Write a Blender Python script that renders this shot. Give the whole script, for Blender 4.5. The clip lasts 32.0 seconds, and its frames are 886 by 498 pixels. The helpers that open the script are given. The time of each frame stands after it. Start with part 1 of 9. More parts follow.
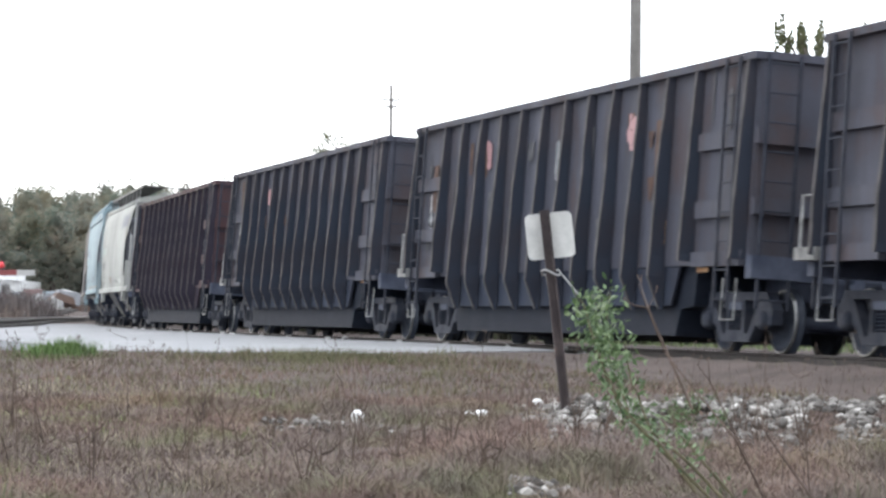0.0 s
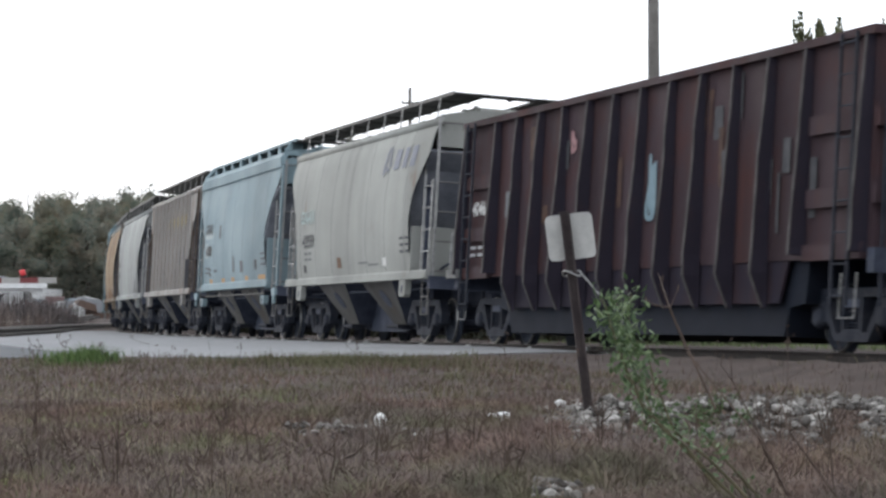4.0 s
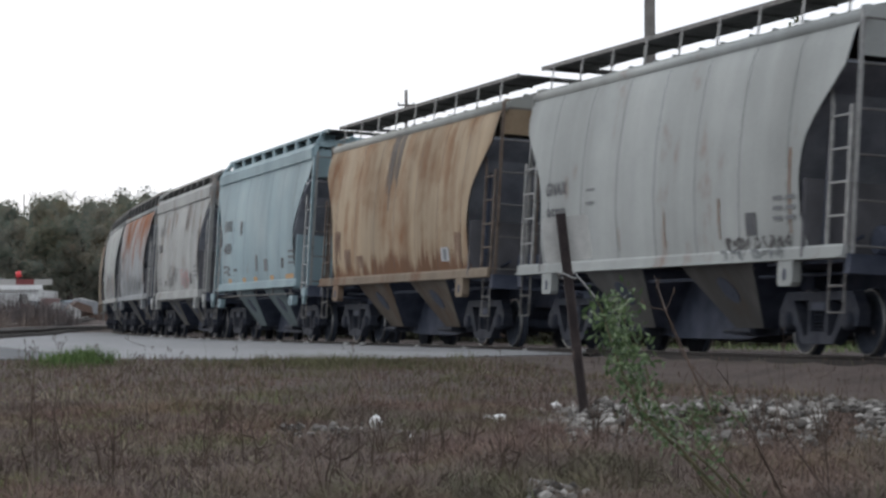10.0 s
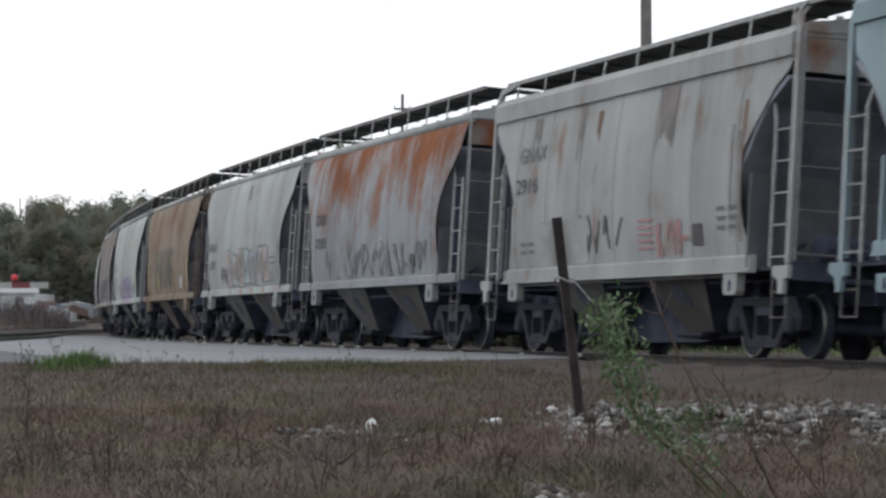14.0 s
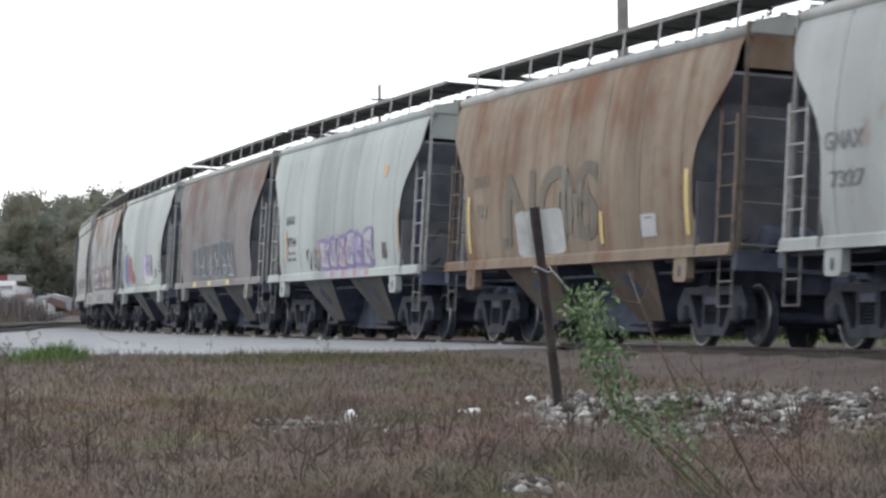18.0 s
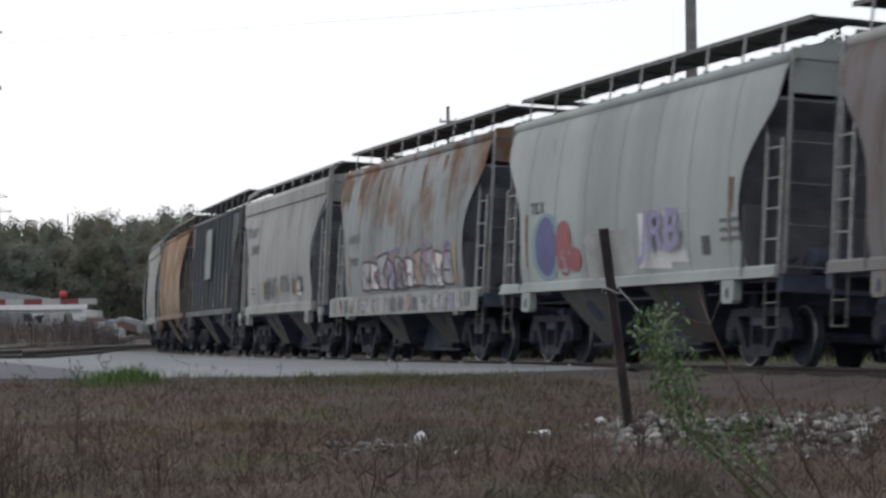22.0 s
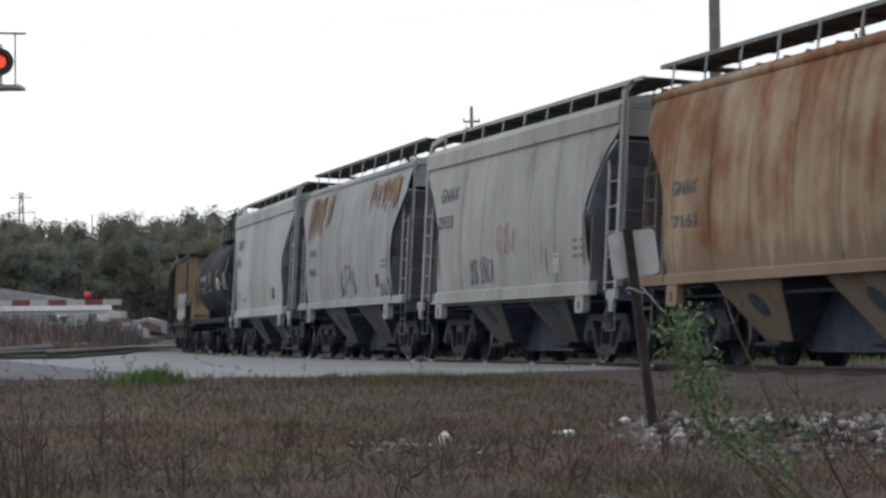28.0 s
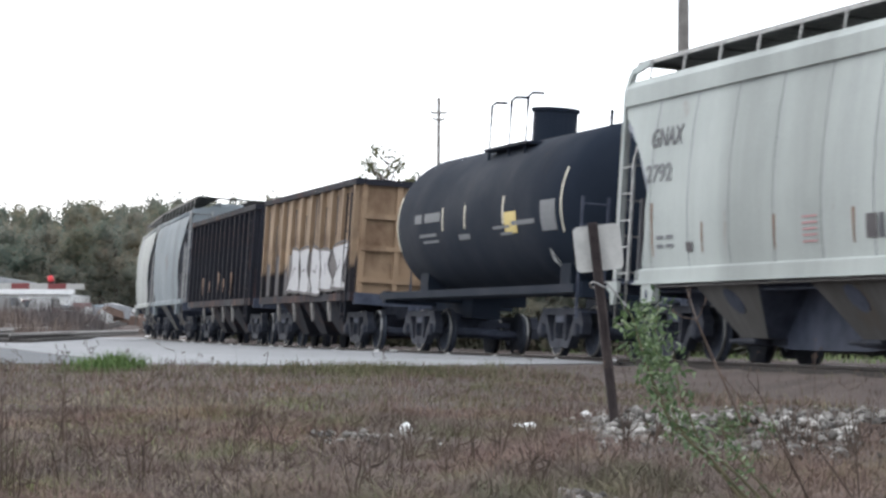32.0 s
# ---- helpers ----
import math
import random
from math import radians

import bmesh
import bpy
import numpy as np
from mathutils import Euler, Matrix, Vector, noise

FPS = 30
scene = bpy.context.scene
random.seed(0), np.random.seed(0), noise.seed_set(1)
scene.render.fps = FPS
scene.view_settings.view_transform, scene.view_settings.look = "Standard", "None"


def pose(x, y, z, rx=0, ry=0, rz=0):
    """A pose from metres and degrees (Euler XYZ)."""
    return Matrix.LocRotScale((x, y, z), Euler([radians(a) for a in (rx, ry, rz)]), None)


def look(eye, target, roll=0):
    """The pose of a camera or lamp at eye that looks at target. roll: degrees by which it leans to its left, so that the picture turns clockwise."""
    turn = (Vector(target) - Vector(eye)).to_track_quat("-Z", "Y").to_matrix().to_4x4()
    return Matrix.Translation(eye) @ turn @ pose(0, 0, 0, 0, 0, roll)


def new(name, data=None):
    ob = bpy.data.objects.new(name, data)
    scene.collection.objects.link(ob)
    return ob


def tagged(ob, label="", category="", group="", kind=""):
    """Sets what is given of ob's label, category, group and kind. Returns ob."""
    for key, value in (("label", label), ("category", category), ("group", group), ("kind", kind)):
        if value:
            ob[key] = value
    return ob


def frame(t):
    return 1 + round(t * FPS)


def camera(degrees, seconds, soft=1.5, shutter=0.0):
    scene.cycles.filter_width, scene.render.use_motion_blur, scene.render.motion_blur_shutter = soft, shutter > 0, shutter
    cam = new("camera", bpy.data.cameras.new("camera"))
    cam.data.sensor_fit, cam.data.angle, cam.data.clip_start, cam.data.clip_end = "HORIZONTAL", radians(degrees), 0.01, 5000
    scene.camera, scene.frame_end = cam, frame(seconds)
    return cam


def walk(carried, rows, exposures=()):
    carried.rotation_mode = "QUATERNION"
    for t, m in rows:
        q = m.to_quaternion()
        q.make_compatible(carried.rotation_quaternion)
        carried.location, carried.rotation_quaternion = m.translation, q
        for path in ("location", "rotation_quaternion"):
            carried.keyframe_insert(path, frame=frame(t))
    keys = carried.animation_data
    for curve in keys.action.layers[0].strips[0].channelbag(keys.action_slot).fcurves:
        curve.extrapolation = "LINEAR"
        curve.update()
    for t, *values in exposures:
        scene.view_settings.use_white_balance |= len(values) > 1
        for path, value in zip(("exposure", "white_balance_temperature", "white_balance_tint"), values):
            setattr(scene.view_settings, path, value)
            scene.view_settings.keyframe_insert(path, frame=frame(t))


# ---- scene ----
import itertools

# camera: stands in one place in the low grass and only turns
EYE = (0.0, 0.0, 1.5)
cam = camera(19.773, 32.0, soft=2.7, shutter=0.3)
TURNS = [  # seconds, tilt up, roll, turn to the left
    (0, 1.537, -0.541, -0.339), (0.5, 1.54, -0.775, -0.355), (1, 1.523, -0.581, -0.211), (1.5, 1.558, -0.139, -0.075),
    (2, 1.592, 0.056, 0.13), (2.5, 1.612, 0.176, 0.146), (4.5, 1.572, 0.174, 0.146), (5, 1.549, 0.099, 0.144),
    (5.5, 1.535, 0.176, 0.108), (6, 1.562, 0.108, 0.058), (6.5, 1.612, 0.168, 0.056), (7, 1.65, 0.168, 0.056),
    (7.5, 1.65, 0.168, 0.053), (8, 1.649, 0.176, 0.033), (8.5, 1.65, 0.168, 0.018), (9, 1.669, 0.056, 0.015),
    (9.5, 1.639, 0.1, 0.032), (10, 1.64, 0.091, 0.054), (10.5, 1.63, 0.056, 0.054), (11, 1.63, 0.065, 0.031),
    (11.5, 1.601, 0.1, 0.032), (12, 1.63, 0.056, 0.054), (12.5, 1.635, 0.103, 0.07), (13, 1.649, 0.017, 0.069),
    (13.5, 1.692, 0.023, 0.031), (14, 1.725, 0.018, -0.036), (14.5, 1.759, 0.13, -0.085), (16.5, 1.708, 0.073, -0.693),
    (17, 1.225, 0.07, -0.416), (17.5, 1.069, 0.373, -0.355), (18, 1.506, 0.337, -0.525), (18.5, 1.923, 0.312, -0.693),
    (19, 2.136, 0.418, -0.781), (19.5, 2.175, 0.425, -0.807), (20, 2.185, 0.501, -0.769), (20.5, 2.137, 0.577, -0.691),
    (21, 2.125, 0.498, -0.409), (21.5, 2.069, 0.54, 0.167), (22, 2.01, 0.567, 1.041), (22.5, 1.998, 0.519, 1.86),
    (23, 1.984, 0.576, 2.011), (23.5, 1.983, 0.568, 2.066), (24, 1.984, 0.527, 2.397), (24.5, 1.938, 0.552, 2.942),
    (25, 1.891, 0.565, 3.14), (25.5, 1.838, 0.561, 3.081), (26, 1.834, 0.563, 3.047), (26.5, 1.863, 0.554, 2.993),
    (28.5, 2.033, 0.68, 1.073), (29, 2.026, 0.667, 0.831), (29.5, 1.989, 0.754, 0.98), (30, 1.971, 0.758, 1.061),
    (30.5, 1.88, 0.802, 1.125), (31, 1.763, 0.757, 1.154), (31.5, 1.736, 0.374, 0.979), (32, 1.813, -0.4, 0.75)]
EXPOSURES = [(0, 0.44), (1, 0.38), (2.5, 0.33), (4.5, -0.7), (5, -0.83), (6, -0.87), (13, -0.87), (17, -0.77), (17.4, -0.52), (18, -0.23), (18.6, -0.68), (19, -1.12), (21, -1.12), (22, -1.1), (23, -1.05), (24, -1.05), (25, -0.72), (26, -0.77), (29, -1.1), (30, -1.05), (31, -1.0), (31.6, -0.82), (32, -0.03)]
walk(cam, [(t, pose(*EYE, 90 + tilt, roll, turn)) for t, tilt, roll, turn in TURNS], EXPOSURES)

# ---- light: late overcast afternoon, the low sun veiled behind the woods ----
SUN_ELEVATION, SUN_AZIMUTH = 14.0, -32.0  # degrees; azimuth to the right of straight ahead
world = bpy.data.worlds.new("sky")
scene.world = world
world.use_nodes = True
wn, wl = world.node_tree.nodes, world.node_tree.links
wn.clear()
sky = wn.new("ShaderNodeTexSky")
sky.sky_type = "NISHITA"
sky.sun_disc = False
sky.sun_elevation, sky.sun_rotation = radians(SUN_ELEVATION), radians(SUN_AZIMUTH)
sky.air_density, sky.dust_density, sky.ozone_density = 1.0, 3.0, 1.0
veil = wn.new("ShaderNodeMix")
veil.data_type = "RGBA"
veil.inputs["Factor"].default_value = 0.82
veil.inputs["B"].default_value = (27.6, 29.0, 31.4, 1)
back = wn.new("ShaderNodeBackground")
back.inputs["Strength"].default_value = 0.087
wout = wn.new("ShaderNodeOutputWorld")
wl.new(sky.outputs["Color"], veil.inputs["A"])
wl.new(veil.outputs["Result"], back.inputs["Color"])
wl.new(back.outputs["Background"], wout.inputs["Surface"])
sun_data = bpy.data.lights.new("sun", "SUN")
sun_data.energy, sun_data.angle, sun_data.color = 0.55, radians(20), (1.0, 0.95, 0.87)
sun = new("sun", sun_data)
sa, se = radians(SUN_AZIMUTH), radians(SUN_ELEVATION)
sun.matrix_world = look((0, 0, 60), (-math.sin(sa) * math.cos(se), -math.cos(sa) * math.cos(se), 60 - math.sin(se)))


# ---- materials ----
def mix_rgb(nodes, links, fac, a, b, mode="MIX"):
    m = nodes.new("ShaderNodeMix")
    m.data_type, m.blend_type = "RGBA", mode
    for sock, val in ((m.inputs["Factor"], fac), (m.inputs["A"], a), (m.inputs["B"], b)):
        if isinstance(val, (int, float)):
            sock.default_value = val
        elif isinstance(val, tuple):
            sock.default_value = (*val[:3], 1)
        else:
            links.new(val, sock)
    return m.outputs["Result"]


def ramp(nodes, links, src, stops):
    r = nodes.new("ShaderNodeValToRGB")
    els = r.color_ramp.elements
    while len(els) < len(stops):
        els.new(0.5)
    for el, (pos, val) in zip(els, stops):
        el.position = pos
        el.color = (val, val, val, 1) if isinstance(val, (int, float)) else (*val, 1)
    links.new(src, r.inputs["Fac"])
    return r.outputs["Color"]


def noise_tex(nodes, links, vec, scale, detail=4, rough=0.55, stretch=(1, 1, 1), shift=0.0):
    mp = nodes.new("ShaderNodeMapping")
    mp.inputs["Scale"].default_value = stretch
    mp.inputs["Location"].default_value = (shift, shift * 0.7, shift * 1.3)
    links.new(vec, mp.inputs["Vector"])
    n = nodes.new("ShaderNodeTexNoise")
    n.inputs["Scale"].default_value, n.inputs["Detail"].default_value = scale, detail
    n.inputs["Roughness"].default_value = rough
    links.new(mp.outputs["Vector"], n.inputs["Vector"])
    return n.outputs["Fac"]


def base_mat(name):
    m = bpy.data.materials.new(name)
    m.use_nodes = True
    nodes, links = m.node_tree.nodes, m.node_tree.links
    b = nodes["Principled BSDF"]
    tc = nodes.new("ShaderNodeTexCoord")
    return m, nodes, links, b, tc.outputs["Object"]


def add_bump(nodes, links, b, src, strength, distance=0.01):
    bm_ = nodes.new("ShaderNodeBump")
    bm_.inputs["Strength"].default_value, bm_.inputs["Distance"].default_value = strength, distance
    links.new(src, bm_.inputs["Height"])
    links.new(bm_.outputs["Normal"], b.inputs["Normal"])


def rough_mat(name, dark, light, scale=6.0, roughness=0.9, bump=0.4, bump_size=0.01, metallic=0.0, fine=45.0, vary=0.0, spec=0.3):
    """A matte surface between two colours, mottled at two scales; vary: how much each object differs."""
    m, nodes, links, b, vec = base_mat(name)
    n1 = noise_tex(nodes, links, vec, scale, 5)
    n2 = noise_tex(nodes, links, vec, fine, 3, 0.7)
    f1 = ramp(nodes, links, n1, [(0.3, 0.0), (0.7, 1.0)])
    col = mix_rgb(nodes, links, f1, dark, light)
    col = mix_rgb(nodes, links, 0.35, col, ramp(nodes, links, n2, [(0.3, 0.25), (0.7, 1.0)]), "MULTIPLY")
    if vary:
        oi = nodes.new("ShaderNodeObjectInfo")
        col = mix_rgb(nodes, links, vary, col, ramp(nodes, links, oi.outputs["Random"], [(0, 0.3), (1, 1.0)]), "MULTIPLY")
    links.new(col, b.inputs["Base Color"])
    b.inputs["Roughness"].default_value, b.inputs["Metallic"].default_value = roughness, metallic
    b.inputs["Specular IOR Level"].default_value = spec
    add_bump(nodes, links, b, n2, bump, bump_size)
    return m


def plain_mat(name, color, roughness=0.6, metallic=0.0, glow=0.0, spec=0.4):
    m, nodes, links, b, vec = base_mat(name)
    n = noise_tex(nodes, links, vec, 14.0, 4)
    col = mix_rgb(nodes, links, ramp(nodes, links, n, [(0.3, 0.0), (0.75, 0.45)]), color, tuple(c * 0.55 for c in color))
    links.new(col, b.inputs["Base Color"])
    b.inputs["Roughness"].default_value, b.inputs["Metallic"].default_value = roughness, metallic
    b.inputs["Specular IOR Level"].default_value = spec
    if glow:
        b.inputs["Emission Color"].default_value = (*color, 1)
        b.inputs["Emission Strength"].default_value = glow
    return m


def car_paint(name, color, rust=(0.22, 0.095, 0.045), top_rust=0.0, all_rust=0.15, grime=0.35, seed=0.0, gloss=0.64,
              bottom_grey=0.0, streak=0.5, foot=None, spec=0.13):
    """Weathered rolling-stock paint: upright streaks, grime blotches, rust spreading from the roof edge."""
    m, nodes, links, b, vec = base_mat(name)
    color = tuple(1.08 * c for c in color)
    sep = nodes.new("ShaderNodeSeparateXYZ")
    links.new(vec, sep.inputs["Vector"])
    z = nodes.new("ShaderNodeMapRange")
    z.inputs["From Min"].default_value, z.inputs["From Max"].default_value = 1.1, 4.2
    links.new(sep.outputs["Z"], z.inputs["Value"])
    streaks = noise_tex(nodes, links, vec, 3.2, 4, 0.6, (1.0, 0.4, 0.09), seed)
    thin = noise_tex(nodes, links, vec, 6.5, 5, 0.65, (1.0, 0.3, 0.07), seed + 3)
    blotch = noise_tex(nodes, links, vec, 0.75, 5, 0.62, (1, 1, 1), seed + 7)
    fine = noise_tex(nodes, links, vec, 30.0, 4, 0.7, (1, 1, 1), seed)
    dusty = 0.035 * min(1.0, 1.4 * sum(color))
    grimy = tuple(c * 0.52 + dusty * k for c, k in zip(color, (1.0, 0.9, 0.75)))
    col = mix_rgb(nodes, links, ramp(nodes, links, streaks, [(0.36, 0.0), (0.72, grime * (0.5 + streak))]), color, grimy)
    col = mix_rgb(nodes, links, ramp(nodes, links, blotch, [(0.42, 0.0), (0.75, grime)]), col, grimy)
    col = mix_rgb(nodes, links, ramp(nodes, links, thin, [(0.5, 0.0), (0.78, 0.26 * streak)]), col, tuple(c * 0.7 for c in grimy))
    # rust: where blotch and streak noise are both high, and more towards the roof edge
    add = nodes.new("ShaderNodeMath")
    add.operation = "MULTIPLY_ADD"
    links.new(z.outputs["Result"], add.inputs[0])
    add.inputs[1].default_value = top_rust * 0.62
    soft_streaks = nodes.new("ShaderNodeMath")
    soft_streaks.operation = "MULTIPLY"
    soft_streaks.inputs[1].default_value = 0.6
    links.new(streaks, soft_streaks.inputs[0])
    links.new(soft_streaks.outputs["Value"], add.inputs[2])
    add2 = nodes.new("ShaderNodeMath")
    add2.operation = "MULTIPLY_ADD"
    links.new(blotch, add2.inputs[0])
    add2.inputs[1].default_value = 1.13
    links.new(add.outputs["Value"], add2.inputs[2])
    edge = 1.22 - 0.55 * all_rust
    mr = nodes.new("ShaderNodeMapRange")
    mr.inputs["From Min"].default_value, mr.inputs["From Max"].default_value = edge - 0.16, edge + 0.14
    links.new(add2.outputs["Value"], mr.inputs["Value"])
    rust_col = mix_rgb(nodes, links, thin, tuple(c * 1.2 for c in rust), tuple(c * 0.75 for c in rust))
    col = mix_rgb(nodes, links, mr.outputs["Result"], col, rust_col)
    if bottom_grey:
        low = ramp(nodes, links, z.outputs["Result"], [(0.1, bottom_grey), (0.5, 0.0)])
        col = mix_rgb(nodes, links, low, col, (0.27, 0.27, 0.27))
    if foot:  # colour, height of its upper edge
        lz = nodes.new("ShaderNodeMapRange")
        lz.inputs["From Min"].default_value, lz.inputs["From Max"].default_value = foot[1] - 0.9, foot[1] + 0.9
        links.new(sep.outputs["Z"], lz.inputs["Value"])
        wob = nodes.new("ShaderNodeMath")
        wob.operation = "MULTIPLY_ADD"
        links.new(streaks, wob.inputs[0])
        wob.inputs[1].default_value = -0.9
        links.new(lz.outputs["Result"], wob.inputs[2])
        worn = ramp(nodes, links, wob.outputs["Value"], [(0.0, 1.0), (0.12, 0.0)])
        col = mix_rgb(nodes, links, worn, col, foot[0])
    drift = noise_tex(nodes, links, vec, 0.55, 2, 0.5, (1.0, 0.3, 0.12), seed + 13)
    col = mix_rgb(nodes, links, min(1.0, 0.35 + 0.65 * streak), col, ramp(nodes, links, drift, [(0.32, 0.72), (0.5, 1.0), (0.68, 1.14)]), "MULTIPLY")
    col = mix_rgb(nodes, links, 0.2, col, ramp(nodes, links, fine, [(0.25, 0.4), (0.65, 1.0)]), "MULTIPLY")
    links.new(col, b.inputs["Base Color"])
    rr = ramp(nodes, links, blotch, [(0.3, gloss), (0.7, min(0.95, gloss + 0.25))])
    links.new(rr, b.inputs["Roughness"])
    b.inputs["Specular IOR Level"].default_value = spec
    add_bump(nodes, links, b, fine, 0.12, 0.004)
    return m


# underframe and truck greys carry painted underside shade and a blue haze
M_UNDER = rough_mat("hazy_dark_underframe", (0.0306, 0.0394, 0.0625), (0.0743, 0.0833, 0.115), 3, 0.8, spec=0.25)
M_PIT = rough_mat("shade_black_tub", (0.009, 0.0125, 0.021), (0.016, 0.02, 0.031), 2, 0.85, spec=0.15)
M_TRUCK = rough_mat("haze_tinted_cast_steel", (0.0211, 0.0264, 0.0399), (0.0502, 0.0535, 0.0676), 5, 0.8, vary=0.3, spec=0.15)
M_WHEEL = rough_mat("rolled_wheel_steel", (0.0193, 0.0244, 0.0368), (0.0442, 0.0498, 0.0626), 6, 0.8, spec=0.15)
M_TREAD = plain_mat("polished_tread", (0.27, 0.268, 0.265), 0.38, 1.0)
# blue-grey of the end slopes: shade and haze of the void put into colour
M_ENDS = rough_mat("shade_tinted_end_sheet", (0.165, 0.178, 0.212), (0.3, 0.315, 0.353), 2, 0.85)
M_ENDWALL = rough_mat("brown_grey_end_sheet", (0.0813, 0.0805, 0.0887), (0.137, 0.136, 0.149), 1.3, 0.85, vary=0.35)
M_LADDER = rough_mat("galvanised_ladder", (0.25, 0.25, 0.25), (0.44, 0.44, 0.43), 8, 0.6, vary=0.35)
M_RUSTLADDER = rough_mat("rust_brown_ladder", (0.08, 0.06, 0.048), (0.19, 0.145, 0.115), 6, 0.8, vary=0.35)
M_RUNG = rough_mat("dirty_rung_steel", (0.11, 0.105, 0.10), (0.24, 0.23, 0.225), 8, 0.7, vary=0.35)
M_WALK = rough_mat("dark_running_board", (0.05, 0.05, 0.05), (0.11, 0.11, 0.105), 5, 0.8)
M_WHITE = plain_mat("worn_white_paint", (0.62, 0.62, 0.6), 0.6)
M_BLACKMARK = plain_mat("black_stencil", (0.04, 0.04, 0.045), 0.7)
M_GREYMARK = plain_mat("grey_stencil", (0.06, 0.064, 0.075), 0.7)
M_FADED = plain_mat("faded_stencil", (0.135, 0.142, 0.15), 0.75)
M_ORANGE = plain_mat("orange_reflector", (0.42, 0.24, 0.1), 0.6)
M_YELLOW = plain_mat("yellow_reflector", (0.52, 0.4, 0.13), 0.6)
M_RED = plain_mat("red_mark", (0.28, 0.075, 0.085), 0.7)
M_PINK = plain_mat("pink_spray", (0.36, 0.2, 0.205), 0.7)
M_PURPLE = plain_mat("purple_spray", (0.2, 0.15, 0.3), 0.7)
M_BLUE = plain_mat("blue_spray", (0.085, 0.09, 0.22), 0.7)
M_CYAN = plain_mat("pale_cyan_spray", (0.2, 0.29, 0.33), 0.7)
M_LILAC = plain_mat("lilac_spray", (0.33, 0.3, 0.45), 0.7)
M_EMBLEM = plain_mat("slate_blue_emblem", (0.175, 0.19, 0.235), 0.7)
M_STRIP = plain_mat("pale_cream_strip", (0.5, 0.47, 0.38), 0.6)
M_LOGOBAND = plain_mat("faded_yellow_band", (0.4, 0.335, 0.17), 0.7)


# ---- mesh helpers ----
def bm_new():
    return bmesh.new()


def box(bm, x0, x1, y0, y1, z0, z1):
    v = [bm.verts.new(c) for c in itertools.product((x0, x1), (y0, y1), (z0, z1))]
    for f in ((0, 1, 3, 2), (4, 6, 7, 5), (0, 4, 5, 1), (2, 3, 7, 6), (0, 2, 6, 4), (1, 5, 7, 3)):
        bm.faces.new([v[i] for i in f])


def bar(bm, a, b, w, h=None, up=(0, 0, 1)):
    """A straight bar of w x h section from a to b."""
    a, b, h = Vector(a), Vector(b), h or w
    d = (b - a).normalized()
    side = d.cross(Vector(up))
    side = (side if side.length > 1e-4 else d.cross(Vector((1, 0, 0)))).normalized()
    top = side.cross(d).normalized()
    ring = [[bm.verts.new(p + side * sx * w / 2 + top * sy * h / 2) for sx, sy in ((-1, -1), (1, -1), (1, 1), (-1, 1))] for p in (a, b)]
    for i in range(4):
        bm.faces.new((ring[0][i], ring[0][(i + 1) % 4], ring[1][(i + 1) % 4], ring[1][i]))
    bm.faces.new(ring[0][::-1])
    bm.faces.new(ring[1])


def prism(bm, pts, y0, y1):
    """A plate with the outline pts in x and z, from y0 to y1."""
    a = [bm.verts.new((x, y0, z)) for x, z in pts]
    b = [bm.verts.new((x, y1, z)) for x, z in pts]
    n = len(pts)
    bm.faces.new(a)
    bm.faces.new(b[::-1])
    for i in range(n):
        bm.faces.new((a[i], b[i], b[(i + 1) % n], a[(i + 1) % n]))


def tube(bm, pts, r, n=6, caps=True):
    """A round bar through pts; r is one radius or one for each point."""
    pts = [Vector(p) for p in pts]
    rs = r if isinstance(r, (list, tuple)) else [r] * len(pts)
    rings = []
    for i, p in enumerate(pts):
        d = (pts[min(i + 1, len(pts) - 1)] - pts[max(i - 1, 0)]).normalized()
        s = d.cross(Vector((0, 0, 1)))
        s = (s if s.length > 1e-3 else d.cross(Vector((0, 1, 0)))).normalized()
        u = s.cross(d)
        rings.append([bm.verts.new(p + (s * math.cos(a) + u * math.sin(a)) * rs[i]) for a in (2 * math.pi * k / n for k in range(n))])
    for r0, r1 in zip(rings, rings[1:]):
        for k in range(n):
            bm.faces.new((r0[k], r0[(k + 1) % n], r1[(k + 1) % n], r1[k]))
    if caps:
        bm.faces.new(rings[0][::-1])
        bm.faces.new(rings[-1])


def lathe_y(bm, profile, cx, cz, n=20, caps=True):
    """Turn a profile of (y, radius) round the axis through (cx, cz) along y; without caps it closes on itself as a ring."""
    rings = [[bm.verts.new((cx + r * math.cos(a), y, cz + r * math.sin(a))) for a in (2 * math.pi * k / n for k in range(n))] for y, r in profile]
    for r0, r1 in zip(rings, rings[1:] + ([] if caps else rings[:1])):
        for k in range(n):
            bm.faces.new((r0[k], r0[(k + 1) % n], r1[(k + 1) % n], r1[k]))
    if caps:
        bm.faces.new(rings[0][::-1])
        bm.faces.new(rings[-1])


def mesh_of(bm, name, smooth=False):
    bmesh.ops.recalc_face_normals(bm, faces=bm.faces)
    me = bpy.data.meshes.new(name)
    bm.to_mesh(me)
    bm.free()
    if smooth:
        me.polygons.foreach_set("use_smooth", [True] * len(me.polygons))
    return me


def place(name, me, mat, parent=None, label="", m=None):
    """An object on a mesh that may be shared; the material belongs to the object."""
    ob = new(name, me)
    if not me.materials:
        me.materials.append(mat)
    if me.materials[0] != mat:
        ob.material_slots[0].link = "OBJECT"
        ob.material_slots[0].material = mat
    if parent is not None:
        ob.parent = parent
    if m is not None:
        ob.matrix_basis = m
    if label:
        ob["label"] = label
    return ob


def part(name, bm, mat, parent=None, label="", smooth=False):
    return place(name, mesh_of(bm, name, smooth), mat, parent, label)


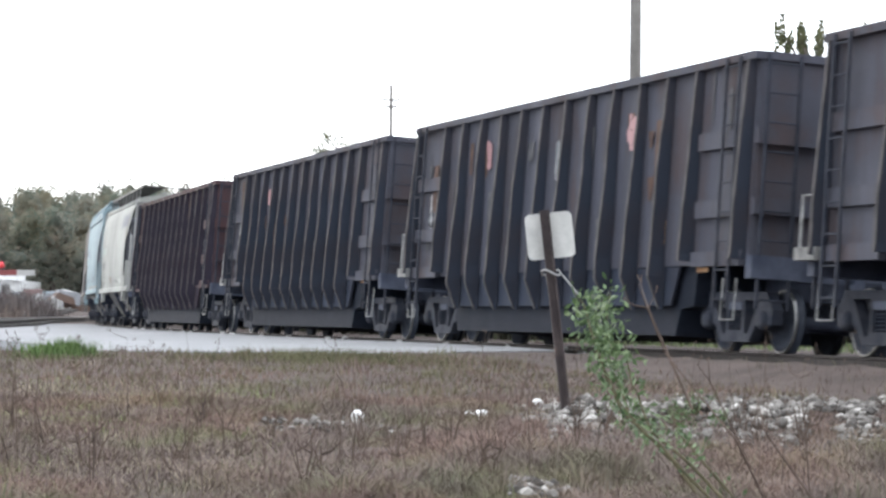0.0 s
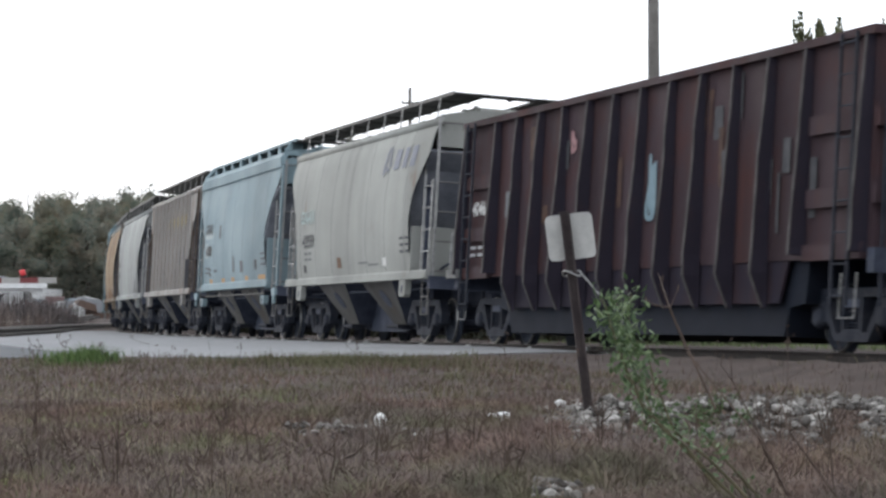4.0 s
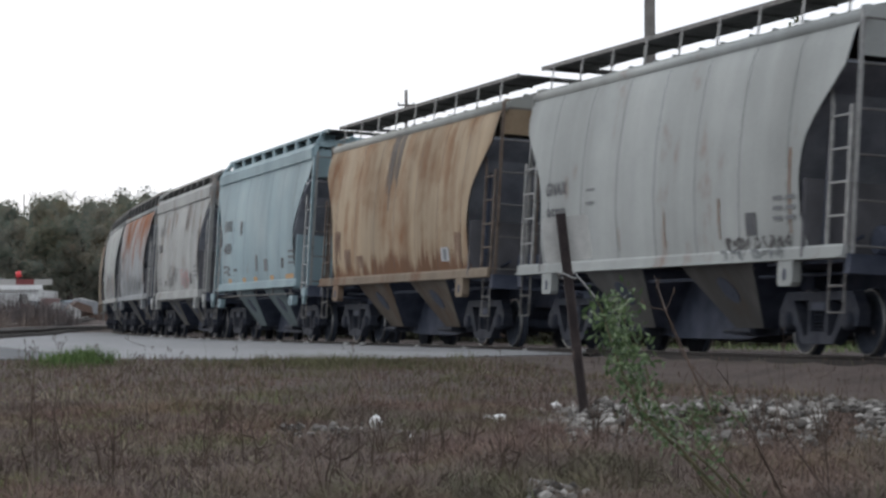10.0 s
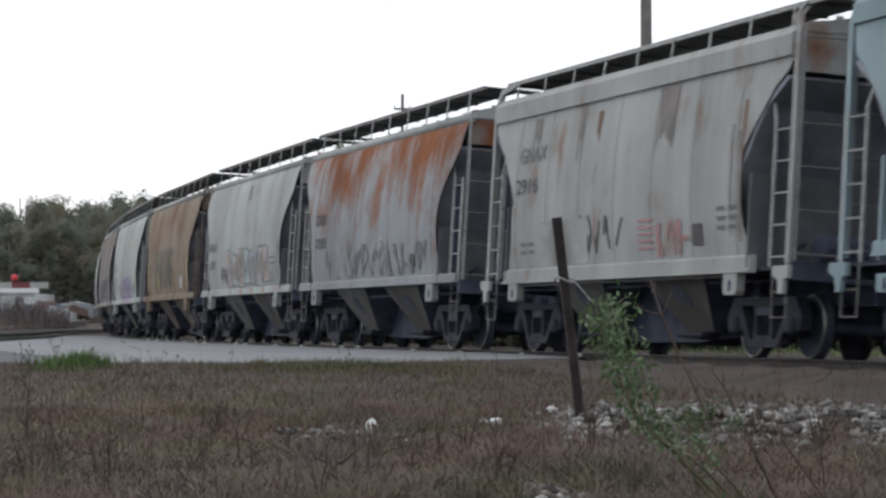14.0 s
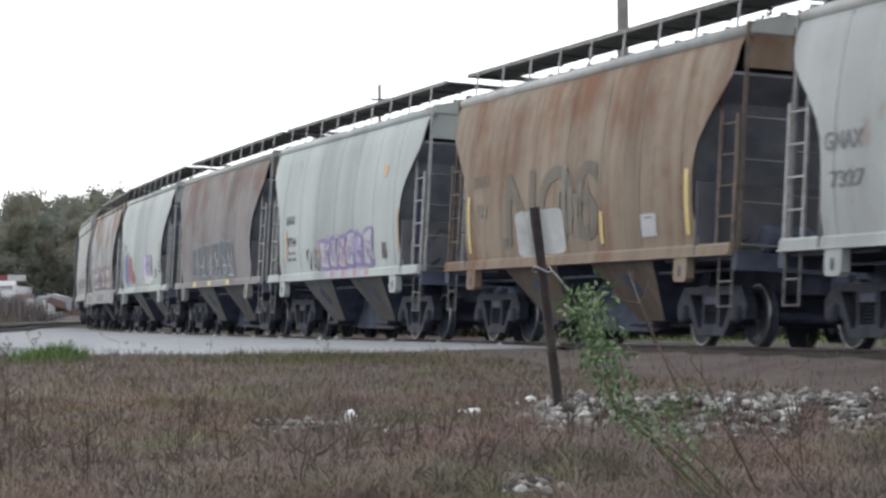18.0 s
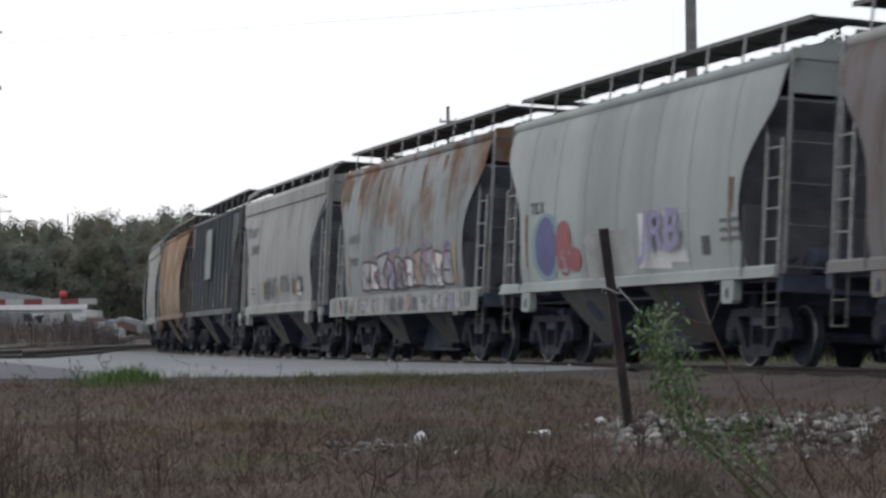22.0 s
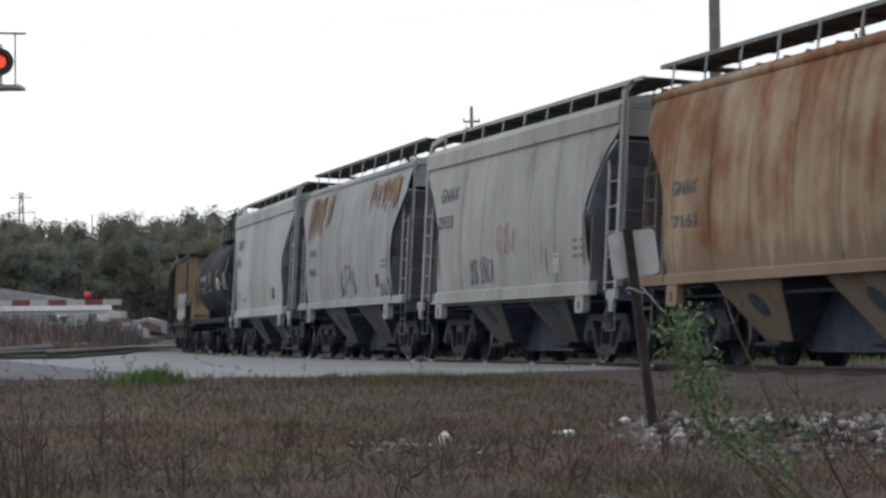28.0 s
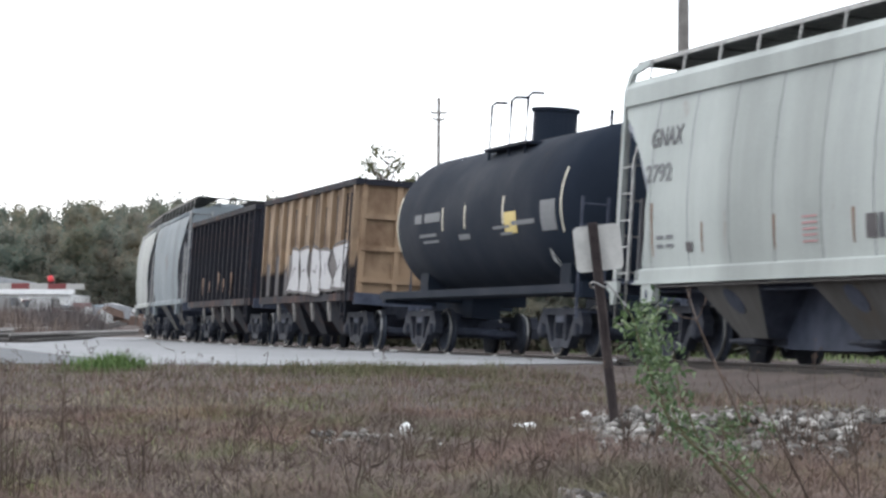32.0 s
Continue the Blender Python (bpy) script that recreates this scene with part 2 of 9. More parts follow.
def sheet(name, verts, faces, mat, parent=None, smooth=False):
    me = bpy.data.meshes.new(name)
    me.from_pydata(verts, [], faces)
    if smooth:
        me.polygons.foreach_set("use_smooth", [True] * len(me.polygons))
    me.update()
    return place(name, me, mat, parent)


CACHE = {}


def cached(key, make):
    if key not in CACHE:
        CACHE[key] = make()
    return CACHE[key]


# ---- the line of the track ----
T_X, T_Y, T_HEAD, T_BEND, T_CURVE, T_END = 2.764, 37.998, 0.30307, 6.63, 0.002125, 230.0
RAIL_Z, CANT, OFFSET = 1.015, 3.4, 1.31


def heading(s):
    return T_HEAD - T_CURVE * (min(max(s, T_BEND), T_END) - T_BEND)


def on_track(s, off=OFFSET):
    """The track's centre at s metres from its first mark, away from the camera; off: metres towards its far side."""
    sb = min(s, T_BEND)
    x, y = T_X - math.sin(T_HEAD) * sb, T_Y + math.cos(T_HEAD) * sb
    if s > T_BEND:
        ph = heading(s)
        x -= (math.cos(ph) - math.cos(T_HEAD)) / T_CURVE
        y += (math.sin(T_HEAD) - math.sin(ph)) / T_CURVE
    if s > T_END:
        ph = heading(s)
        x, y = x - math.sin(ph) * (s - T_END), y + math.cos(ph) * (s - T_END)
    ph = heading(s)
    return x + off * math.cos(ph), y + off * math.sin(ph)


def travel(t):
    k = (t - 16) / 16
    return 9.87235 * t + 1.08412 * k * k - 0.30355 * k ** 3 + 1.53674 * k ** 4


def car_pose(s, half=4.5):
    """The pose of a car whose middle is at s: its trucks stand on the rails, its top leans to the inside of the bend."""
    fx, fy = on_track(s - half)
    rx, ry = on_track(s + half)
    turn = math.degrees(math.atan2(fy - ry, fx - rx))
    return pose((fx + rx) / 2, (fy + ry) / 2, RAIL_Z, 0, 0, turn) @ pose(0, 0, 0, -CANT)


TRACK_S = np.arange(-220, 420, 1.0)
TRACK_XY = np.array([on_track(s) for s in TRACK_S])
TRACK_N = np.array([(-math.cos(heading(s)), -math.sin(heading(s))) for s in TRACK_S])  # towards the camera's side


def track_side(x, y):
    """Metres from the track's centre, positive on the camera's side."""
    d = (TRACK_XY[:, 0] - x) ** 2 + (TRACK_XY[:, 1] - y) ** 2
    i = int(np.argmin(d))
    return (x - TRACK_XY[i, 0]) * TRACK_N[i, 0] + (y - TRACK_XY[i, 1]) * TRACK_N[i, 1]


def smooth(a, b, v):
    k = min(1.0, max(0.0, (v - a) / (b - a)))
    return k * k * (3 - 2 * k)


def grass_edge(x):
    """Where the rough grass gives way to the level yard beside the track."""
    return 34.0 + 1.5 * max(0.0, x + 1.0) + 0.35 * noise.noise((x * 0.8, 3.3, 0))


def ground_z(x, y):
    low = 0.70 * smooth(1.0, 9.0, y) + 0.04 * smooth(9, 20, y) + 0.03 * smooth(20, 28, y)
    d = track_side(x, y)
    bank = smooth(3.5, 1.8, d) if d > 0 else 1.0
    edge = grass_edge(x)
    flat = 0.75 * smooth(edge - 11.0, edge - 1.0, y) + 0.25 * smooth(edge - 1.5, edge + 0.2, y)
    w = max(bank, flat)
    bumps = 0.035 * noise.noise((x * 0.7, y * 0.7, 0)) + 0.02 * noise.noise((x * 2.1, y * 2.1, 4))
    z = low + (1.0 - low) * w + bumps * (1 - w) * smooth(0, 5, y)
    z -= 0.16 * smooth(1.7, 1.35, abs(d))
    z += 1.1 * smooth(95, 190, math.hypot(x, y)) * smooth(5, 20, d)
    return z


# ---- rolling stock: parts shared by all cars (x ahead, z from the rail's top, -y the camera's side) ----
def make_wheel(side):
    def make():
        bm = bm_new()
        s = side
        lathe_y(bm, [(s * 0.68, 0.40), (s * 0.69, 0.455), (s * 0.715, 0.455), (s * 0.725, 0.425), (s * 0.81, 0.415), (s * 0.82, 0.36),
                     (s * 0.78, 0.33), (s * 0.77, 0.17), (s * 0.82, 0.14), (s * 0.83, 0.06)], 0, 0.42, 22)
        return mesh_of(bm, "wheel", True)
    return cached(("wheel", side), make)


def make_tread(side):
    def make():
        bm = bm_new()
        s = side
        lathe_y(bm, [(s * 0.785, 0.4195), (s * 0.79, 0.4235), (s * 0.815, 0.4215), (s * 0.823, 0.412), (s * 0.821, 0.4)], 0, 0.42, 28, False)
        return mesh_of(bm, "tread", True)
    return cached(("tread", side), make)


def make_axle():
    def make():
        bm = bm_new()
        lathe_y(bm, [(-1.02, 0.07), (-0.7, 0.085), (0.7, 0.085), (1.02, 0.07)], 0, 0.42, 10)
        return mesh_of(bm, "axle", True)
    return cached("axle", make)


def make_sideframe():
    """One cast frame: an arch with pedestal jaws, two slanting windows and the spring opening cut through it."""
    def make():
        bm = bm_new()
        outer = [(-1.16, 0.56), (-0.96, 0.80), (0.96, 0.80), (1.16, 0.56), (1.14, 0.36), (1.02, 0.36), (0.98, 0.52), (0.80, 0.55), (0.76, 0.38), (0.66, 0.36),
                 (0.46, 0.13), (-0.46, 0.13), (-0.66, 0.36), (-0.76, 0.38), (-0.80, 0.55), (-0.98, 0.52), (-1.02, 0.36), (-1.14, 0.36)]
        holes = [[(-0.21, 0.29), (-0.21, 0.66), (0.21, 0.66), (0.21, 0.29)]]
        for k in (-1, 1):
            holes.append([(k * 0.74, 0.69), (k * 0.29, 0.69), (k * 0.29, 0.25), (k * 0.40, 0.23)])
        edges = []
        for ring in [outer] + holes:
            v = [bm.verts.new((x, -1.09, z)) for x, z in ring]
            edges += [bm.edges.new((v[i], v[(i + 1) % len(v)])) for i in range(len(v))]
        bmesh.ops.triangle_fill(bm, edges=edges, use_beauty=True)
        out = bmesh.ops.extrude_face_region(bm, geom=bm.faces[:])
        bmesh.ops.translate(bm, verts=[g for g in out["geom"] if isinstance(g, bmesh.types.BMVert)], vec=(0, 0.16, 0))
        return mesh_of(bm, "sideframe")
    return cached("sideframe", make)


def make_bearing():
    def make():
        bm = bm_new()
        lathe_y(bm, [(-1.16, 0.05), (-1.155, 0.10), (-1.10, 0.135), (-0.9, 0.135)], 0, 0.42, 12)
        return mesh_of(bm, "bearing_cap", True)
    return cached("bearing", make)


def make_springs():
    def make():
        bm = bm_new()
        for x in (-0.13, 0.0, 0.13):
            lathe = [Vector((x + 0.055 * math.cos(a), -1.02 + 0.055 * math.sin(a), 0.28 + 0.28 * a / (12 * math.pi))) for a in np.linspace(0, 12 * math.pi, 49)]
            tube(bm, lathe, 0.014, 4)
        return mesh_of(bm, "spring_nest")
    return cached("springs", make)


def make_bolster():
    def make():
        bm = bm_new()
        box(bm, -0.2, 0.2, -1.1, 1.1, 0.56, 0.66)
        box(bm, -0.24, 0.24, -0.5, 0.5, 0.5, 0.8)
        return mesh_of(bm, "bolster")
    return cached("bolster", make)


def make_brake_beam():
    def make():
        bm = bm_new()
        bar(bm, (0.42, -0.85, 0.36), (0.42, 0.85, 0.36), 0.08)
        bar(bm, (-0.42, -0.85, 0.36), (-0.42, 0.85, 0.36), 0.08)
        bar(bm, (0.42, 0, 0.36), (0.1, 0.1, 0.75), 0.06)
        return mesh_of(bm, "brake_beam")
    return cached("brake_beam", make)


FLIP = pose(0, 0, 0, 0, 0, 180)


def add_truck(car, x):
    tr = place("truck", make_bolster(), M_UNDER, car, "cast-steel four-wheel truck in haze-tinted grey", pose(x, 0, 0))
    place("sideframe", make_sideframe(), M_TRUCK, tr)
    place("sideframe", make_sideframe(), M_TRUCK, tr, m=FLIP)
    place("spring_nest", make_springs(), M_TRUCK, tr)
    place("brake_beam", make_brake_beam(), M_UNDER, tr)
    for ax in (-0.89, 0.89):
        place("axle", make_axle(), M_UNDER, tr, m=pose(ax, 0, 0))
        for side in (-1, 1):
            place("wheel", make_wheel(side), M_WHEEL, tr, m=pose(ax, 0, 0))
            place("tread", make_tread(side), M_TREAD, tr, "bright worn tread", pose(ax, 0, 0))
        place("bearing_cap", make_bearing(), M_TRUCK, tr, m=pose(ax, 0, 0))


def make_stile(z0, z1, x, stile, hook):
    """One upright of a ladder; hook: how far its top bends aside towards the car's sheet."""
    def make():
        bm = bm_new()
        bar(bm, (x, 0, z0), (x, 0, z1), stile, 0.034, (0, 1, 0))
        if hook:
            bar(bm, (x, 0, z1 - 0.01), (x + hook, 0.02, z1 + 0.24), stile * 0.9, 0.03, (0, 1, 0))
        return mesh_of(bm, "stile")
    return cached(("stile", z0, z1, x, stile, hook), make)


def make_rung(w):
    def make():
        bm = bm_new()
        tube(bm, [(-w / 2, 0, 0), (w / 2, 0, 0)], 0.014, 5)
        return mesh_of(bm, "rung")
    return cached(("rung", w), make)


def add_ladder(name, car, mat, m, z0, z1, w, rungs, stile=0.042, hook=0.0, rung_mat=None):
    """A ladder in the x-z plane of m, w wide, from z0 to z1: one stile carries the other and the rungs."""
    side = -1 if hook < 0 else 1
    lad = place(name, make_stile(z0, z1, side * w / 2, stile, hook), mat, car, m=m)
    place("stile", make_stile(z0, z1, -side * w / 2, stile, 0.0), mat, lad)
    for k in range(rungs):
        place("rung", make_rung(w), rung_mat or mat, lad, m=pose(0, 0, z0 + 0.12 + (z1 - z0 - 0.24) * k / max(1, rungs - 1)))


def make_step(w, z0, z1):
    """A stirrup of bent bar that hangs under a ladder, with one tread between."""
    def make():
        bm = bm_new()
        tube(bm, [(-w / 2, 0, z1), (-w / 2, 0, z0), (w / 2, 0, z0), (w / 2, 0, z1)], 0.02, 5)
        tube(bm, [(-w / 2, 0, (z0 + z1) / 2), (w / 2, 0, (z0 + z1) / 2)], 0.014, 5)
        return mesh_of(bm, "sill_step")
    return cached(("sill_step", w, z0, z1), make)


def make_coupler():
    def make():
        bm = bm_new()
        box(bm, 0.0, 0.42, -0.09, 0.09, 0.78, 0.96)
        prism(bm, [(0.38, 0.70), (0.62, 0.70), (0.66, 0.80), (0.66, 0.98), (0.56, 1.04), (0.38, 1.04)], -0.16, 0.1)
        tube(bm, [(0.2, -0.12, 0.75), (0.45, -0.2, 0.45), (0.66, -0.16, 0.42)], 0.03, 6)
        return mesh_of(bm, "coupler")
    return cached("coupler", make)


def side_at(profile, z):
    zs, ys = zip(*profile)
    return float(np.interp(z, zs, ys))


PROFILES = {  # half width by height
    "round": [(1.32, 1.52), (1.7, 1.585), (2.2, 1.625), (2.8, 1.625), (3.3, 1.585), (3.75, 1.52), (4.0, 1.46), (4.16, 1.38)],
    "band": [(1.32, 1.50), (1.7, 1.56), (2.2, 1.60), (2.8, 1.60), (3.3, 1.565), (3.7, 1.52), (3.88, 1.49)],
    "tall": [(1.32, 1.50), (1.7, 1.56), (2.2, 1.60), (2.8, 1.60), (3.3, 1.58), (3.8, 1.53), (4.08, 1.49)],
    "ribbed": [(1.32, 1.46), (2.5, 1.46), (3.9, 1.46), (4.2, 1.44)],
}
ENDS = {  # half length by height
    "round": [(1.32, 5.04), (1.52, 4.94), (1.78, 4.87), (2.22, 4.85), (2.49, 4.89), (2.75, 5.02), (3.02, 5.27), (3.28, 5.59), (3.5, 5.84), (3.63, 5.94), (4.16, 5.96)],
    "band": [(1.32, 4.95), (1.75, 4.72), (2.6, 4.60), (3.0, 4.98), (3.4, 5.42), (3.6, 5.62), (3.64, 5.84), (3.88, 5.95)],
    "tall": [(1.32, 4.95), (1.75, 4.72), (2.6, 4.60), (3.0, 4.98), (3.4, 5.42), (3.65, 5.68), (3.7, 5.86), (4.08, 5.95)],
    "ribbed": [(1.32, 4.70), (2.4, 4.70), (3.0, 5.3), (3.35, 5.62), (3.6, 5.92), (4.2, 5.95)],
}
SEAMS = {"round": 8, "band": 8, "tall": 8, "ribbed": 10}


def make_side_sheet(kind, k):
    """Sheet k of the camera-side wall, with a narrow open seam to the next."""
    def make():
        prof, ends, n = PROFILES[kind], ENDS[kind], SEAMS[kind]
        zs = np.linspace(prof[0][0], prof[-1][0], 15)
        bm = bm_new()
        grid = []
        steps = [0.0065, 0.25, 0.5, 0.75, 0.9935]
        for z in zs:
            half = side_at(ends, z)
            row = []
            for u in steps:
                a = -6.0 + 12.0 * (k + u) / n
                x = max(-half, min(half, a))
                if abs(abs(x) - half) < 1e-6:
                    x = math.copysign(half, x)
                row.append(bm.verts.new((x, -side_at(prof, z), z)))
            grid.append(row)
        for r0, r1 in zip(grid, grid[1:]):
            for i in range(len(steps) - 1):
                if (r0[i].co - r0[i + 1].co).length < 1e-5 and (r1[i].co - r1[i + 1].co).length < 1e-5:
                    continue
                bm.faces.new((r0[i], r0[i + 1], r1[i + 1], r1[i]))
        bmesh.ops.remove_doubles(bm, verts=bm.verts, dist=1e-5)
        bmesh.ops.delete(bm, geom=[v for v in bm.verts if not v.link_faces], context="VERTS")
        me = mesh_of(bm, "side_sheet", True)
        return me
    return cached(("sheet", kind, k), make)


def make_far_wall(kind):
    def make():
        prof, ends = PROFILES[kind], ENDS[kind]
        bm = bm_new()
        rows = [[bm.verts.new((x, side_at(prof, z), z)) for x in (-side_at(ends, z), side_at(ends, z))] for z in np.linspace(prof[0][0], prof[-1][0], 12)]
        for r0, r1 in zip(rows, rows[1:]):
            bm.faces.new((r0[0], r0[1], r1[1], r1[0]))
        return mesh_of(bm, "far_wall", True)
    return cached(("far", kind), make)


def make_seam_backing(kind):
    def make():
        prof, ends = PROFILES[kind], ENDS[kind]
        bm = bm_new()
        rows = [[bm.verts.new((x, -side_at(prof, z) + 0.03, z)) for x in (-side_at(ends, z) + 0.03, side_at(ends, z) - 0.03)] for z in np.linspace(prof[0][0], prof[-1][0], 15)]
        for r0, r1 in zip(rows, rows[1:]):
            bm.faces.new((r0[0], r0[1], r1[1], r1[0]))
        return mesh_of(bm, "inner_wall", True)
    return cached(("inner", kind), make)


def make_roof(kind):
    def make():
        bm = bm_new()
        z0, y0 = {"round": (4.155, 1.385), "band": (4.2, 1.5), "tall": (4.36, 1.5), "ribbed": (4.2, 1.445)}[kind]
        c = 0.2 if kind in ("band", "tall") else 0.27
        pts = [(y0, z0), (y0 - 0.05, z0 + c * 0.36), (y0 - 0.25, z0 + c * 0.68), (y0 - 0.6, z0 + c * 0.9), (0.5, z0 + c)]
        pts = [(-y, z) for y, z in pts] + [(y, z) for y, z in pts[::-1]]
        xs = (-5.93, -5.9, 5.9, 5.93)
        rows = [[bm.verts.new((x, y, z)) for y, z in pts] for x in xs]
        for r0, r1 in zip(rows, rows[1:]):
            for i in range(len(pts) - 1):
                bm.faces.new((r0[i], r0[i + 1], r1[i + 1], r1[i]))
        for r in (rows[0], rows[-1]):
            bm.faces.new(r)
        return mesh_of(bm, "roof")
    return cached(("roof", kind), make)


def make_eave(kind):
    """The lip along the top of the near wall: a rounded angle, or the deep flat band of the newer cars."""
    def make():
        bm = bm_new()
        if kind in ("band", "tall"):
            up = 0.2 if kind == "tall" else 0.0
            for s in (-1, 1):
                prism_pts = [(s * 1.47, 3.86 + up), (s * 1.545, 3.875 + up), (s * 1.545, 4.15 + up * 0.8), (s * 1.50, 4.20 + up * 0.8), (s * 1.44, 4.19 + up * 0.8)]
                a = [[bm.verts.new((x, y, z)) for y, z in prism_pts] for x in (-5.95, 5.95)]
                n = len(prism_pts)
                for i in range(n):
                    bm.faces.new((a[0][i], a[0][(i + 1) % n], a[1][(i + 1) % n], a[1][i]))
                bm.faces.new(a[0])
                bm.faces.new(a[1])
        else:
            for s in (-1, 1):
                y, zz, rad = (1.37, 4.15, 0.085) if kind == "round" else (1.43, 4.19, 0.07)
                tube(bm, [(-5.97, s * y, zz), (5.97, s * y, zz)], rad, 10)
        return mesh_of(bm, "eave", kind in ("round", "ribbed"))
    return cached(("eave", kind), make)


def make_end_slope(kind):
    """The slope sheet of one end, from under the roof's edge down to the outer bay."""
    def make():
        bm = bm_new()
        line = [(5.86, 3.58), (5.3, 3.25)] + [(5.3 - 1.7 * k / 6, 3.25 - 2.08 * k / 6) for k in range(1, 7)]
        faces = []
        for lift in (0.0, 0.06):
            faces.append([[bm.verts.new((x - lift, s * (side_at(PROFILES[kind], z) - 0.025), z + lift * 0.8)) for s in (-1, 1)] for x, z in line])
        for grid in faces:
            for r0, r1 in zip(grid, grid[1:]):
                bm.faces.new((r0[0], r0[1], r1[1], r1[0]))
        for i in (0, -1):
            a, b = faces[0][i], faces[1][i]
            bm.faces.new((a[0], a[1], b[1], b[0]))
        for s in (0, 1):
            for k in range(len(line) - 1):
                bm.faces.new((faces[0][k][s], faces[0][k + 1][s], faces[1][k + 1][s], faces[1][k][s]))
        return mesh_of(bm, "end_slope_sheet")
    return cached(("slope", kind), make)


def make_end_plate():
    def make():
        bm = bm_new()
        prism(bm, [(5.84, 3.68), (5.91, 3.68), (5.91, 4.3), (5.84, 4.3)], -1.36, 1.36)
        return mesh_of(bm, "end_plate")
    return cached("end_plate", make)





def make_bulkhead(top):
    def make():
        bm = bm_new()
        prism(bm, [(4.9, 1.16), (4.96, 1.16), (4.96, top), (4.9, top)], -1.57, 1.57)
        return mesh_of(bm, "end_bulkhead")
    return cached(("bulkhead", top), make)


def make_end_frame():
    """End sill, shear plate, upright posts and the braces under the slope sheets, at both ends."""
    def make():
        bm = bm_new()
        for s in (-1, 1):
            x0, x1 = sorted((s * 6.02, s * 6.18))
            box(bm, x0, x1, -1.5, 1.5, 0.98, 1.22)
            x0, x1 = sorted((s * 3.6, s * 6.05))
            box(bm, x0, x1, -1.42, 1.42, 1.12, 1.16)
            for y in (-0.55, 0.55):
                bar(bm, (s * 5.7, y, 2.2), (s * 5.7, y, 3.7), 0.08)
            for y in (-1.3, 1.3):
                bar(bm, (s * 5.02, y, 1.16), (s * 5.1, y, 3.1), 0.06)
        box(bm, -6.1, 6.1, -0.24, 0.24, 0.72, 1.1)
        return mesh_of(bm, "end_frame")
    return cached("end_frame", make)


SILLS = {"round": (6.05, 1.17, 1.34), "ribbed": (6.05, 1.17, 1.34), "band": (5.02, 1.09, 1.33), "tall": (5.1, 1.21, 1.40)}  # half length, foot, top


def make_sill(kind):
    """The side sill: a plate with a sloped upper lip and a small foot flange."""
    def make():
        half, z0, z1 = SILLS[kind]
        bm = bm_new()
        prof = [(-1.60, z0), (-1.60, z0 + 0.025), (-1.565, z0 + 0.03), (-1.565, z1 - 0.03), (-1.535, z1), (-1.47, z1), (-1.47, z0)]
        a, b = ([bm.verts.new((x, y, z)) for y, z in prof] for x in (-half, half))
        n = len(prof)
        for i in range(n):
            bm.faces.new((a[i], a[(i + 1) % n], b[(i + 1) % n], b[i]))
        bm.faces.new(a[::-1])
        bm.faces.new(b)
        return mesh_of(bm, "side_sill")
    return cached(("sill", kind), make)


def make_sill_lip():
    def make():
        bm = bm_new()
        tube(bm, [(-4.6, -1.5, 1.055), (4.6, -1.5, 1.055)], 0.016, 6)
        for k in range(5):
            x = -4.2 + 2.1 * k
            box(bm, x - 0.03, x + 0.03, -1.51, -1.48, 1.055, 1.215)
        return mesh_of(bm, "sill_lip")
    return cached("sill_lip", make)


def make_corner():
    """The pale casting at the foot of the end ladder, with its lifting eye."""
    def make():
        bm = bm_new()
        prism(bm, [(-0.26, 1.16), (-0.26, 1.04), (-0.1, 0.98), (-0.06, 0.8), (0.06, 0.8), (0.1, 0.98), (0.2, 1.0), (0.2, 1.16)], -1.56, -1.5)
        return mesh_of(bm, "corner_casting")
    return cached("corner", make)


def make_bay(x):
    """One funnel with its gate: plates that slope in from both sides and both ends."""
    def make():
        bm = bm_new()
        t = [bm.verts.new((x + sx * 1.24, sy * 1.46, 1.2)) for sx, sy in ((-1, -1), (1, -1), (1, 1), (-1, 1))]
        b = [bm.verts.new((x + sx * 0.46, sy * 0.88, 0.34)) for sx, sy in ((-1, -1), (1, -1), (1, 1), (-1, 1))]
        for i in (0, 2):
            bm.faces.new((t[i], t[(i + 1) % 4], b[(i + 1) % 4], b[i]))
        bm.faces.new(b)
        return mesh_of(bm, "hopper_bay")
    return cached(("bay", x), make)


def make_bay_slope(x, s):
    """The sloping end sheet of a funnel."""
    def make():
        bm = bm_new()
        v = [bm.verts.new(c) for c in ((x + s * 1.23, -1.45, 1.2), (x + s * 1.23, 1.45, 1.2), (x + s * 0.46, 0.87, 0.34), (x + s * 0.46, -0.87, 0.34))]
        bm.faces.new(v)
        return mesh_of(bm, "bay_slope")
    return cached(("bayslope", x, s), make)


def make_gate(x):
    def make():
        bm = bm_new()
        box(bm, x - 0.5, x + 0.5, -0.66, 0.66, 0.26, 0.36)
        box(bm, x - 0.42, x + 0.1, -0.95, -0.66, 0.24, 0.34)
        tube(bm, [(x - 0.6, -0.98, 0.29), (x + 0.3, -0.98, 0.29)], 0.035, 6)
        return mesh_of(bm, "outlet_gate")
    return cached(("gate", x), make)


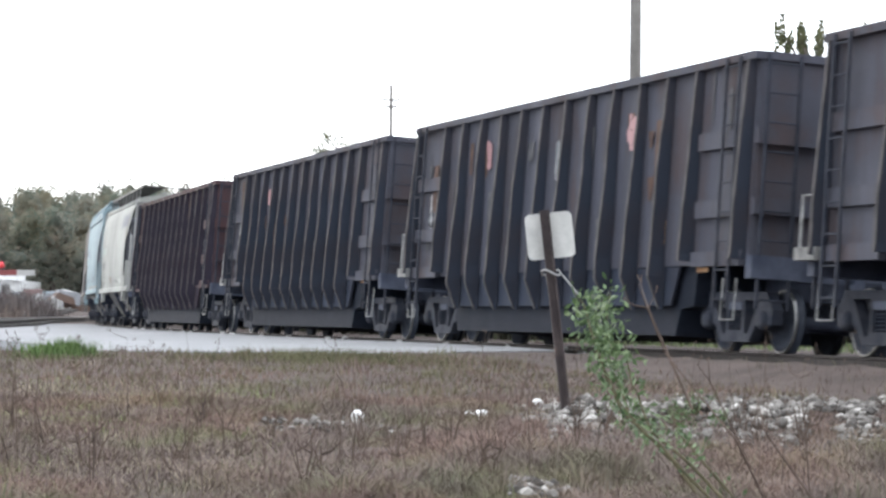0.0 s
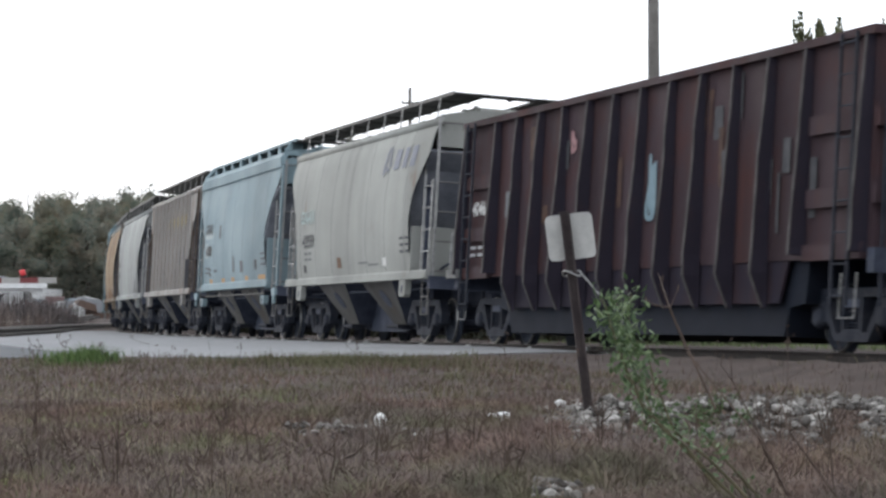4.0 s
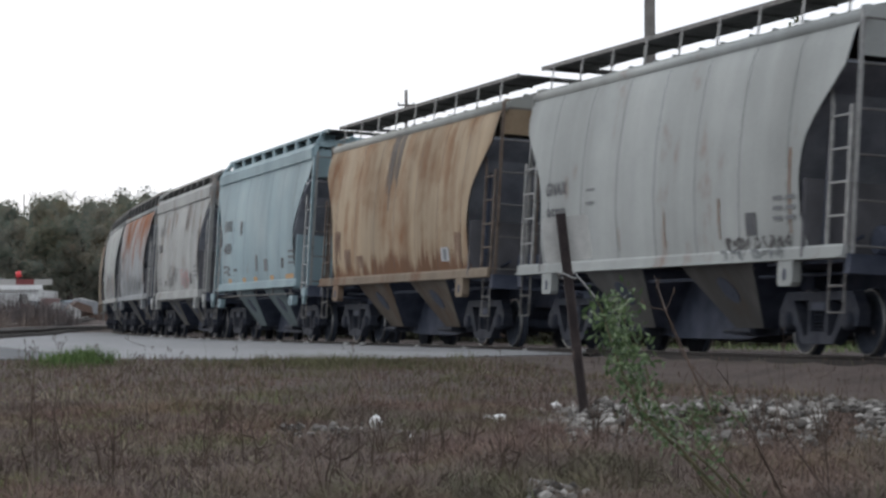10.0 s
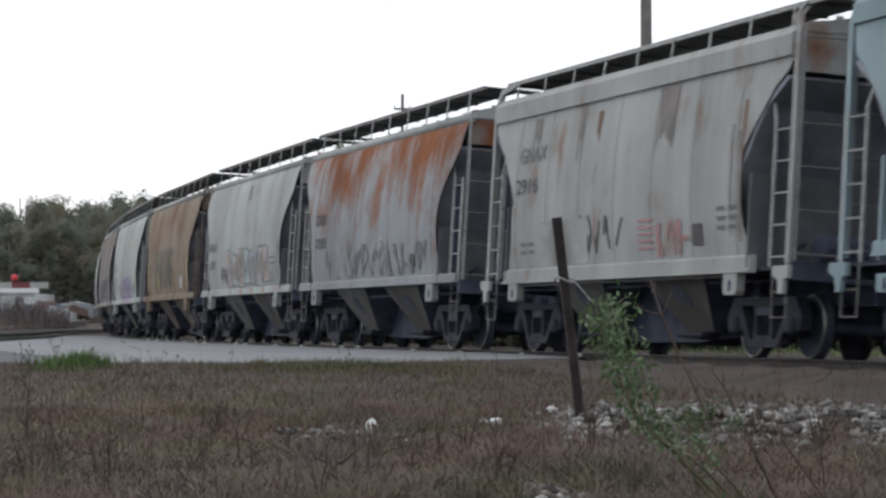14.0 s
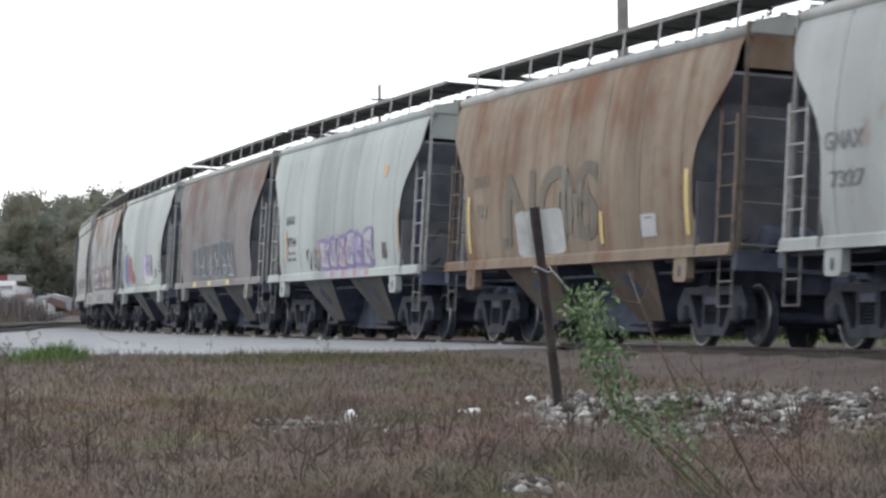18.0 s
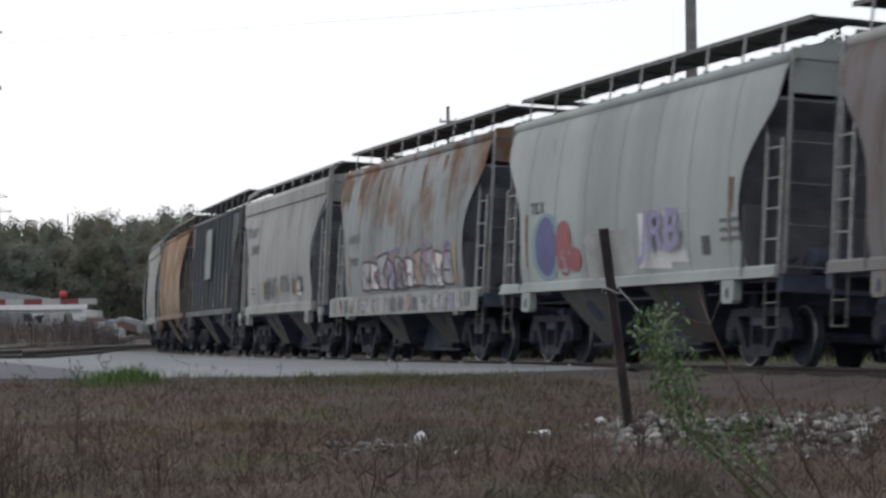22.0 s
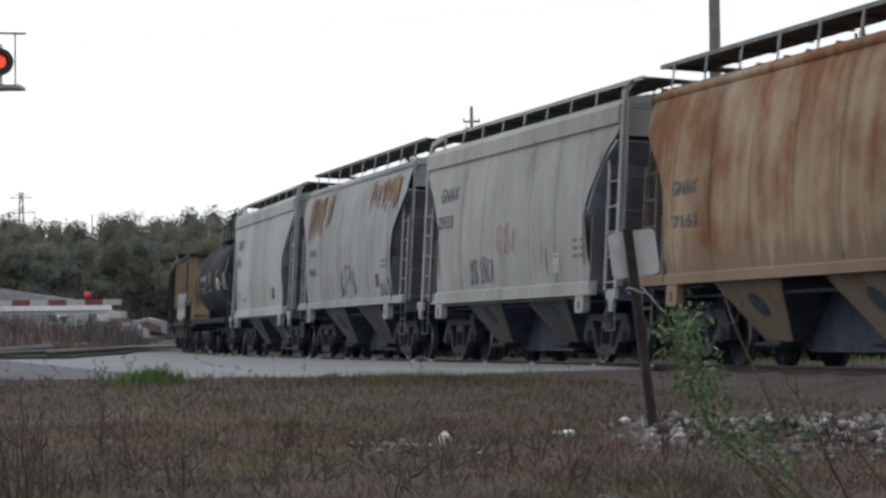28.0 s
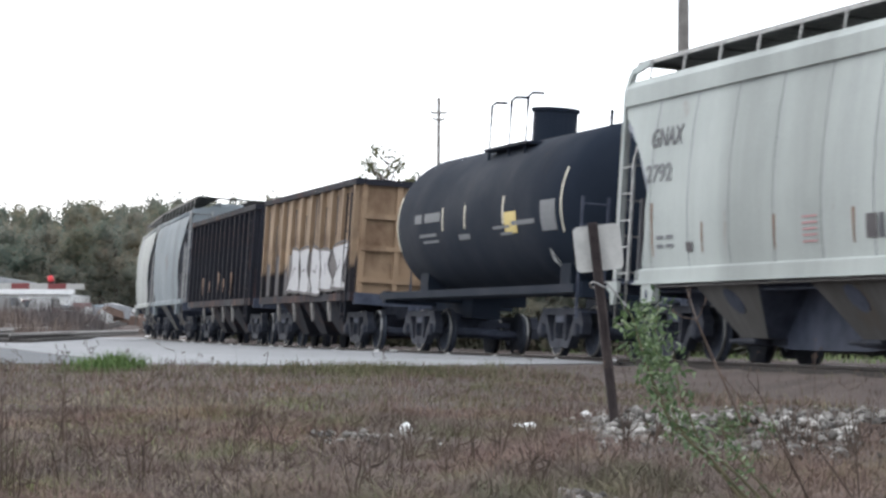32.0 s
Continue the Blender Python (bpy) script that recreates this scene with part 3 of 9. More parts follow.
def make_poke(x):
    """The recessed oval vibrator pocket on a funnel's near plate."""
    def make():
        bm = bm_new()
        ring = []
        for k in range(12):
            a = 2 * math.pi * k / 12
            px, t = x + 0.24 * math.cos(a) + 0.08 * math.sin(a), 0.42 + 0.2 * math.sin(a)
            z = 1.2 - 0.86 * t
            y = -(1.46 - 0.58 * t) - 0.012
            ring.append(bm.verts.new((px, y, z)))
        low = [bm.verts.new(v.co + Vector((0, 0.05, 0.03))) for v in ring]
        for i in range(12):
            bm.faces.new((ring[i], ring[(i + 1) % 12], low[(i + 1) % 12], low[i]))
        bm.faces.new(ring)
        return mesh_of(bm, "vibrator_pocket")
    return cached(("poke", x), make)


def make_jack_pad(x, z0, z1):
    def make():
        bm = bm_new()
        prism(bm, [(x - 0.22, z1), (x - 0.22, z0 + 0.05), (x - 0.17, z0), (x + 0.17, z0), (x + 0.22, z0 + 0.05), (x + 0.22, z1)], -1.585, -1.46)
        return mesh_of(bm, "jacking_pad")
    return cached(("pad", x, z0), make)


# a dark disc on the pad whose colour stands for the hole's shade
def make_pad_hole(x, z0, z1):
    def make():
        bm = bm_new()
        c = (z0 + z1) / 2 - 0.02
        prism(bm, [(x + 0.05 * math.cos(a), c + 0.085 * math.sin(a)) for a in np.linspace(0, 2 * math.pi, 11)[:-1]], -1.592, -1.58)
        return mesh_of(bm, "tow_hole")
    return cached(("hole", x, z0), make)


WALK_Z = {"round": 4.70, "band": 4.62, "tall": 4.74, "ribbed": 4.77}  # top of the running boards


def make_walkway(y0, y1, top, x1=6.25):
    """A running board of six long slats on cross bars."""
    def make():
        bm = bm_new()
        n = 6
        for k in range(n):
            y = y0 + (y1 - y0) * (k + 0.5) / n
            box(bm, -x1, x1, y - 0.054, y + 0.054, top - 0.03, top)
        for k in range(10):
            x = -x1 + 0.1 + (2 * x1 - 0.2) * k / 9
            box(bm, x - 0.03, x + 0.03, y0, y1, top - 0.055, top - 0.032)
        return mesh_of(bm, "running_board")
    return cached(("walk", y0, y1, x1, top), make)


def make_walk_lip(y, top):
    def make():
        bm = bm_new()
        box(bm, -6.25, 6.25, y - 0.02, y + 0.02, top - 0.055, top + 0.012)
        return mesh_of(bm, "board_edge")
    return cached(("lip", y, top), make)


def make_post(kind, top):
    """A running-board support: a slim bent strap, or a broad folded gusset."""
    def make():
        bm = bm_new()
        if kind == "gusset":
            prism(bm, [(-0.06, 4.30), (0.44, 4.30), (0.10, top - 0.05), (-0.06, top - 0.05)], -1.26, -1.20)
            prism(bm, [(-0.06, 4.30), (-0.02, 4.30), (-0.02, top - 0.05), (-0.06, top - 0.05)], -1.20, -0.9)
        else:
            bar(bm, (0.0, -1.30, 4.2), (0.0, -1.26, top - 0.02), 0.045, 0.02, (0, 1, 0))
        return mesh_of(bm, "board_post")
    return cached(("post", kind, top), make)


def make_roof_trough(roof):
    def make():
        bm = bm_new()
        prism(bm, [(-5.5, roof), (5.5, roof), (5.45, roof + 0.07), (-5.45, roof + 0.07)], -0.36, 0.36)
        return mesh_of(bm, "hatch_trough")
    return cached(("trough", roof), make)


def make_hatch(roof):
    """One long hatch cover with a raised crown and its hinge lugs."""
    def make():
        bm = bm_new()
        prism(bm, [(-0.62, roof + 0.07), (0.62, roof + 0.07), (0.6, roof + 0.15), (0.3, roof + 0.18), (-0.3, roof + 0.18), (-0.6, roof + 0.15)], -0.4, 0.4)
        bmesh.ops.bevel(bm, geom=bm.edges[:], offset=0.012, segments=1, affect="EDGES")
        for x in (-0.4, 0.4):
            box(bm, x - 0.03, x + 0.03, -0.47, -0.38, roof + 0.04, roof + 0.2)
        return mesh_of(bm, "hatch_cover")
    return cached(("hatch", roof), make)


def make_end_board(top):
    """The cross walk at the car's end, slatted."""
    def make():
        bm = bm_new()
        for k in range(5):
            x = 5.78 + 0.1 * k
            box(bm, x - 0.035, x + 0.035, -1.24, 1.24, top - 0.03, top)
        box(bm, 5.72, 6.26, -0.03, 0.03, top - 0.055, top - 0.031)
        return mesh_of(bm, "end_board")
    return cached(("end_board", top), make)


def make_corner_post(s, top):
    """The angle-iron post at the car's corner that bends over the roof's edge to carry the running board."""
    def make():
        bm = bm_new()
        line = [(s * 6.04, -1.50, 1.2), (s * 6.04, -1.50, 4.12), (s * 5.92, -1.46, 4.42), (s * 5.72, -1.26, top - 0.04)]
        for a, b in zip(line, line[1:]):
            bar(bm, a, b, 0.115, 0.03, (0, 1, 0))
            bar(bm, (a[0], a[1] + 0.04, a[2]), (b[0], b[1] + 0.04, b[2]), 0.02, 0.085, (0, 1, 0))
        return mesh_of(bm, "corner_post")
    return cached(("corner_post", s, top), make)


def make_rib(z0, z1, y, w=0.1, d=0.1):
    def make():
        bm = bm_new()
        box(bm, -w / 2, w / 2, -y - d, -y, z0, z1)
        return mesh_of(bm, "side_post")
    return cached(("rib", z0, z1, y, w, d), make)


def make_skirt():
    def make():
        bm = bm_new()
        prism(bm, [(-6.1, 0.9), (6.1, 0.9), (6.1, 1.29), (5.6, 1.33), (-5.6, 1.33), (-6.1, 1.29)], -1.64, -1.605)
        return mesh_of(bm, "side_skirt")
    return cached("skirt", make)


def make_under_mass():
    """A plain solid block between the funnels, added to fill in the darkness low under the car."""
    def make():
        bm = bm_new()
        prism(bm, [(-3.3, 1.1), (-3.3, 0.5), (-2.6, 0.3), (-1.2, 0.2), (1.2, 0.2), (2.6, 0.3), (3.3, 0.5), (3.3, 1.1)], -0.6, 0.6)
        return mesh_of(bm, "brake_rigging")
    return cached("under_mass", make)


def make_brake_gear():
    def make():
        bm = bm_new()
        lathe_y(bm, [(-0.75, 0.16), (-0.7, 0.2), (-0.1, 0.2), (-0.05, 0.16)], 5.35, 1.45, 14)
        tube(bm, [(5.3, -0.9, 1.5), (4.6, -1.0, 1.3), (3.9, -1.1, 1.1)], 0.025, 5)
        tube(bm, [(-6.1, -0.9, 1.05), (-3.5, -1.25, 1.0), (3.5, -1.25, 1.0), (6.1, -0.9, 1.05)], 0.025, 5)
        return mesh_of(bm, "brake_gear")
    return cached("brake", make)


CARS = []  # (thing, middle of the car along the train, distance of the trucks from it)


def new_car(name, front, rear, label, category, half=4.5):
    car = new(name)
    car.empty_display_size = 0.3
    tagged(car, label, category, "cars of the freight train")
    CARS.append((car, (front + rear) / 2, half))
    for x in (-half, half):
        add_truck(car, x)
    return car


def add_ends(car, x_end):
    for s, m in ((1, None), (-1, FLIP)):
        place("coupler", make_coupler(), M_UNDER, car, m=pose(x_end, 0, 0) if s == 1 else FLIP @ pose(x_end, 0, 0))


# grimy funnel paint, darkened further to put the underside shade into its colour
BAY_PAINT = car_paint("grimed_shaded_plate", (0.105, 0.102, 0.1), seed=3, all_rust=0.2, grime=0.7, streak=0.9, rust=(0.1, 0.08, 0.066))


def hopper(front, rear, kind, paint, label, trim=None, skirt=False, posts="plain", sill=None, end_paint=None, ladder=None, bay_paint=None, end_wall=None):
    """A two-bay covered hopper car."""
    car = new_car("hopper_car", front, rear, label, "hopper car")
    trim, sill, ladder = trim or paint, sill or paint, ladder or M_LADDER
    for k in range(SEAMS[kind]):
        place("side_sheet", make_side_sheet(kind, k), paint, car)
    place("far_wall", make_far_wall(kind), paint, car)
    # added sheet, no real wall: its dark colour gives the open seams their shade
    place("inner_wall", make_seam_backing(kind), M_UNDER, car, "added dark backing that shades the seams")
    place("roof", make_roof(kind), trim, car)
    place("eave", make_eave(kind), trim, car)
    top = WALK_Z[kind]
    roof_z = {"round": 4.40, "band": 4.385, "tall": 4.545, "ribbed": 4.44}[kind]
    deep = kind in ("band", "tall")
    for m in (None, FLIP):
        place("end_slope_sheet", make_end_slope(kind), M_ENDS, car, "slope sheet with hazy shade in its colour", m)
        place("end_plate", make_end_plate(), end_paint or paint, car, m=m)
        place("end_bulkhead", make_bulkhead(2.4 if deep else 2.2), end_wall or M_ENDWALL, car, "brown-grey end bulkhead", m)
        place("end_board", make_end_board(top), M_WALK, car, m=m)
    place("end_frame", make_end_frame(), M_UNDER, car)
    place("side_sill", make_sill(kind), sill, car)
    if deep:
        place("sill_lip", make_sill_lip(), M_RUNG, car, "thin dirty pipe under the sill")
        for s in (-1, 1):
            place("corner_casting", make_corner(), sill, car, m=pose(s * 5.98, 0, 0))
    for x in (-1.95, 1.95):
        bay = place("hopper_bay", make_bay(x), bay_paint or BAY_PAINT, car, "grimy funnel plate with underside shade painted in")
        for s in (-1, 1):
            # down-facing sheets take the dark material to paint in their shade
            place("bay_slope", make_bay_slope(x, s), M_UNDER, bay, "slope sheet coloured dark as underside shade")
        place("outlet_gate", make_gate(x), M_TRUCK, bay)
        place("vibrator_pocket", make_poke(x), M_UNDER, bay)
    px, pz0, pz1 = {"tall": (4.7, 0.78, 1.0), "band": (4.45, 0.8, 1.09)}.get(kind, (4.5, 0.84, 1.168))
    for x in (-px, px):
        pad = place("jacking_pad", make_jack_pad(x, pz0, pz1), sill, car)
        place("tow_hole", make_pad_hole(x, pz0, pz1), M_UNDER, pad)
    place("hatch_trough", make_roof_trough(roof_z), trim, car)
    for k in range(6):
        place("hatch_cover", make_hatch(roof_z), trim, car, m=pose(-4.6 + 1.84 * k, 0, 0))
    for y0, y1 in ((-1.24, -0.5), (0.5, 1.24)):
        place("running_board", make_walkway(y0, y1, top), M_WALK, car)
    place("board_edge", make_walk_lip(-1.24, top), trim if posts == "gusset" else (M_LADDER if kind == "band" else M_RUNG), car)
    n = 9
    for k in range(n):
        place("board_post", make_post(posts, top), trim if posts == "gusset" else M_LADDER, car, m=pose(-5.6 + 11.0 * k / (n - 1), 0, 0))
    for s in (-1, 1):
        if deep:
            place("corner_post", make_corner_post(s, top), trim, car)
        # the ladder on the end, by the near corner, and the one on the side that shares its corner
        add_ladder("end_ladder", car, ladder, pose(s * 6.05, -1.07, 0, 0, 0, 90), 1.2, 4.24, 0.7, 6, 0.05, rung_mat=M_RUNG)
        add_ladder("side_ladder", car, ladder, pose(s * 5.77, -1.50, 0), 1.16, 3.05, 0.52, 5, 0.05, -0.13 * s)
        place("sill_step", make_step(0.44, 0.5, 1.16), M_RUNG, car, "dark steel stirrup step", pose(s * 5.8, -1.48, 0))
        add_ladder("far_ladder", car, ladder, pose(s * 6.03, 1.17, 0, 0, 0, 90), 0.5, 4.5, 0.5, 9)
    place("brake_gear", make_brake_gear(), M_UNDER, car)
    # added dark block that stands for the shade between the funnels
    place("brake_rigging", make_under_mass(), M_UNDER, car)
    if kind == "ribbed":
        for k in range(10):
            x = -4.45 + 0.99 * k
            place("side_post", make_rib(1.34, 4.15, 1.455, 0.10, 0.09), paint, car, m=pose(x, 0, 0))
    if skirt:
        place("side_skirt", make_skirt(), sill, car)
    add_ends(car, 6.1)
    return car


M_SPRAYSTEP = rough_mat("scuffed_pale_plate", (0.1, 0.1, 0.1), (0.24, 0.24, 0.23), 6, 0.8)


# post edge: wear, plus the light it catches, painted as a paler strip
M_FLANGE = rough_mat("worn_lit_post_edge", (0.03, 0.029, 0.032), (0.105, 0.096, 0.096), 2.5, 0.8, fine=14)


def gondola(front, rear, paint, post_paint, label, half=6.5):
    """A high-sided wood-chip gondola: tapered posts outside, ribbed ends, a belly that hangs between the trucks."""
    car = new_car("gondola_car", front, rear, label, "gondola car", half)
    L, top = (rear - front) / 2, 3.9

    def walls():
        bm = bm_new()
        for s in (-1, 1):
            # thin wall: full length above, deep belly between the trucks
            prism(bm, [(-L, 1.15), (L, 1.15), (L, top), (-L, top)], s * 1.42, s * 1.38)
        return mesh_of(bm, "side_wall")
    place("side_wall", cached(("gwall", L), walls), paint, car)

    def skirt():
        bm = bm_new()
        for s in (-1, 1):
            prism(bm, [(-L + 2.35, 1.148), (-L + 2.6, 0.6), (L - 2.6, 0.6), (L - 2.35, 1.148)], s * 1.40, s * 1.36)
        return mesh_of(bm, "belly_skirt")
    # skirt shares the posts' darker paint, which stands for shade low on the wall
    place("belly_skirt", cached(("gskirt", L), skirt), post_paint, car, "lower skirt with belly shade painted in")

    def ends():
        bm = bm_new()
        box(bm, L - 0.03, L + 0.03, -1.4, 1.4, 1.2, top)
        return mesh_of(bm, "end_wall")
    for m in (None, FLIP):
        place("end_wall", cached(("gend", L), ends), paint, car, m=m)

    def chord():
        bm = bm_new()
        for s in (-1, 1):
            y0, y1 = sorted((s * 1.36, s * 1.52))
            box(bm, -L - 0.06, L + 0.06, y0, y1, top - 0.06, top + 0.05)
            x0, x1 = sorted((s * (L - 0.08), s * (L + 0.1)))
            box(bm, x0, x1, -1.36, 1.36, top - 0.06, top + 0.05)
        return mesh_of(bm, "top_chord")
    place("top_chord", cached(("gchord", L), chord), paint, car)

    def post_line(long_, k):
        """Height, half width, depth and sideways bend of a post at its levels; years of loading have bent it out of true."""
        r = random.Random(40 + k)
        levels = [(3.85, 0.018, 1.53), (3.2, 0.02, 1.57), (2.55, 0.02, 1.6), (1.9, 0.022, 1.63), (1.3, 0.022, 1.65)] + ([(1.0, 0.022, 1.66), (0.54, 0.018, 1.46)] if long_ else [(1.2, 0.022, 1.65)])
        return [(z, half, y + (r.uniform(-0.02, 0.015) if 0 < i < 5 else 0), r.uniform(-0.03, 0.03) if 0 < i < 5 else 0) for i, (z, half, y) in enumerate(levels)]

    def swept(rings, name):
        bm = bm_new()
        rows = [[bm.verts.new(c) for c in ring] for ring in rings]
        for r0, r1 in zip(rows, rows[1:]):
            for i in range(4):
                bm.faces.new((r0[i], r0[(i + 1) % 4], r1[(i + 1) % 4], r1[i]))
        bm.faces.new(rows[0])
        bm.faces.new(rows[-1])
        return mesh_of(bm, name)

    def post(long_, k):
        def make():
            return swept([[(-h - 0.08 + w, -1.424, z), (h + 0.03 + w, -1.424, z), (h + w, -y, z), (-h + w, -y, z)] for z, h, y, w in post_line(long_, k)], "side_post")
        return cached(("gpost", long_, k), make)

    def post_flange(long_, k):
        def make():
            return swept([[(-h - 0.006 + w, -y + 0.004, z), (h + 0.006 + w, -y + 0.004, z), (h + 0.006 + w, -y - 0.012, z), (-h - 0.006 + w, -y - 0.012, z)] for z, h, y, w in post_line(long_, k)], "post_flange")
        return cached(("gflange", long_, k), make)
    inner = L - 1.85
    n = 12
    for k in range(n):
        x = -inner + 2 * inner * k / (n - 1)
        fin = place("side_post", post(abs(x) < L - 2.6, k % 6), post_paint, car, "fin post with flank shade painted in", pose(x, 0, 0))
        place("post_flange", post_flange(abs(x) < L - 2.6, k % 6), M_FLANGE, fin, "worn post edge, painted pale as if lit")
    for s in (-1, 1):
        fin = place("side_post", post(False, 7), post_paint, car, "fin post with flank shade painted in", pose(s * (L - 0.14), 0, 0))
        place("post_flange", post_flange(False, 7), M_FLANGE, fin, "worn post edge, painted pale as if lit")

    def slat(x0, x1, y0, y1, z0, z1):
        def make():
            bm = bm_new()
            box(bm, x0, x1, y0, y1, z0, z1)
            return mesh_of(bm, "stiffener")
        return cached(("gslat", x0, x1, y0, z0), make)
    belts = []
    for side in (-1, 1):
        for z in (1.9, 2.83):
            belts.append((L - 1.72, L - 0.26, *sorted((side * 1.50, side * 1.42)), z - 0.12, z + 0.12))
        belts.append((L - 1.72, L - 0.1, *sorted((side * 1.52, side * 1.42)), 1.12, 1.32))
    for z in (1.9, 2.83):
        belts.append((L + 0.03, L + 0.16, -1.46, 1.46, z - 0.11, z + 0.11))
    for m in (None, FLIP):
        for belt in belts:
            place("stiffener", slat(*belt), paint, car, m=m)

    def belly():
        bm = bm_new()
        prism(bm, [(-L + 1.9, 1.2), (-L + 2.0, 0.6), (-L + 2.45, 0.55), (-L + 2.6, 0.18), (L - 2.6, 0.18), (L - 2.45, 0.55), (L - 2.0, 0.6), (L - 1.9, 1.2)], -1.3, 1.3)
        return mesh_of(bm, "floor_tub")
    # tub coloured near black to paint in the shade under the belly
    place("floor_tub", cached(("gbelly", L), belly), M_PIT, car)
    for name, belt in (("centre_sill", (-L - 0.2, L + 0.2, -0.25, 0.25, 0.7, 1.15)), ("floor_sheet", (-L, L, -1.36, 1.36, 1.2, 1.26)),
                       ("end_sill", (-L - 0.22, -L - 0.03, -1.48, 1.48, 0.95, 1.25)), ("end_sill", (L + 0.03, L + 0.22, -1.48, 1.48, 0.95, 1.25))):
        place(name, slat(*belt), M_UNDER, car)
    for s in (-1, 1):
        add_ladder("side_ladder", car, M_TRUCK, pose(s * (L - 0.55), -1.56, 0), 0.55, 3.9, 0.42, 9)
        add_ladder("end_ladder", car, M_TRUCK, pose(s * (L + 0.2), -1.15, 0, 0, 0, 90), 0.55, 3.9, 0.45, 9)

    def hang():
        bm = bm_new()
        tube(bm, [(0, -1.5, 0.95), (0, -1.52, 0.4), (0.42, -1.52, 0.4), (0.42, -1.5, 0.95)], 0.014, 5)
        return mesh_of(bm, "stirrup_step")
    def brake_step():
        bm = bm_new()
        tube(bm, [(0, -1.55, 1.3), (0.02, -1.55, 1.95), (0.36, -1.55, 1.95), (0.38, -1.55, 1.3)], 0.022, 6)
        return mesh_of(bm, "hand_rail")

    def step_plate():
        bm = bm_new()
        box(bm, -0.06, 0.52, -1.6, -1.3, 1.14, 1.3)
        return mesh_of(bm, "step_plate")
    place("hand_rail", cached("ghandrail", brake_step), M_LADDER, car, m=pose(-L - 0.32, 0, 0))
    place("step_plate", cached("gstep", step_plate), M_SPRAYSTEP, car, "pale scuffed step plate", m=pose(-L - 0.32, 0, 0))
    for s in (-1, 1):
        place("stirrup_step", cached("stirrup", hang), M_LADDER, car, m=pose(s * (L - 0.4) - 0.2, 0, 0))
    add_ends(car, L + 0.2)
    return car


def open_hopper(front, rear, paint, low_paint, end_paint, label, posts=10, half=4.3):
    """An open-top hopper with flat ribbed sides, its end sheet upright."""
    L, top = (rear - front) / 2, 3.6
    car = new_car("open_hopper_car", front, rear, label, "hopper car", half)

    def wall():
        bm = bm_new()
        for s in (-1, 1):
            y0, y1 = sorted((s * 1.40, s * 1.44))
            box(bm, -L, L, y0, y1, 1.2, top)
        return mesh_of(bm, "wall")
    place("wall", cached(("owall", L), wall), paint, car)

    def end_sheet():
        bm = bm_new()
        box(bm, L - 0.04, L, -1.40, 1.40, 1.2, top)
        return mesh_of(bm, "end_sheet")
    for m in (None, FLIP):
        place("end_sheet", cached(("oend", L), end_sheet), end_paint, car, m=m)

    def chord():
        bm = bm_new()
        for s in (-1, 1):
            y0, y1 = sorted((s * 1.36, s * 1.56))
            box(bm, -L - 0.08, L + 0.08, y0, y1, top - 0.02, top + 0.12)
            x0, x1 = sorted((s * (L - 0.1), s * (L + 0.12)))
            box(bm, x0, x1, -1.36, 1.36, top - 0.02, top + 0.12)
            y0, y1 = sorted((s * 1.40, s * 1.54))
            box(bm, -L - 0.08, L + 0.08, y0, y1, 1.02, 1.2)
        return mesh_of(bm, "chord")
    place("chord", cached(("ochord", L), chord), low_paint, car)
    for k in range(posts):
        x = -L + 0.1 + (2 * L - 0.2) * k / (posts - 1)
        place("side_post", make_rib(1.2, top - 0.03, 1.44, 0.13, 0.11), paint, car, m=pose(x, 0, 0))

    def end_rib(y0, y1, z0, z1, d):
        def make():
            bm = bm_new()
            box(bm, L, L + d, y0, y1, z0, z1)
            return mesh_of(bm, "end_rib")
        return cached(("orib", L, y0, z0), make)
    for m in (None, FLIP):
        for z in (1.5, 2.2, 2.9):
            place("end_rib", end_rib(-1.4, 1.4, z - 0.06, z + 0.06, 0.1), end_paint, car, m=m)
        for y in (-1.33, -0.55, 0.3, 1.33):
            place("end_rib", end_rib(y - 0.06, y + 0.06, 1.2, top, 0.085), end_paint, car, m=m)

    def chute(x):
        def make():
            bm = bm_new()
            t = [bm.verts.new((x + sx * 1.1, sy * 1.4, 1.15)) for sx, sy in ((-1, -1), (1, -1), (1, 1), (-1, 1))]
            b = [bm.verts.new((x + sx * 0.35, sy * 0.9, 0.3)) for sx, sy in ((-1, -1), (1, -1), (1, 1), (-1, 1))]
            for i in range(4):
                bm.faces.new((t[i], t[(i + 1) % 4], b[(i + 1) % 4], b[i]))
            bm.faces.new(b)
            return mesh_of(bm, "chute")
        return cached(("ochute", x), make)
    for x in (-2.2, 0.0, 2.2):
        place("chute", chute(x), low_paint, car)

    def feet():
        bm = bm_new()
        prism(bm, [(-0.12, 1.05), (0.1, 1.05), (0.24, 0.58), (0.19, 0.56)], -1.5, -1.44)
        return mesh_of(bm, "brace")
    for x in (-3.1, -1.1, 1.1, 3.0):
        place("brace", cached("obrace", feet), M_RUNG, car, m=pose(x, 0, 0))

    def frame_():
        bm = bm_new()
        box(bm, -L - 0.3, L + 0.3, -0.25, 0.25, 0.7, 1.1)
        for s in (-1, 1):
            x0, x1 = sorted((s * L, s * (L + 0.25)))
            box(bm, x0, x1, -1.45, 1.45, 0.95, 1.2)
        return mesh_of(bm, "centre_sill")
    place("centre_sill", cached(("osill", L), frame_), M_UNDER, car)

    def hoop():
        bm = bm_new()
        tube(bm, [(0, -0.2, 1.3), (0, -0.2, 2.1), (0, -0.1, 2.3), (0, 0.3, 2.35)], 0.03, 6)
        return mesh_of(bm, "brake_pipe")
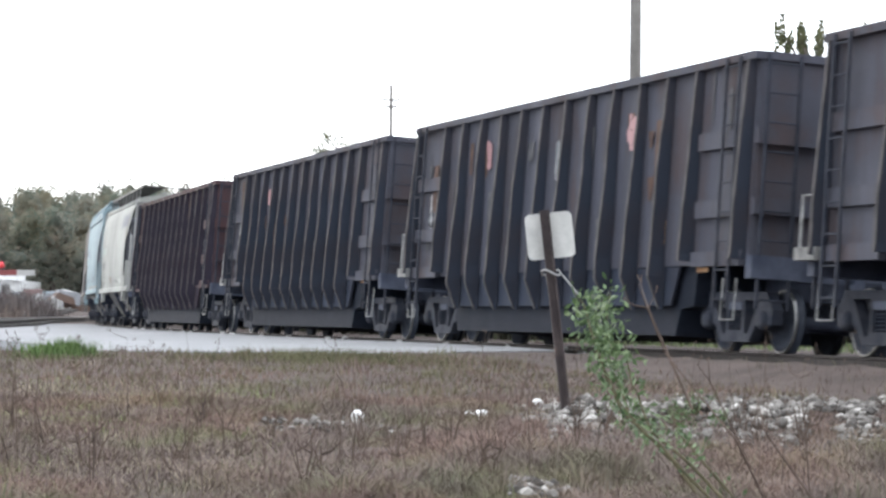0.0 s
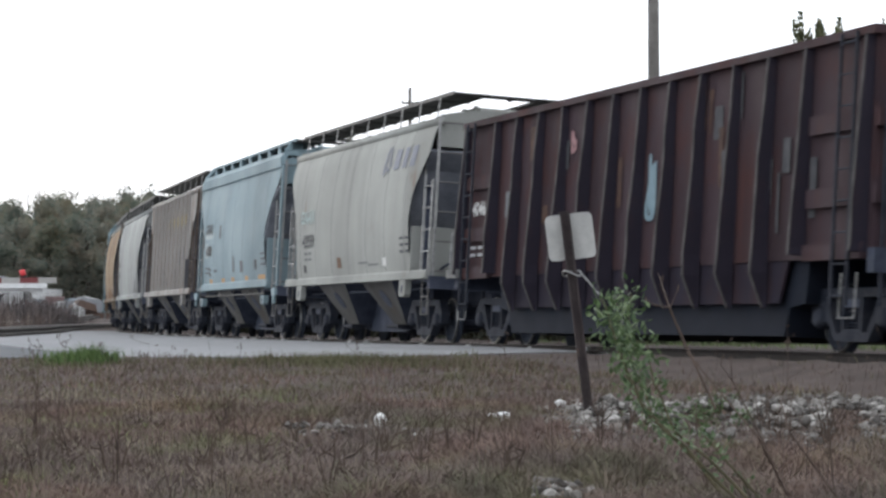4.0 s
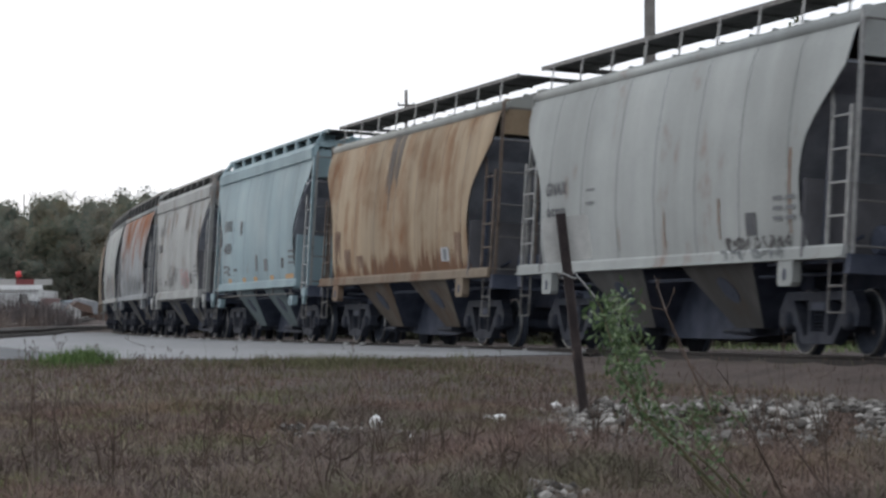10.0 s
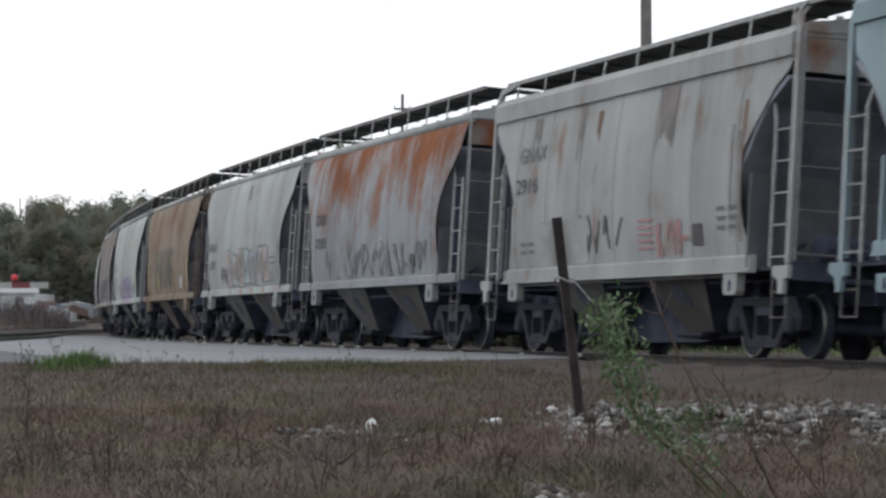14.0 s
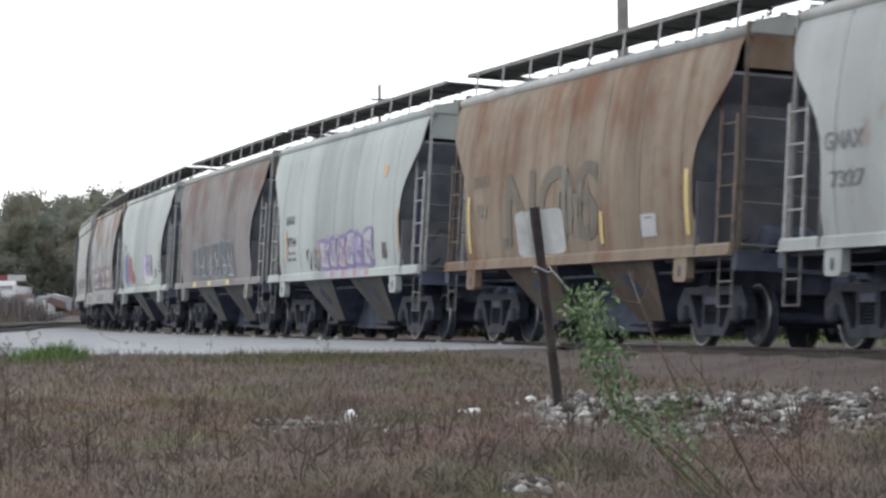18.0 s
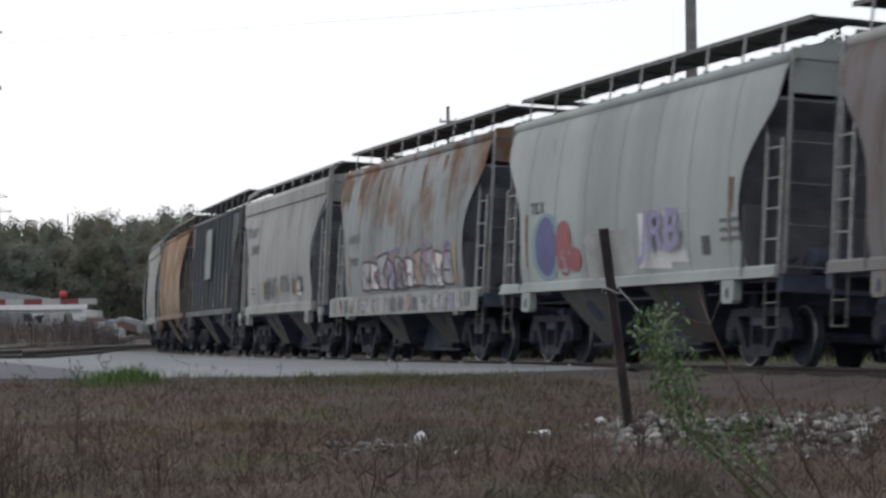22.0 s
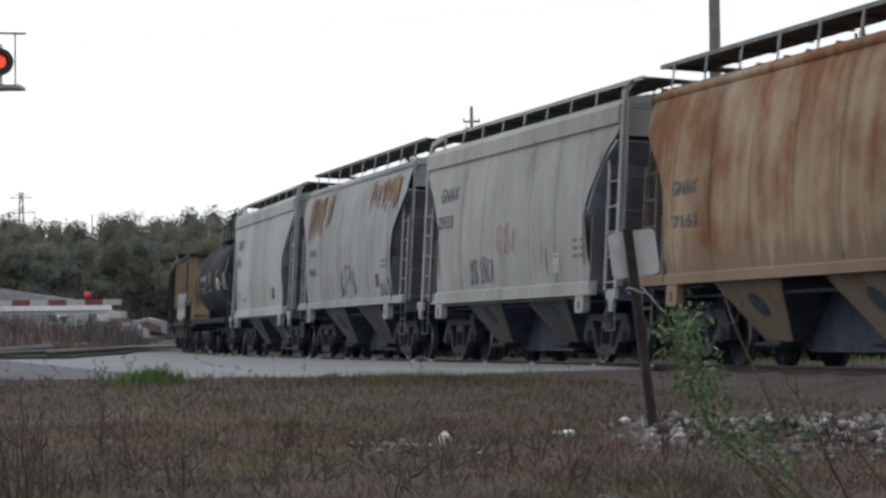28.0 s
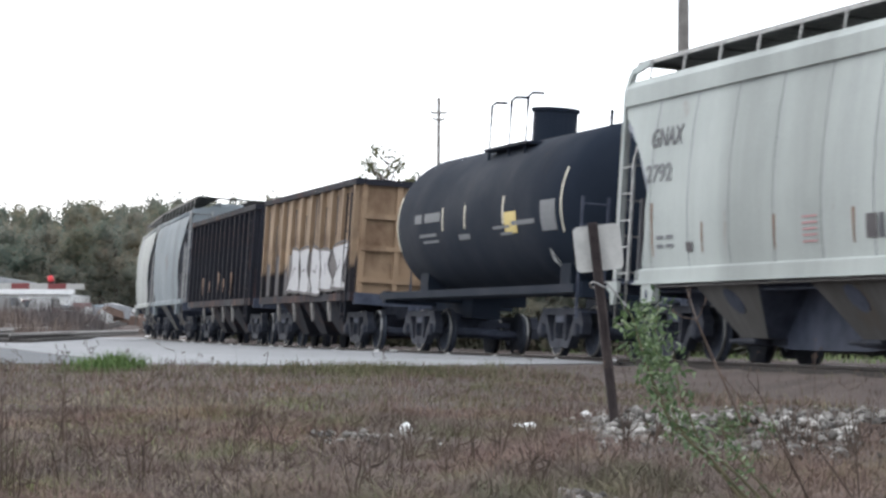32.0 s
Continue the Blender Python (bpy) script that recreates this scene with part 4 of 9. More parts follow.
    place("brake_pipe", cached("opipe", hoop), M_UNDER, car, m=pose(L + 0.14, 0, 0))
    add_ladder("side_ladder", car, low_paint, pose(L - 0.4, -1.58, 0), 0.6, 3.4, 0.42, 8)
    add_ends(car, L + 0.25)
    return car


def tank_car(front, rear, paint, label, half=4.4):
    car = new_car("tank_car", front, rear, label, "tank car", half)
    L, R, cz = (rear - front) / 2, 1.46, 2.58

    def tank():
        bm = bm_new()
        prof = [(-L, 0.05), (-L + 0.03, 0.5), (-L + 0.13, 0.95), (-L + 0.3, 1.25), (-L + 0.5, R)]
        seams = [-2.5, 0.0, 2.5]
        body = []
        for x in seams:
            body += [(x - 0.8, R), (x, R), (x + 0.8, R)]
        prof = prof + body + [(-x, r) for x, r in prof[::-1]]
        n = 48
        rings = [[bm.verts.new((x, r * math.cos(a), cz + r * math.sin(a))) for a in (2 * math.pi * k / n for k in range(n))] for x, r in prof]
        for r0, r1 in zip(rings, rings[1:]):
            for k in range(n):
                bm.faces.new((r0[k], r0[(k + 1) % n], r1[(k + 1) % n], r1[k]))
        bm.faces.new(rings[0])
        bm.faces.new(rings[-1])
        return mesh_of(bm, "tank_shell", True)
    place("tank_shell", cached("tank", tank), paint, car)

    def dome():
        bm = bm_new()
        n = 24
        rings = [[bm.verts.new((0.2 + r * math.cos(a), r * math.sin(a), z)) for a in (2 * math.pi * k / n for k in range(n))]
                 for z, r in ((3.9, 0.42), (4.56, 0.42), (4.57, 0.46), (4.63, 0.46), (4.64, 0.3), (4.66, 0.05))]
        for r0, r1 in zip(rings, rings[1:]):
            for k in range(n):
                bm.faces.new((r0[k], r0[(k + 1) % n], r1[(k + 1) % n], r1[k]))
        bm.faces.new(rings[-1])
        return mesh_of(bm, "dome")
    place("dome", cached("dome", dome), paint, car)

    def rail(x):
        def make():
            bm = bm_new()
            tube(bm, [(x, -1.0, 3.6), (x, -1.0, 4.66), (x, -0.92, 4.74), (x, -0.7, 4.75)], 0.03, 6)
            return mesh_of(bm, "safety_rail")
        return cached(("trail", x), make)
    for x in (-0.62, 0.6, 1.58):
        place("safety_rail", rail(x), paint, car)

    def platform():
        bm = bm_new()
        box(bm, -0.8, 1.8, -1.06, -0.5, 3.80, 3.85)
        tube(bm, [(2.2, 0.4, 3.9), (2.2, 0.4, 4.5)], 0.03, 6)
        return mesh_of(bm, "platform")
    place("platform", cached("tplat", platform), p_black, car)

    def saddle():
        bm = bm_new()
        prism(bm, [(half - 0.3, 1.0), (half + 0.3, 1.0), (half + 0.25, 1.9), (half - 0.25, 1.9)], -1.05, 1.05)
        return mesh_of(bm, "saddle")

    def draft_sill():
        bm = bm_new()
        box(bm, half - 1.0, L + 0.55, -0.3, 0.3, 0.7, 1.15)
        return mesh_of(bm, "draft_sill")

    def end_sill():
        bm = bm_new()
        box(bm, L + 0.3, L + 0.545, -1.4, 1.4, 0.95, 1.2)
        return mesh_of(bm, "end_sill")
    for m in (None, FLIP):
        for name, make in (("saddle", saddle), ("draft_sill", draft_sill), ("end_sill", end_sill)):
            place(name, cached("tank_" + name, make), p_black, car, m=m)

    def side_rail():
        bm = bm_new()
        box(bm, -L - 0.4, L + 0.4, -1.5, -1.38, 1.06, 1.16)
        box(bm, -L - 0.4, L + 0.4, -1.5, -0.9, 1.02, 1.06)
        return mesh_of(bm, "side_walk")
    place("side_walk", cached("tside", side_rail), p_black, car)

    def strip(x, z0, z1):
        bm = bm_new()
        a = [z0 + (z1 - z0) * k / 8 for k in range(9)]
        rows = [[bm.verts.new((x + w, -(math.sqrt((R + 0.008) ** 2 - (z - cz) ** 2)), z)) for w in (-0.04, 0.04)] for z in a]
        for r0, r1 in zip(rows, rows[1:]):
            bm.faces.new((r0[0], r0[1], r1[1], r1[0]))
        return bm
    for x, z0, z1, m in ((5.15, 2.05, 3.15, M_STRIP), (-5.2, 2.0, 3.1, M_STRIP), (-1.93, 2.3, 2.75, M_STRIP), (-0.45, 2.3, 2.75, M_STRIP), (1.93, 2.3, 2.8, M_STRIP)):
        part("reflector_strip", strip(x, z0, z1), m, car)

    def plate(x0, x1, z0, z1):
        bm = bm_new()
        rows = [[bm.verts.new((x, -(math.sqrt((R + 0.01) ** 2 - (z - cz) ** 2)), z)) for x in (x0, x1)] for z in np.linspace(z0, z1, 6)]
        for r0, r1 in zip(rows, rows[1:]):
            bm.faces.new((r0[0], r0[1], r1[1], r1[0]))
        return bm
    part("placard", plate(2.0, 2.7, 2.12, 2.5), M_YELLOW, car, "yellow hazard placard")
    part("placard", plate(4.05, 4.85, 2.1, 2.62), M_FADED, car, "grey stencil panel")
    bm = bm_new()
    v = [bm.verts.new((4.1 + dx, -math.sqrt((R + 0.012) ** 2 - (1.62 + dz - cz) ** 2), 1.62 + dz)) for dx, dz in ((0, -0.2), (0.14, 0), (0, 0.2), (-0.14, 0))]
    bm.faces.new(v)
    part("placard", bm, M_WHITE, car, "white diamond placard")
    for x0, x1, z0, z1 in ((-3.9, -3.4, 2.5, 2.68), (-3.2, -2.1, 2.5, 2.68), (-3.6, -2.4, 2.22, 2.28), (-3.4, -2.3, 2.1, 2.15), (1.7, 2.4, 2.1, 2.15), (2.4, 3.7, 2.25, 2.33), (1.3, 2.3, 2.22, 2.27), (-0.9, -0.2, 2.1, 2.2)):
        part("lettering", plate(x0, x1, z0, z1), M_FADED, car)
    add_ladder("end_ladder", car, M_UNDER, pose(L + 0.4, -1.2, 0, 0, 0, 90), 0.6, 2.6, 0.45, 6)
    add_ends(car, L + 0.55)
    return car


# ---- the train, from its leading end ----
dark = car_paint("brown_mauve_steel", (0.056, 0.058, 0.074), rust=(0.068, 0.052, 0.053), all_rust=0.36, seed=1, gloss=0.66, grime=0.4, streak=0.9)
dark2 = car_paint("sooty_red_steel", (0.05, 0.033, 0.039), rust=(0.075, 0.036, 0.034), all_rust=0.4, seed=5, gloss=0.66, grime=0.4, streak=0.9)
# post paints: darker than the walls, shade of the flanks put into colour
dark_fin = car_paint("shaded_navy_steel", (0.031, 0.038, 0.056), rust=(0.042, 0.038, 0.045), all_rust=0.3, seed=2, gloss=0.7, grime=0.4, streak=0.9, spec=0.12)
dark2_fin = car_paint("shaded_maroon_steel", (0.027, 0.023, 0.034), rust=(0.05, 0.03, 0.034), all_rust=0.3, seed=6, gloss=0.7, grime=0.4, streak=0.9, spec=0.12)
p_beige = car_paint("green_grey_paint", (0.31, 0.316, 0.296), seed=10, all_rust=0.03, grime=0.25)
p_bluewhite = car_paint("pale_blue_paint", (0.185, 0.258, 0.286), seed=14, all_rust=0.02, grime=0.15, gloss=0.6, spec=0.5)
# the pale blue again, grimed and darkened as shade under the car
p_bluebay = car_paint("grimed_shaded_blue", (0.115, 0.148, 0.156), seed=15, all_rust=0.05, grime=0.5)
p_ribgrey = car_paint("mauve_grey_paint", (0.335, 0.318, 0.3), seed=19, all_rust=0.2, grime=0.45, streak=0.7)
p_white = car_paint("dull_white_paint", (0.332, 0.347, 0.338), seed=23, all_rust=0.06, grime=0.3, streak=0.3)
p_orange = car_paint("rusted_ochre_paint", (0.345, 0.262, 0.175), rust=(0.225, 0.115, 0.06), all_rust=0.44, seed=31, grime=0.55, streak=0.7, foot=((0.15, 0.075, 0.04), 1.55))
p_white2 = car_paint("stained_white_paint", (0.33, 0.337, 0.328), seed=37, all_rust=0.12, top_rust=0.1, grime=0.4, streak=0.45)
p_rusttop = car_paint("rust_washed_white", (0.262, 0.276, 0.288), rust=(0.235, 0.082, 0.034), top_rust=0.72, all_rust=0.03, seed=41, streak=0.5)
p_brown = car_paint("tan_brown_paint", (0.2, 0.158, 0.118), rust=(0.165, 0.088, 0.055), all_rust=0.3, top_rust=0.25, seed=47, grime=0.5, streak=0.9)
p_rustbay = car_paint("rust_grimed_plate", (0.135, 0.112, 0.092), rust=(0.12, 0.075, 0.05), all_rust=0.4, seed=48, grime=0.6, streak=0.9)
p_mauve = car_paint("brown_grey_paint", (0.158, 0.145, 0.145), rust=(0.14, 0.088, 0.068), all_rust=0.3, top_rust=0.2, seed=53, bottom_grey=0.4, streak=0.7)
p_rusttop2 = car_paint("rust_edged_white", (0.265, 0.283, 0.283), rust=(0.18, 0.095, 0.058), top_rust=0.5, all_rust=0.06, seed=59, streak=0.5)
p_dkgrey = car_paint("dark_grey_paint", (0.113, 0.125, 0.136), seed=61, all_rust=0.15, grime=0.3)
p_tan = car_paint("tan_orange_paint", (0.30, 0.225, 0.15), rust=(0.2, 0.09, 0.042), top_rust=0.3, all_rust=0.42, seed=67, streak=0.8, foot=((0.21, 0.15, 0.105), 1.6))
p_grimy = car_paint("grimy_white_paint", (0.34, 0.343, 0.328), seed=71, all_rust=0.06, grime=0.5, streak=0.5)
p_rusttop3 = car_paint("orange_streaked_white", (0.31, 0.32, 0.322), rust=(0.25, 0.145, 0.075), top_rust=0.22, all_rust=0.0, seed=77, streak=0.4)
p_cream = car_paint("pale_cream_paint", (0.345, 0.371, 0.355), seed=83, all_rust=0.0, grime=0.18)
p_black = car_paint("matt_black_tank", (0.0135, 0.0185, 0.0285), rust=(0.03, 0.028, 0.03), all_rust=0.0, seed=89, gloss=0.72, grime=0.1, streak=0.2, spec=0.08)
p_amber = car_paint("amber_brown_steel", (0.31, 0.222, 0.148), rust=(0.06, 0.035, 0.028), all_rust=0.36, top_rust=0.25, seed=91, streak=0.9, foot=((0.028, 0.026, 0.03), 1.95))
# the amber a step darker: shade of the end turned from the light
p_amber_end = car_paint("shaded_amber_end_steel", (0.275, 0.192, 0.125), rust=(0.1, 0.055, 0.035), all_rust=0.3, seed=92, streak=0.9)
p_lastgrey = car_paint("pale_slate_paint", (0.188, 0.215, 0.232), seed=103, all_rust=0.02, grime=0.25)
p_pitch = car_paint("pitch_brown_steel", (0.02, 0.021, 0.028), rust=(0.1, 0.055, 0.045), all_rust=0.3, seed=97, gloss=0.75, spec=0.12)
p_paleblue2 = car_paint("faded_blue_white", (0.2, 0.28, 0.306), seed=99, all_rust=0.02, grime=0.16, gloss=0.6, spec=0.5)

gondola(-19.2, -4.1, dark, dark_fin, "sooty brown high-sided wood-chip gondola")
gondola(-2.0, 13.1, dark, dark_fin, "sooty brown high-sided wood-chip gondola with red placards")
gondola(15.2, 30.3, dark, dark_fin, "dark brown high-sided wood-chip gondola")
gondola(32.9, 49.1, dark2, dark2_fin, "dark red-brown high-sided wood-chip gondola", 7.0)
car_e = hopper(51.09, 62.86, "round", p_beige, "pale green-grey covered hopper with blue emblem and yellowed sill", end_wall=p_beige)
car_f = hopper(64.46, 76.37, "tall", p_bluewhite, "pale blue covered hopper with orange reflectors", posts="gusset", end_wall=p_bluewhite)
car_g = hopper(78.07, 89.81, "ribbed", p_ribgrey, "mauve-grey ribbed covered hopper with a faded yellow band", ladder=M_RUSTLADDER)
car_h = hopper(91.57, 103.53, "round", p_white, "dull white covered hopper with scribbled sill")
car_i = hopper(105.3, 117.1, "round", p_orange, "rusted ochre covered hopper", bay_paint=p_rustbay, sill=p_brown, trim=p_beige, ladder=M_RUSTLADDER)
car_j = hopper(118.69, 130.9, "tall", p_paleblue2, "pale blue covered hopper with orange reflectors", posts="gusset", end_wall=p_paleblue2, bay_paint=p_bluebay)
car_k = hopper(132.54, 144.26, "band", p_white2, "stained white covered hopper with black and pink tags")
car_l = hopper(146.25, 158.0, "round", p_rusttop, "grey-white covered hopper with a broad rust-washed top", trim=p_white)
car_m = hopper(159.39, 171.13, "round", p_white, "dull white covered hopper with faded graffiti letters")
car_n = hopper(172.9, 184.86, "round", p_brown, "tan-brown weathered covered hopper with dark smears", bay_paint=p_rustbay, trim=p_grimy, sill=p_brown, ladder=M_RUSTLADDER)
car_o = hopper(186.66, 198.49, "round", p_cream, "pale cream covered hopper with purple graffiti")
car_p = hopper(199.66, 211.46, "round", p_mauve, "brown-grey covered hopper with grey graffiti", trim=p_grimy)
car_q = hopper(213.42, 225.2, "round", p_cream, "pale cream covered hopper with red and blue graffiti")
car_r = hopper(226.64, 238.56, "round", p_rusttop2, "rust-edged white covered hopper with a side skirt", skirt=True, sill=p_grimy)
car_s = hopper(240.22, 252.26, "band", p_grimy, "grimy white covered hopper with dark stencilled scrawl")
car_t = hopper(254.26, 265.68, "ribbed", p_dkgrey, "dark grey ribbed covered hopper with a pale patch", ladder=M_RUNG)
car_u = hopper(267.54, 279.38, "round", p_tan, "tan-orange weathered covered hopper", bay_paint=p_brown, ladder=M_RUSTLADDER)
car_v = hopper(280.76, 292.69, "band", p_grimy, "grimy white covered hopper with faint pink tags")
car_w = hopper(294.28, 306.29, "round", p_rusttop3, "white covered hopper with orange rust streaks at the roof", trim=p_white)
car_x = hopper(307.83, 319.9, "band", p_cream, "clean cream covered hopper")
tank_car(322.2, 333.7, p_black, "matt black tank car with yellow placard")
open_hopper(336.8, 347.6, p_amber, p_pitch, p_amber_end, "amber-brown open hopper with white tag")
open_hopper(349.2, 362.4, p_pitch, p_pitch, p_pitch, "pitch-brown ribbed open hopper", 15, 5.0)
hopper(364.6, 376.4, "round", p_lastgrey, "pale slate-grey covered hopper")
hopper(378.1, 389.9, "round", p_white, "dull white covered hopper")


# ---- markings: lettering, plates, rust runs and sprayed tags, laid on the near side of each car ----
DY = 0.012


def side_y(kind, z, lift=DY):
    return -(side_at(PROFILES[kind], z) + lift) if kind in PROFILES else -(kind + lift)


def mark_rect(kind, x0, x1, z0, z1, lift=DY, taper=1.0):
    bm = bm_new()
    n = max(1, int((z1 - z0) / 0.15))
    rows = []
    for k in range(n + 1):
        f = k / n
        z = z0 + (z1 - z0) * f
        c, h = (x0 + x1) / 2, (x1 - x0) / 2 * (taper + (1 - taper) * f)
        rows.append([bm.verts.new((x, side_y(kind, z, lift), z)) for x in (c - h, c + h)])
    for a, b in zip(rows, rows[1:]):
        bm.faces.new((a[0], a[1], b[1], b[0]))
    return bm


def mark_oval(kind, cx, cz, rx, rz, lift=DY):
    bm = bm_new()
    mid = bm.verts.new((cx, side_y(kind, cz, lift), cz))
    ring = [bm.verts.new((cx + rx * math.cos(a), side_y(kind, cz + rz * math.sin(a), lift), cz + rz * math.sin(a))) for a in np.linspace(0, 2 * math.pi, 25)[:-1]]
    for i in range(24):
        bm.faces.new((mid, ring[i], ring[(i + 1) % 24]))
    return bm


def ribbon(bm, kind, pts, w, lift):
    """A flat sprayed stroke through pts of (x, z)."""
    pts = [Vector((x, z)) for x, z in pts]
    fine = []
    n = len(pts)
    for i in range(n - 1):
        p0, p1, p2, p3 = pts[max(0, i - 1)], pts[i], pts[i + 1], pts[min(n - 1, i + 2)]
        for f in (0, 0.25, 0.5, 0.75):
            fine.append(0.5 * ((2 * p1) + (p2 - p0) * f + (2 * p0 - 5 * p1 + 4 * p2 - p3) * f * f + (3 * p1 - p0 - 3 * p2 + p3) * f ** 3))
    fine.append(pts[-1])
    prev = None
    for i, p in enumerate(fine):
        d = fine[min(i + 1, len(fine) - 1)] - fine[max(i - 1, 0)]
        d = d.normalized() if d.length > 1e-6 else Vector((1, 0))
        nrm = Vector((-d.y, d.x)) * w / 2
        cur = [bm.verts.new((q.x, side_y(kind, q.y, lift), q.y)) for q in (p + nrm, p - nrm)]
        if prev:
            bm.faces.new((prev[0], prev[1], cur[1], cur[0]))
        prev = cur


def tag_strokes(kind, x0, x1, z0, z1, letters, seed, w, lift=DY):
    """A scrawl of so many looping letter-like strokes."""
    r = random.Random(seed)
    strokes = []
    for k in range(letters):
        a = x0 + (x1 - x0) * (k + 0.05) / letters
        b = x0 + (x1 - x0) * (k + 1.05) / letters
        for _ in range(2 if r.random() < 0.6 else 1):
            pts = []
            for j in range(r.randrange(3, 6)):
                fz = r.choice((0.0, 0.15, 0.5, 0.85, 1.0))
                pts.append((a + (b - a) * r.random(), z0 + (z1 - z0) * min(1, max(0, fz + r.uniform(-0.1, 0.1)))))
            strokes.append(bm_new())
            ribbon(strokes[-1], kind, pts, w, lift + 0.0004 * len(strokes))
    return strokes


def block_letters(kind, x0, x1, z0, z1, letters, seed, outline):
    """Fat sprayed letters: a filled body for each, and its outline."""
    r = random.Random(seed)
    fills, lines = [], []
    cell = (x1 - x0) / letters
    for k in range(letters):
        a, b = x0 + cell * k, x0 + cell * (k + 1) * 1.0 + cell * 0.04
        lean = r.uniform(-0.12, 0.12) * cell
        tz, bz = z1 - r.uniform(0, 0.15) * (z1 - z0), z0 + r.uniform(0, 0.1) * (z1 - z0)
        out = [(a - cell * r.uniform(0, 0.2), bz), (a + cell * r.uniform(0.05, 0.3) + lean, (tz + bz) / 2), (a + lean + r.uniform(-0.2, 0.3) * cell, tz), (b + r.uniform(-0.3, 0.25) * cell, tz + r.uniform(-0.12, 0.1)),
               (b - cell * r.uniform(0.05, 0.5), (tz + bz) / 2 + r.uniform(-0.15, 0.15)), (b + cell * r.uniform(-0.1, 0.25), bz - r.uniform(0, 0.04)), (a - cell * r.uniform(0, 0.2), bz)]
        bm = bm_new()
        c = (sum(p[0] for p in out[:-1]) / 6, sum(p[1] for p in out[:-1]) / 6)
        mid = bm.verts.new((c[0], side_y(kind, c[1]), c[1]))
        ring = [bm.verts.new((x, side_y(kind, z), z)) for x, z in out[:-1]]
        for i in range(6):
            bm.faces.new((mid, ring[i], ring[(i + 1) % 6]))
        fills.append(bm)
        lines += [bm_new(), bm_new()]
        ribbon(lines[-2], kind, out, outline, DY + 0.004)
        ribbon(lines[-1], kind, [(c[0] + cell * r.uniform(-0.3, 0), c[1] + r.uniform(-0.2, 0.2)), (c[0], c[1] + r.uniform(-0.1, 0.1)), (c[0] + cell * r.uniform(0, 0.3), c[1] + r.uniform(-0.2, 0.2))], outline * 0.8, DY + 0.005)
    return fills, lines


def mark_text(car, kind, text, x0, x1, z0, z1, mat):
    """Stencilled characters that fill the given width and height."""
    cu = bpy.data.curves.new("lettering", "FONT")
    cu.body = text
    cu.offset = 0.022
    tmp = bpy.data.objects.new("lettering", cu)
    me = bpy.data.meshes.new_from_object(tmp)
    bpy.data.objects.remove(tmp)
    bpy.data.curves.remove(cu)
    co = np.array([v.co[:] for v in me.vertices])
    lo, hi = co.min(axis=0), co.max(axis=0)
    for v in me.vertices:
        x = x0 + (v.co.x - lo[0]) / (hi[0] - lo[0]) * (x1 - x0)
        z = z0 + (v.co.y - lo[1]) / (hi[1] - lo[1]) * (z1 - z0)
        v.co = (x, side_y(kind, z), z)
    # one part for each character
    bm = bmesh.new()
    bm.from_mesh(me)
    bpy.data.meshes.remove(me)
    if kind in PROFILES:
        n = int((z1 - z0) / 0.16)
        for k in range(1, n + 1):
            bmesh.ops.bisect_plane(bm, geom=bm.verts[:] + bm.edges[:] + bm.faces[:], plane_co=(0, 0, z0 + (z1 - z0) * k / (n + 1)), plane_no=(0, 0, 1))
        for v in bm.verts:
            v.co.y = side_y(kind, v.co.z)
    left = set(bm.faces)
    while left:
        todo, glyph = [left.pop()], []
        while todo:
            f = todo.pop()
            glyph.append(f)
            near_faces = {g for e in f.edges for g in e.link_faces} & left
            left -= near_faces
            todo += near_faces
        verts, faces = {}, []
        for f in glyph:
            faces.append([verts.setdefault(v, len(verts)) for v in f.verts])
        one = bpy.data.meshes.new("letter")
        one.from_pydata([v.co[:] for v in verts], [], faces)
        place("letter", one, mat, car)
    bm.free()


def marks(car, kind, rects=(), texts=()):
    for x0, x1, z0, z1, mat in rects:
        part("marking", mark_rect(kind, x0, x1, z0, z1), mat, car)
    for text, x0, x1, z0, z1, mat in texts:
        mark_text(car, kind, text, x0, x1, z0, z1, mat)


def data_block(car, kind, x, z, mat, rows=3, w=0.7):
    """Lines of small data stencils, too small to read."""
    for k in range(rows):
        for j in range(2):
            a = x + j * w * 0.55
            part("data_stencil", mark_rect(kind, a, a + w * 0.4, z - k * 0.13, z - k * 0.13 + 0.055), mat, car)


def reflectors(car, kind, xs, z, mat, w=0.45, h=0.11):
    for x in xs:
        part("reflector", mark_rect(kind, x - w / 2, x + w / 2, z - h / 2, z + h / 2), mat, car)


def tag(car, kind, x0, x1, z0, z1, letters, seed, mat, w=0.05):
    for stroke in tag_strokes(kind, x0, x1, z0, z1, letters, seed, w):
        part("spray_stroke", stroke, mat, car)


def rust_runs(car, kind, runs, mat):
    for x, w, z0, z1 in runs:
        n = max(1, min(6, int(w / 0.09)))
        r = random.Random(int(1000 * (x + w)))
        for k in range(n):
            a = x - w / 2 + w * k / n
            drop = r.uniform(0, 0.55) * (z1 - z0) if n > 1 else 0
            part("rust_run", mark_rect(kind, a, a + w / n * r.uniform(0.8, 1.3), z0 + drop, z1, 0.006 + 0.0006 * k, 0.55), mat, car)


M_RUN = rough_mat("rust_run", (0.16, 0.095, 0.065), (0.24, 0.155, 0.11), 3, 0.9)
M_RUNORANGE = rough_mat("orange_rust_run", (0.26, 0.14, 0.07), (0.33, 0.2, 0.11), 3, 0.9)
M_SPRAYGREY = plain_mat("grey_spray", (0.13, 0.145, 0.155), 0.7)
M_SPRAYDARK = plain_mat("dark_spray", (0.055, 0.05, 0.055), 0.7)
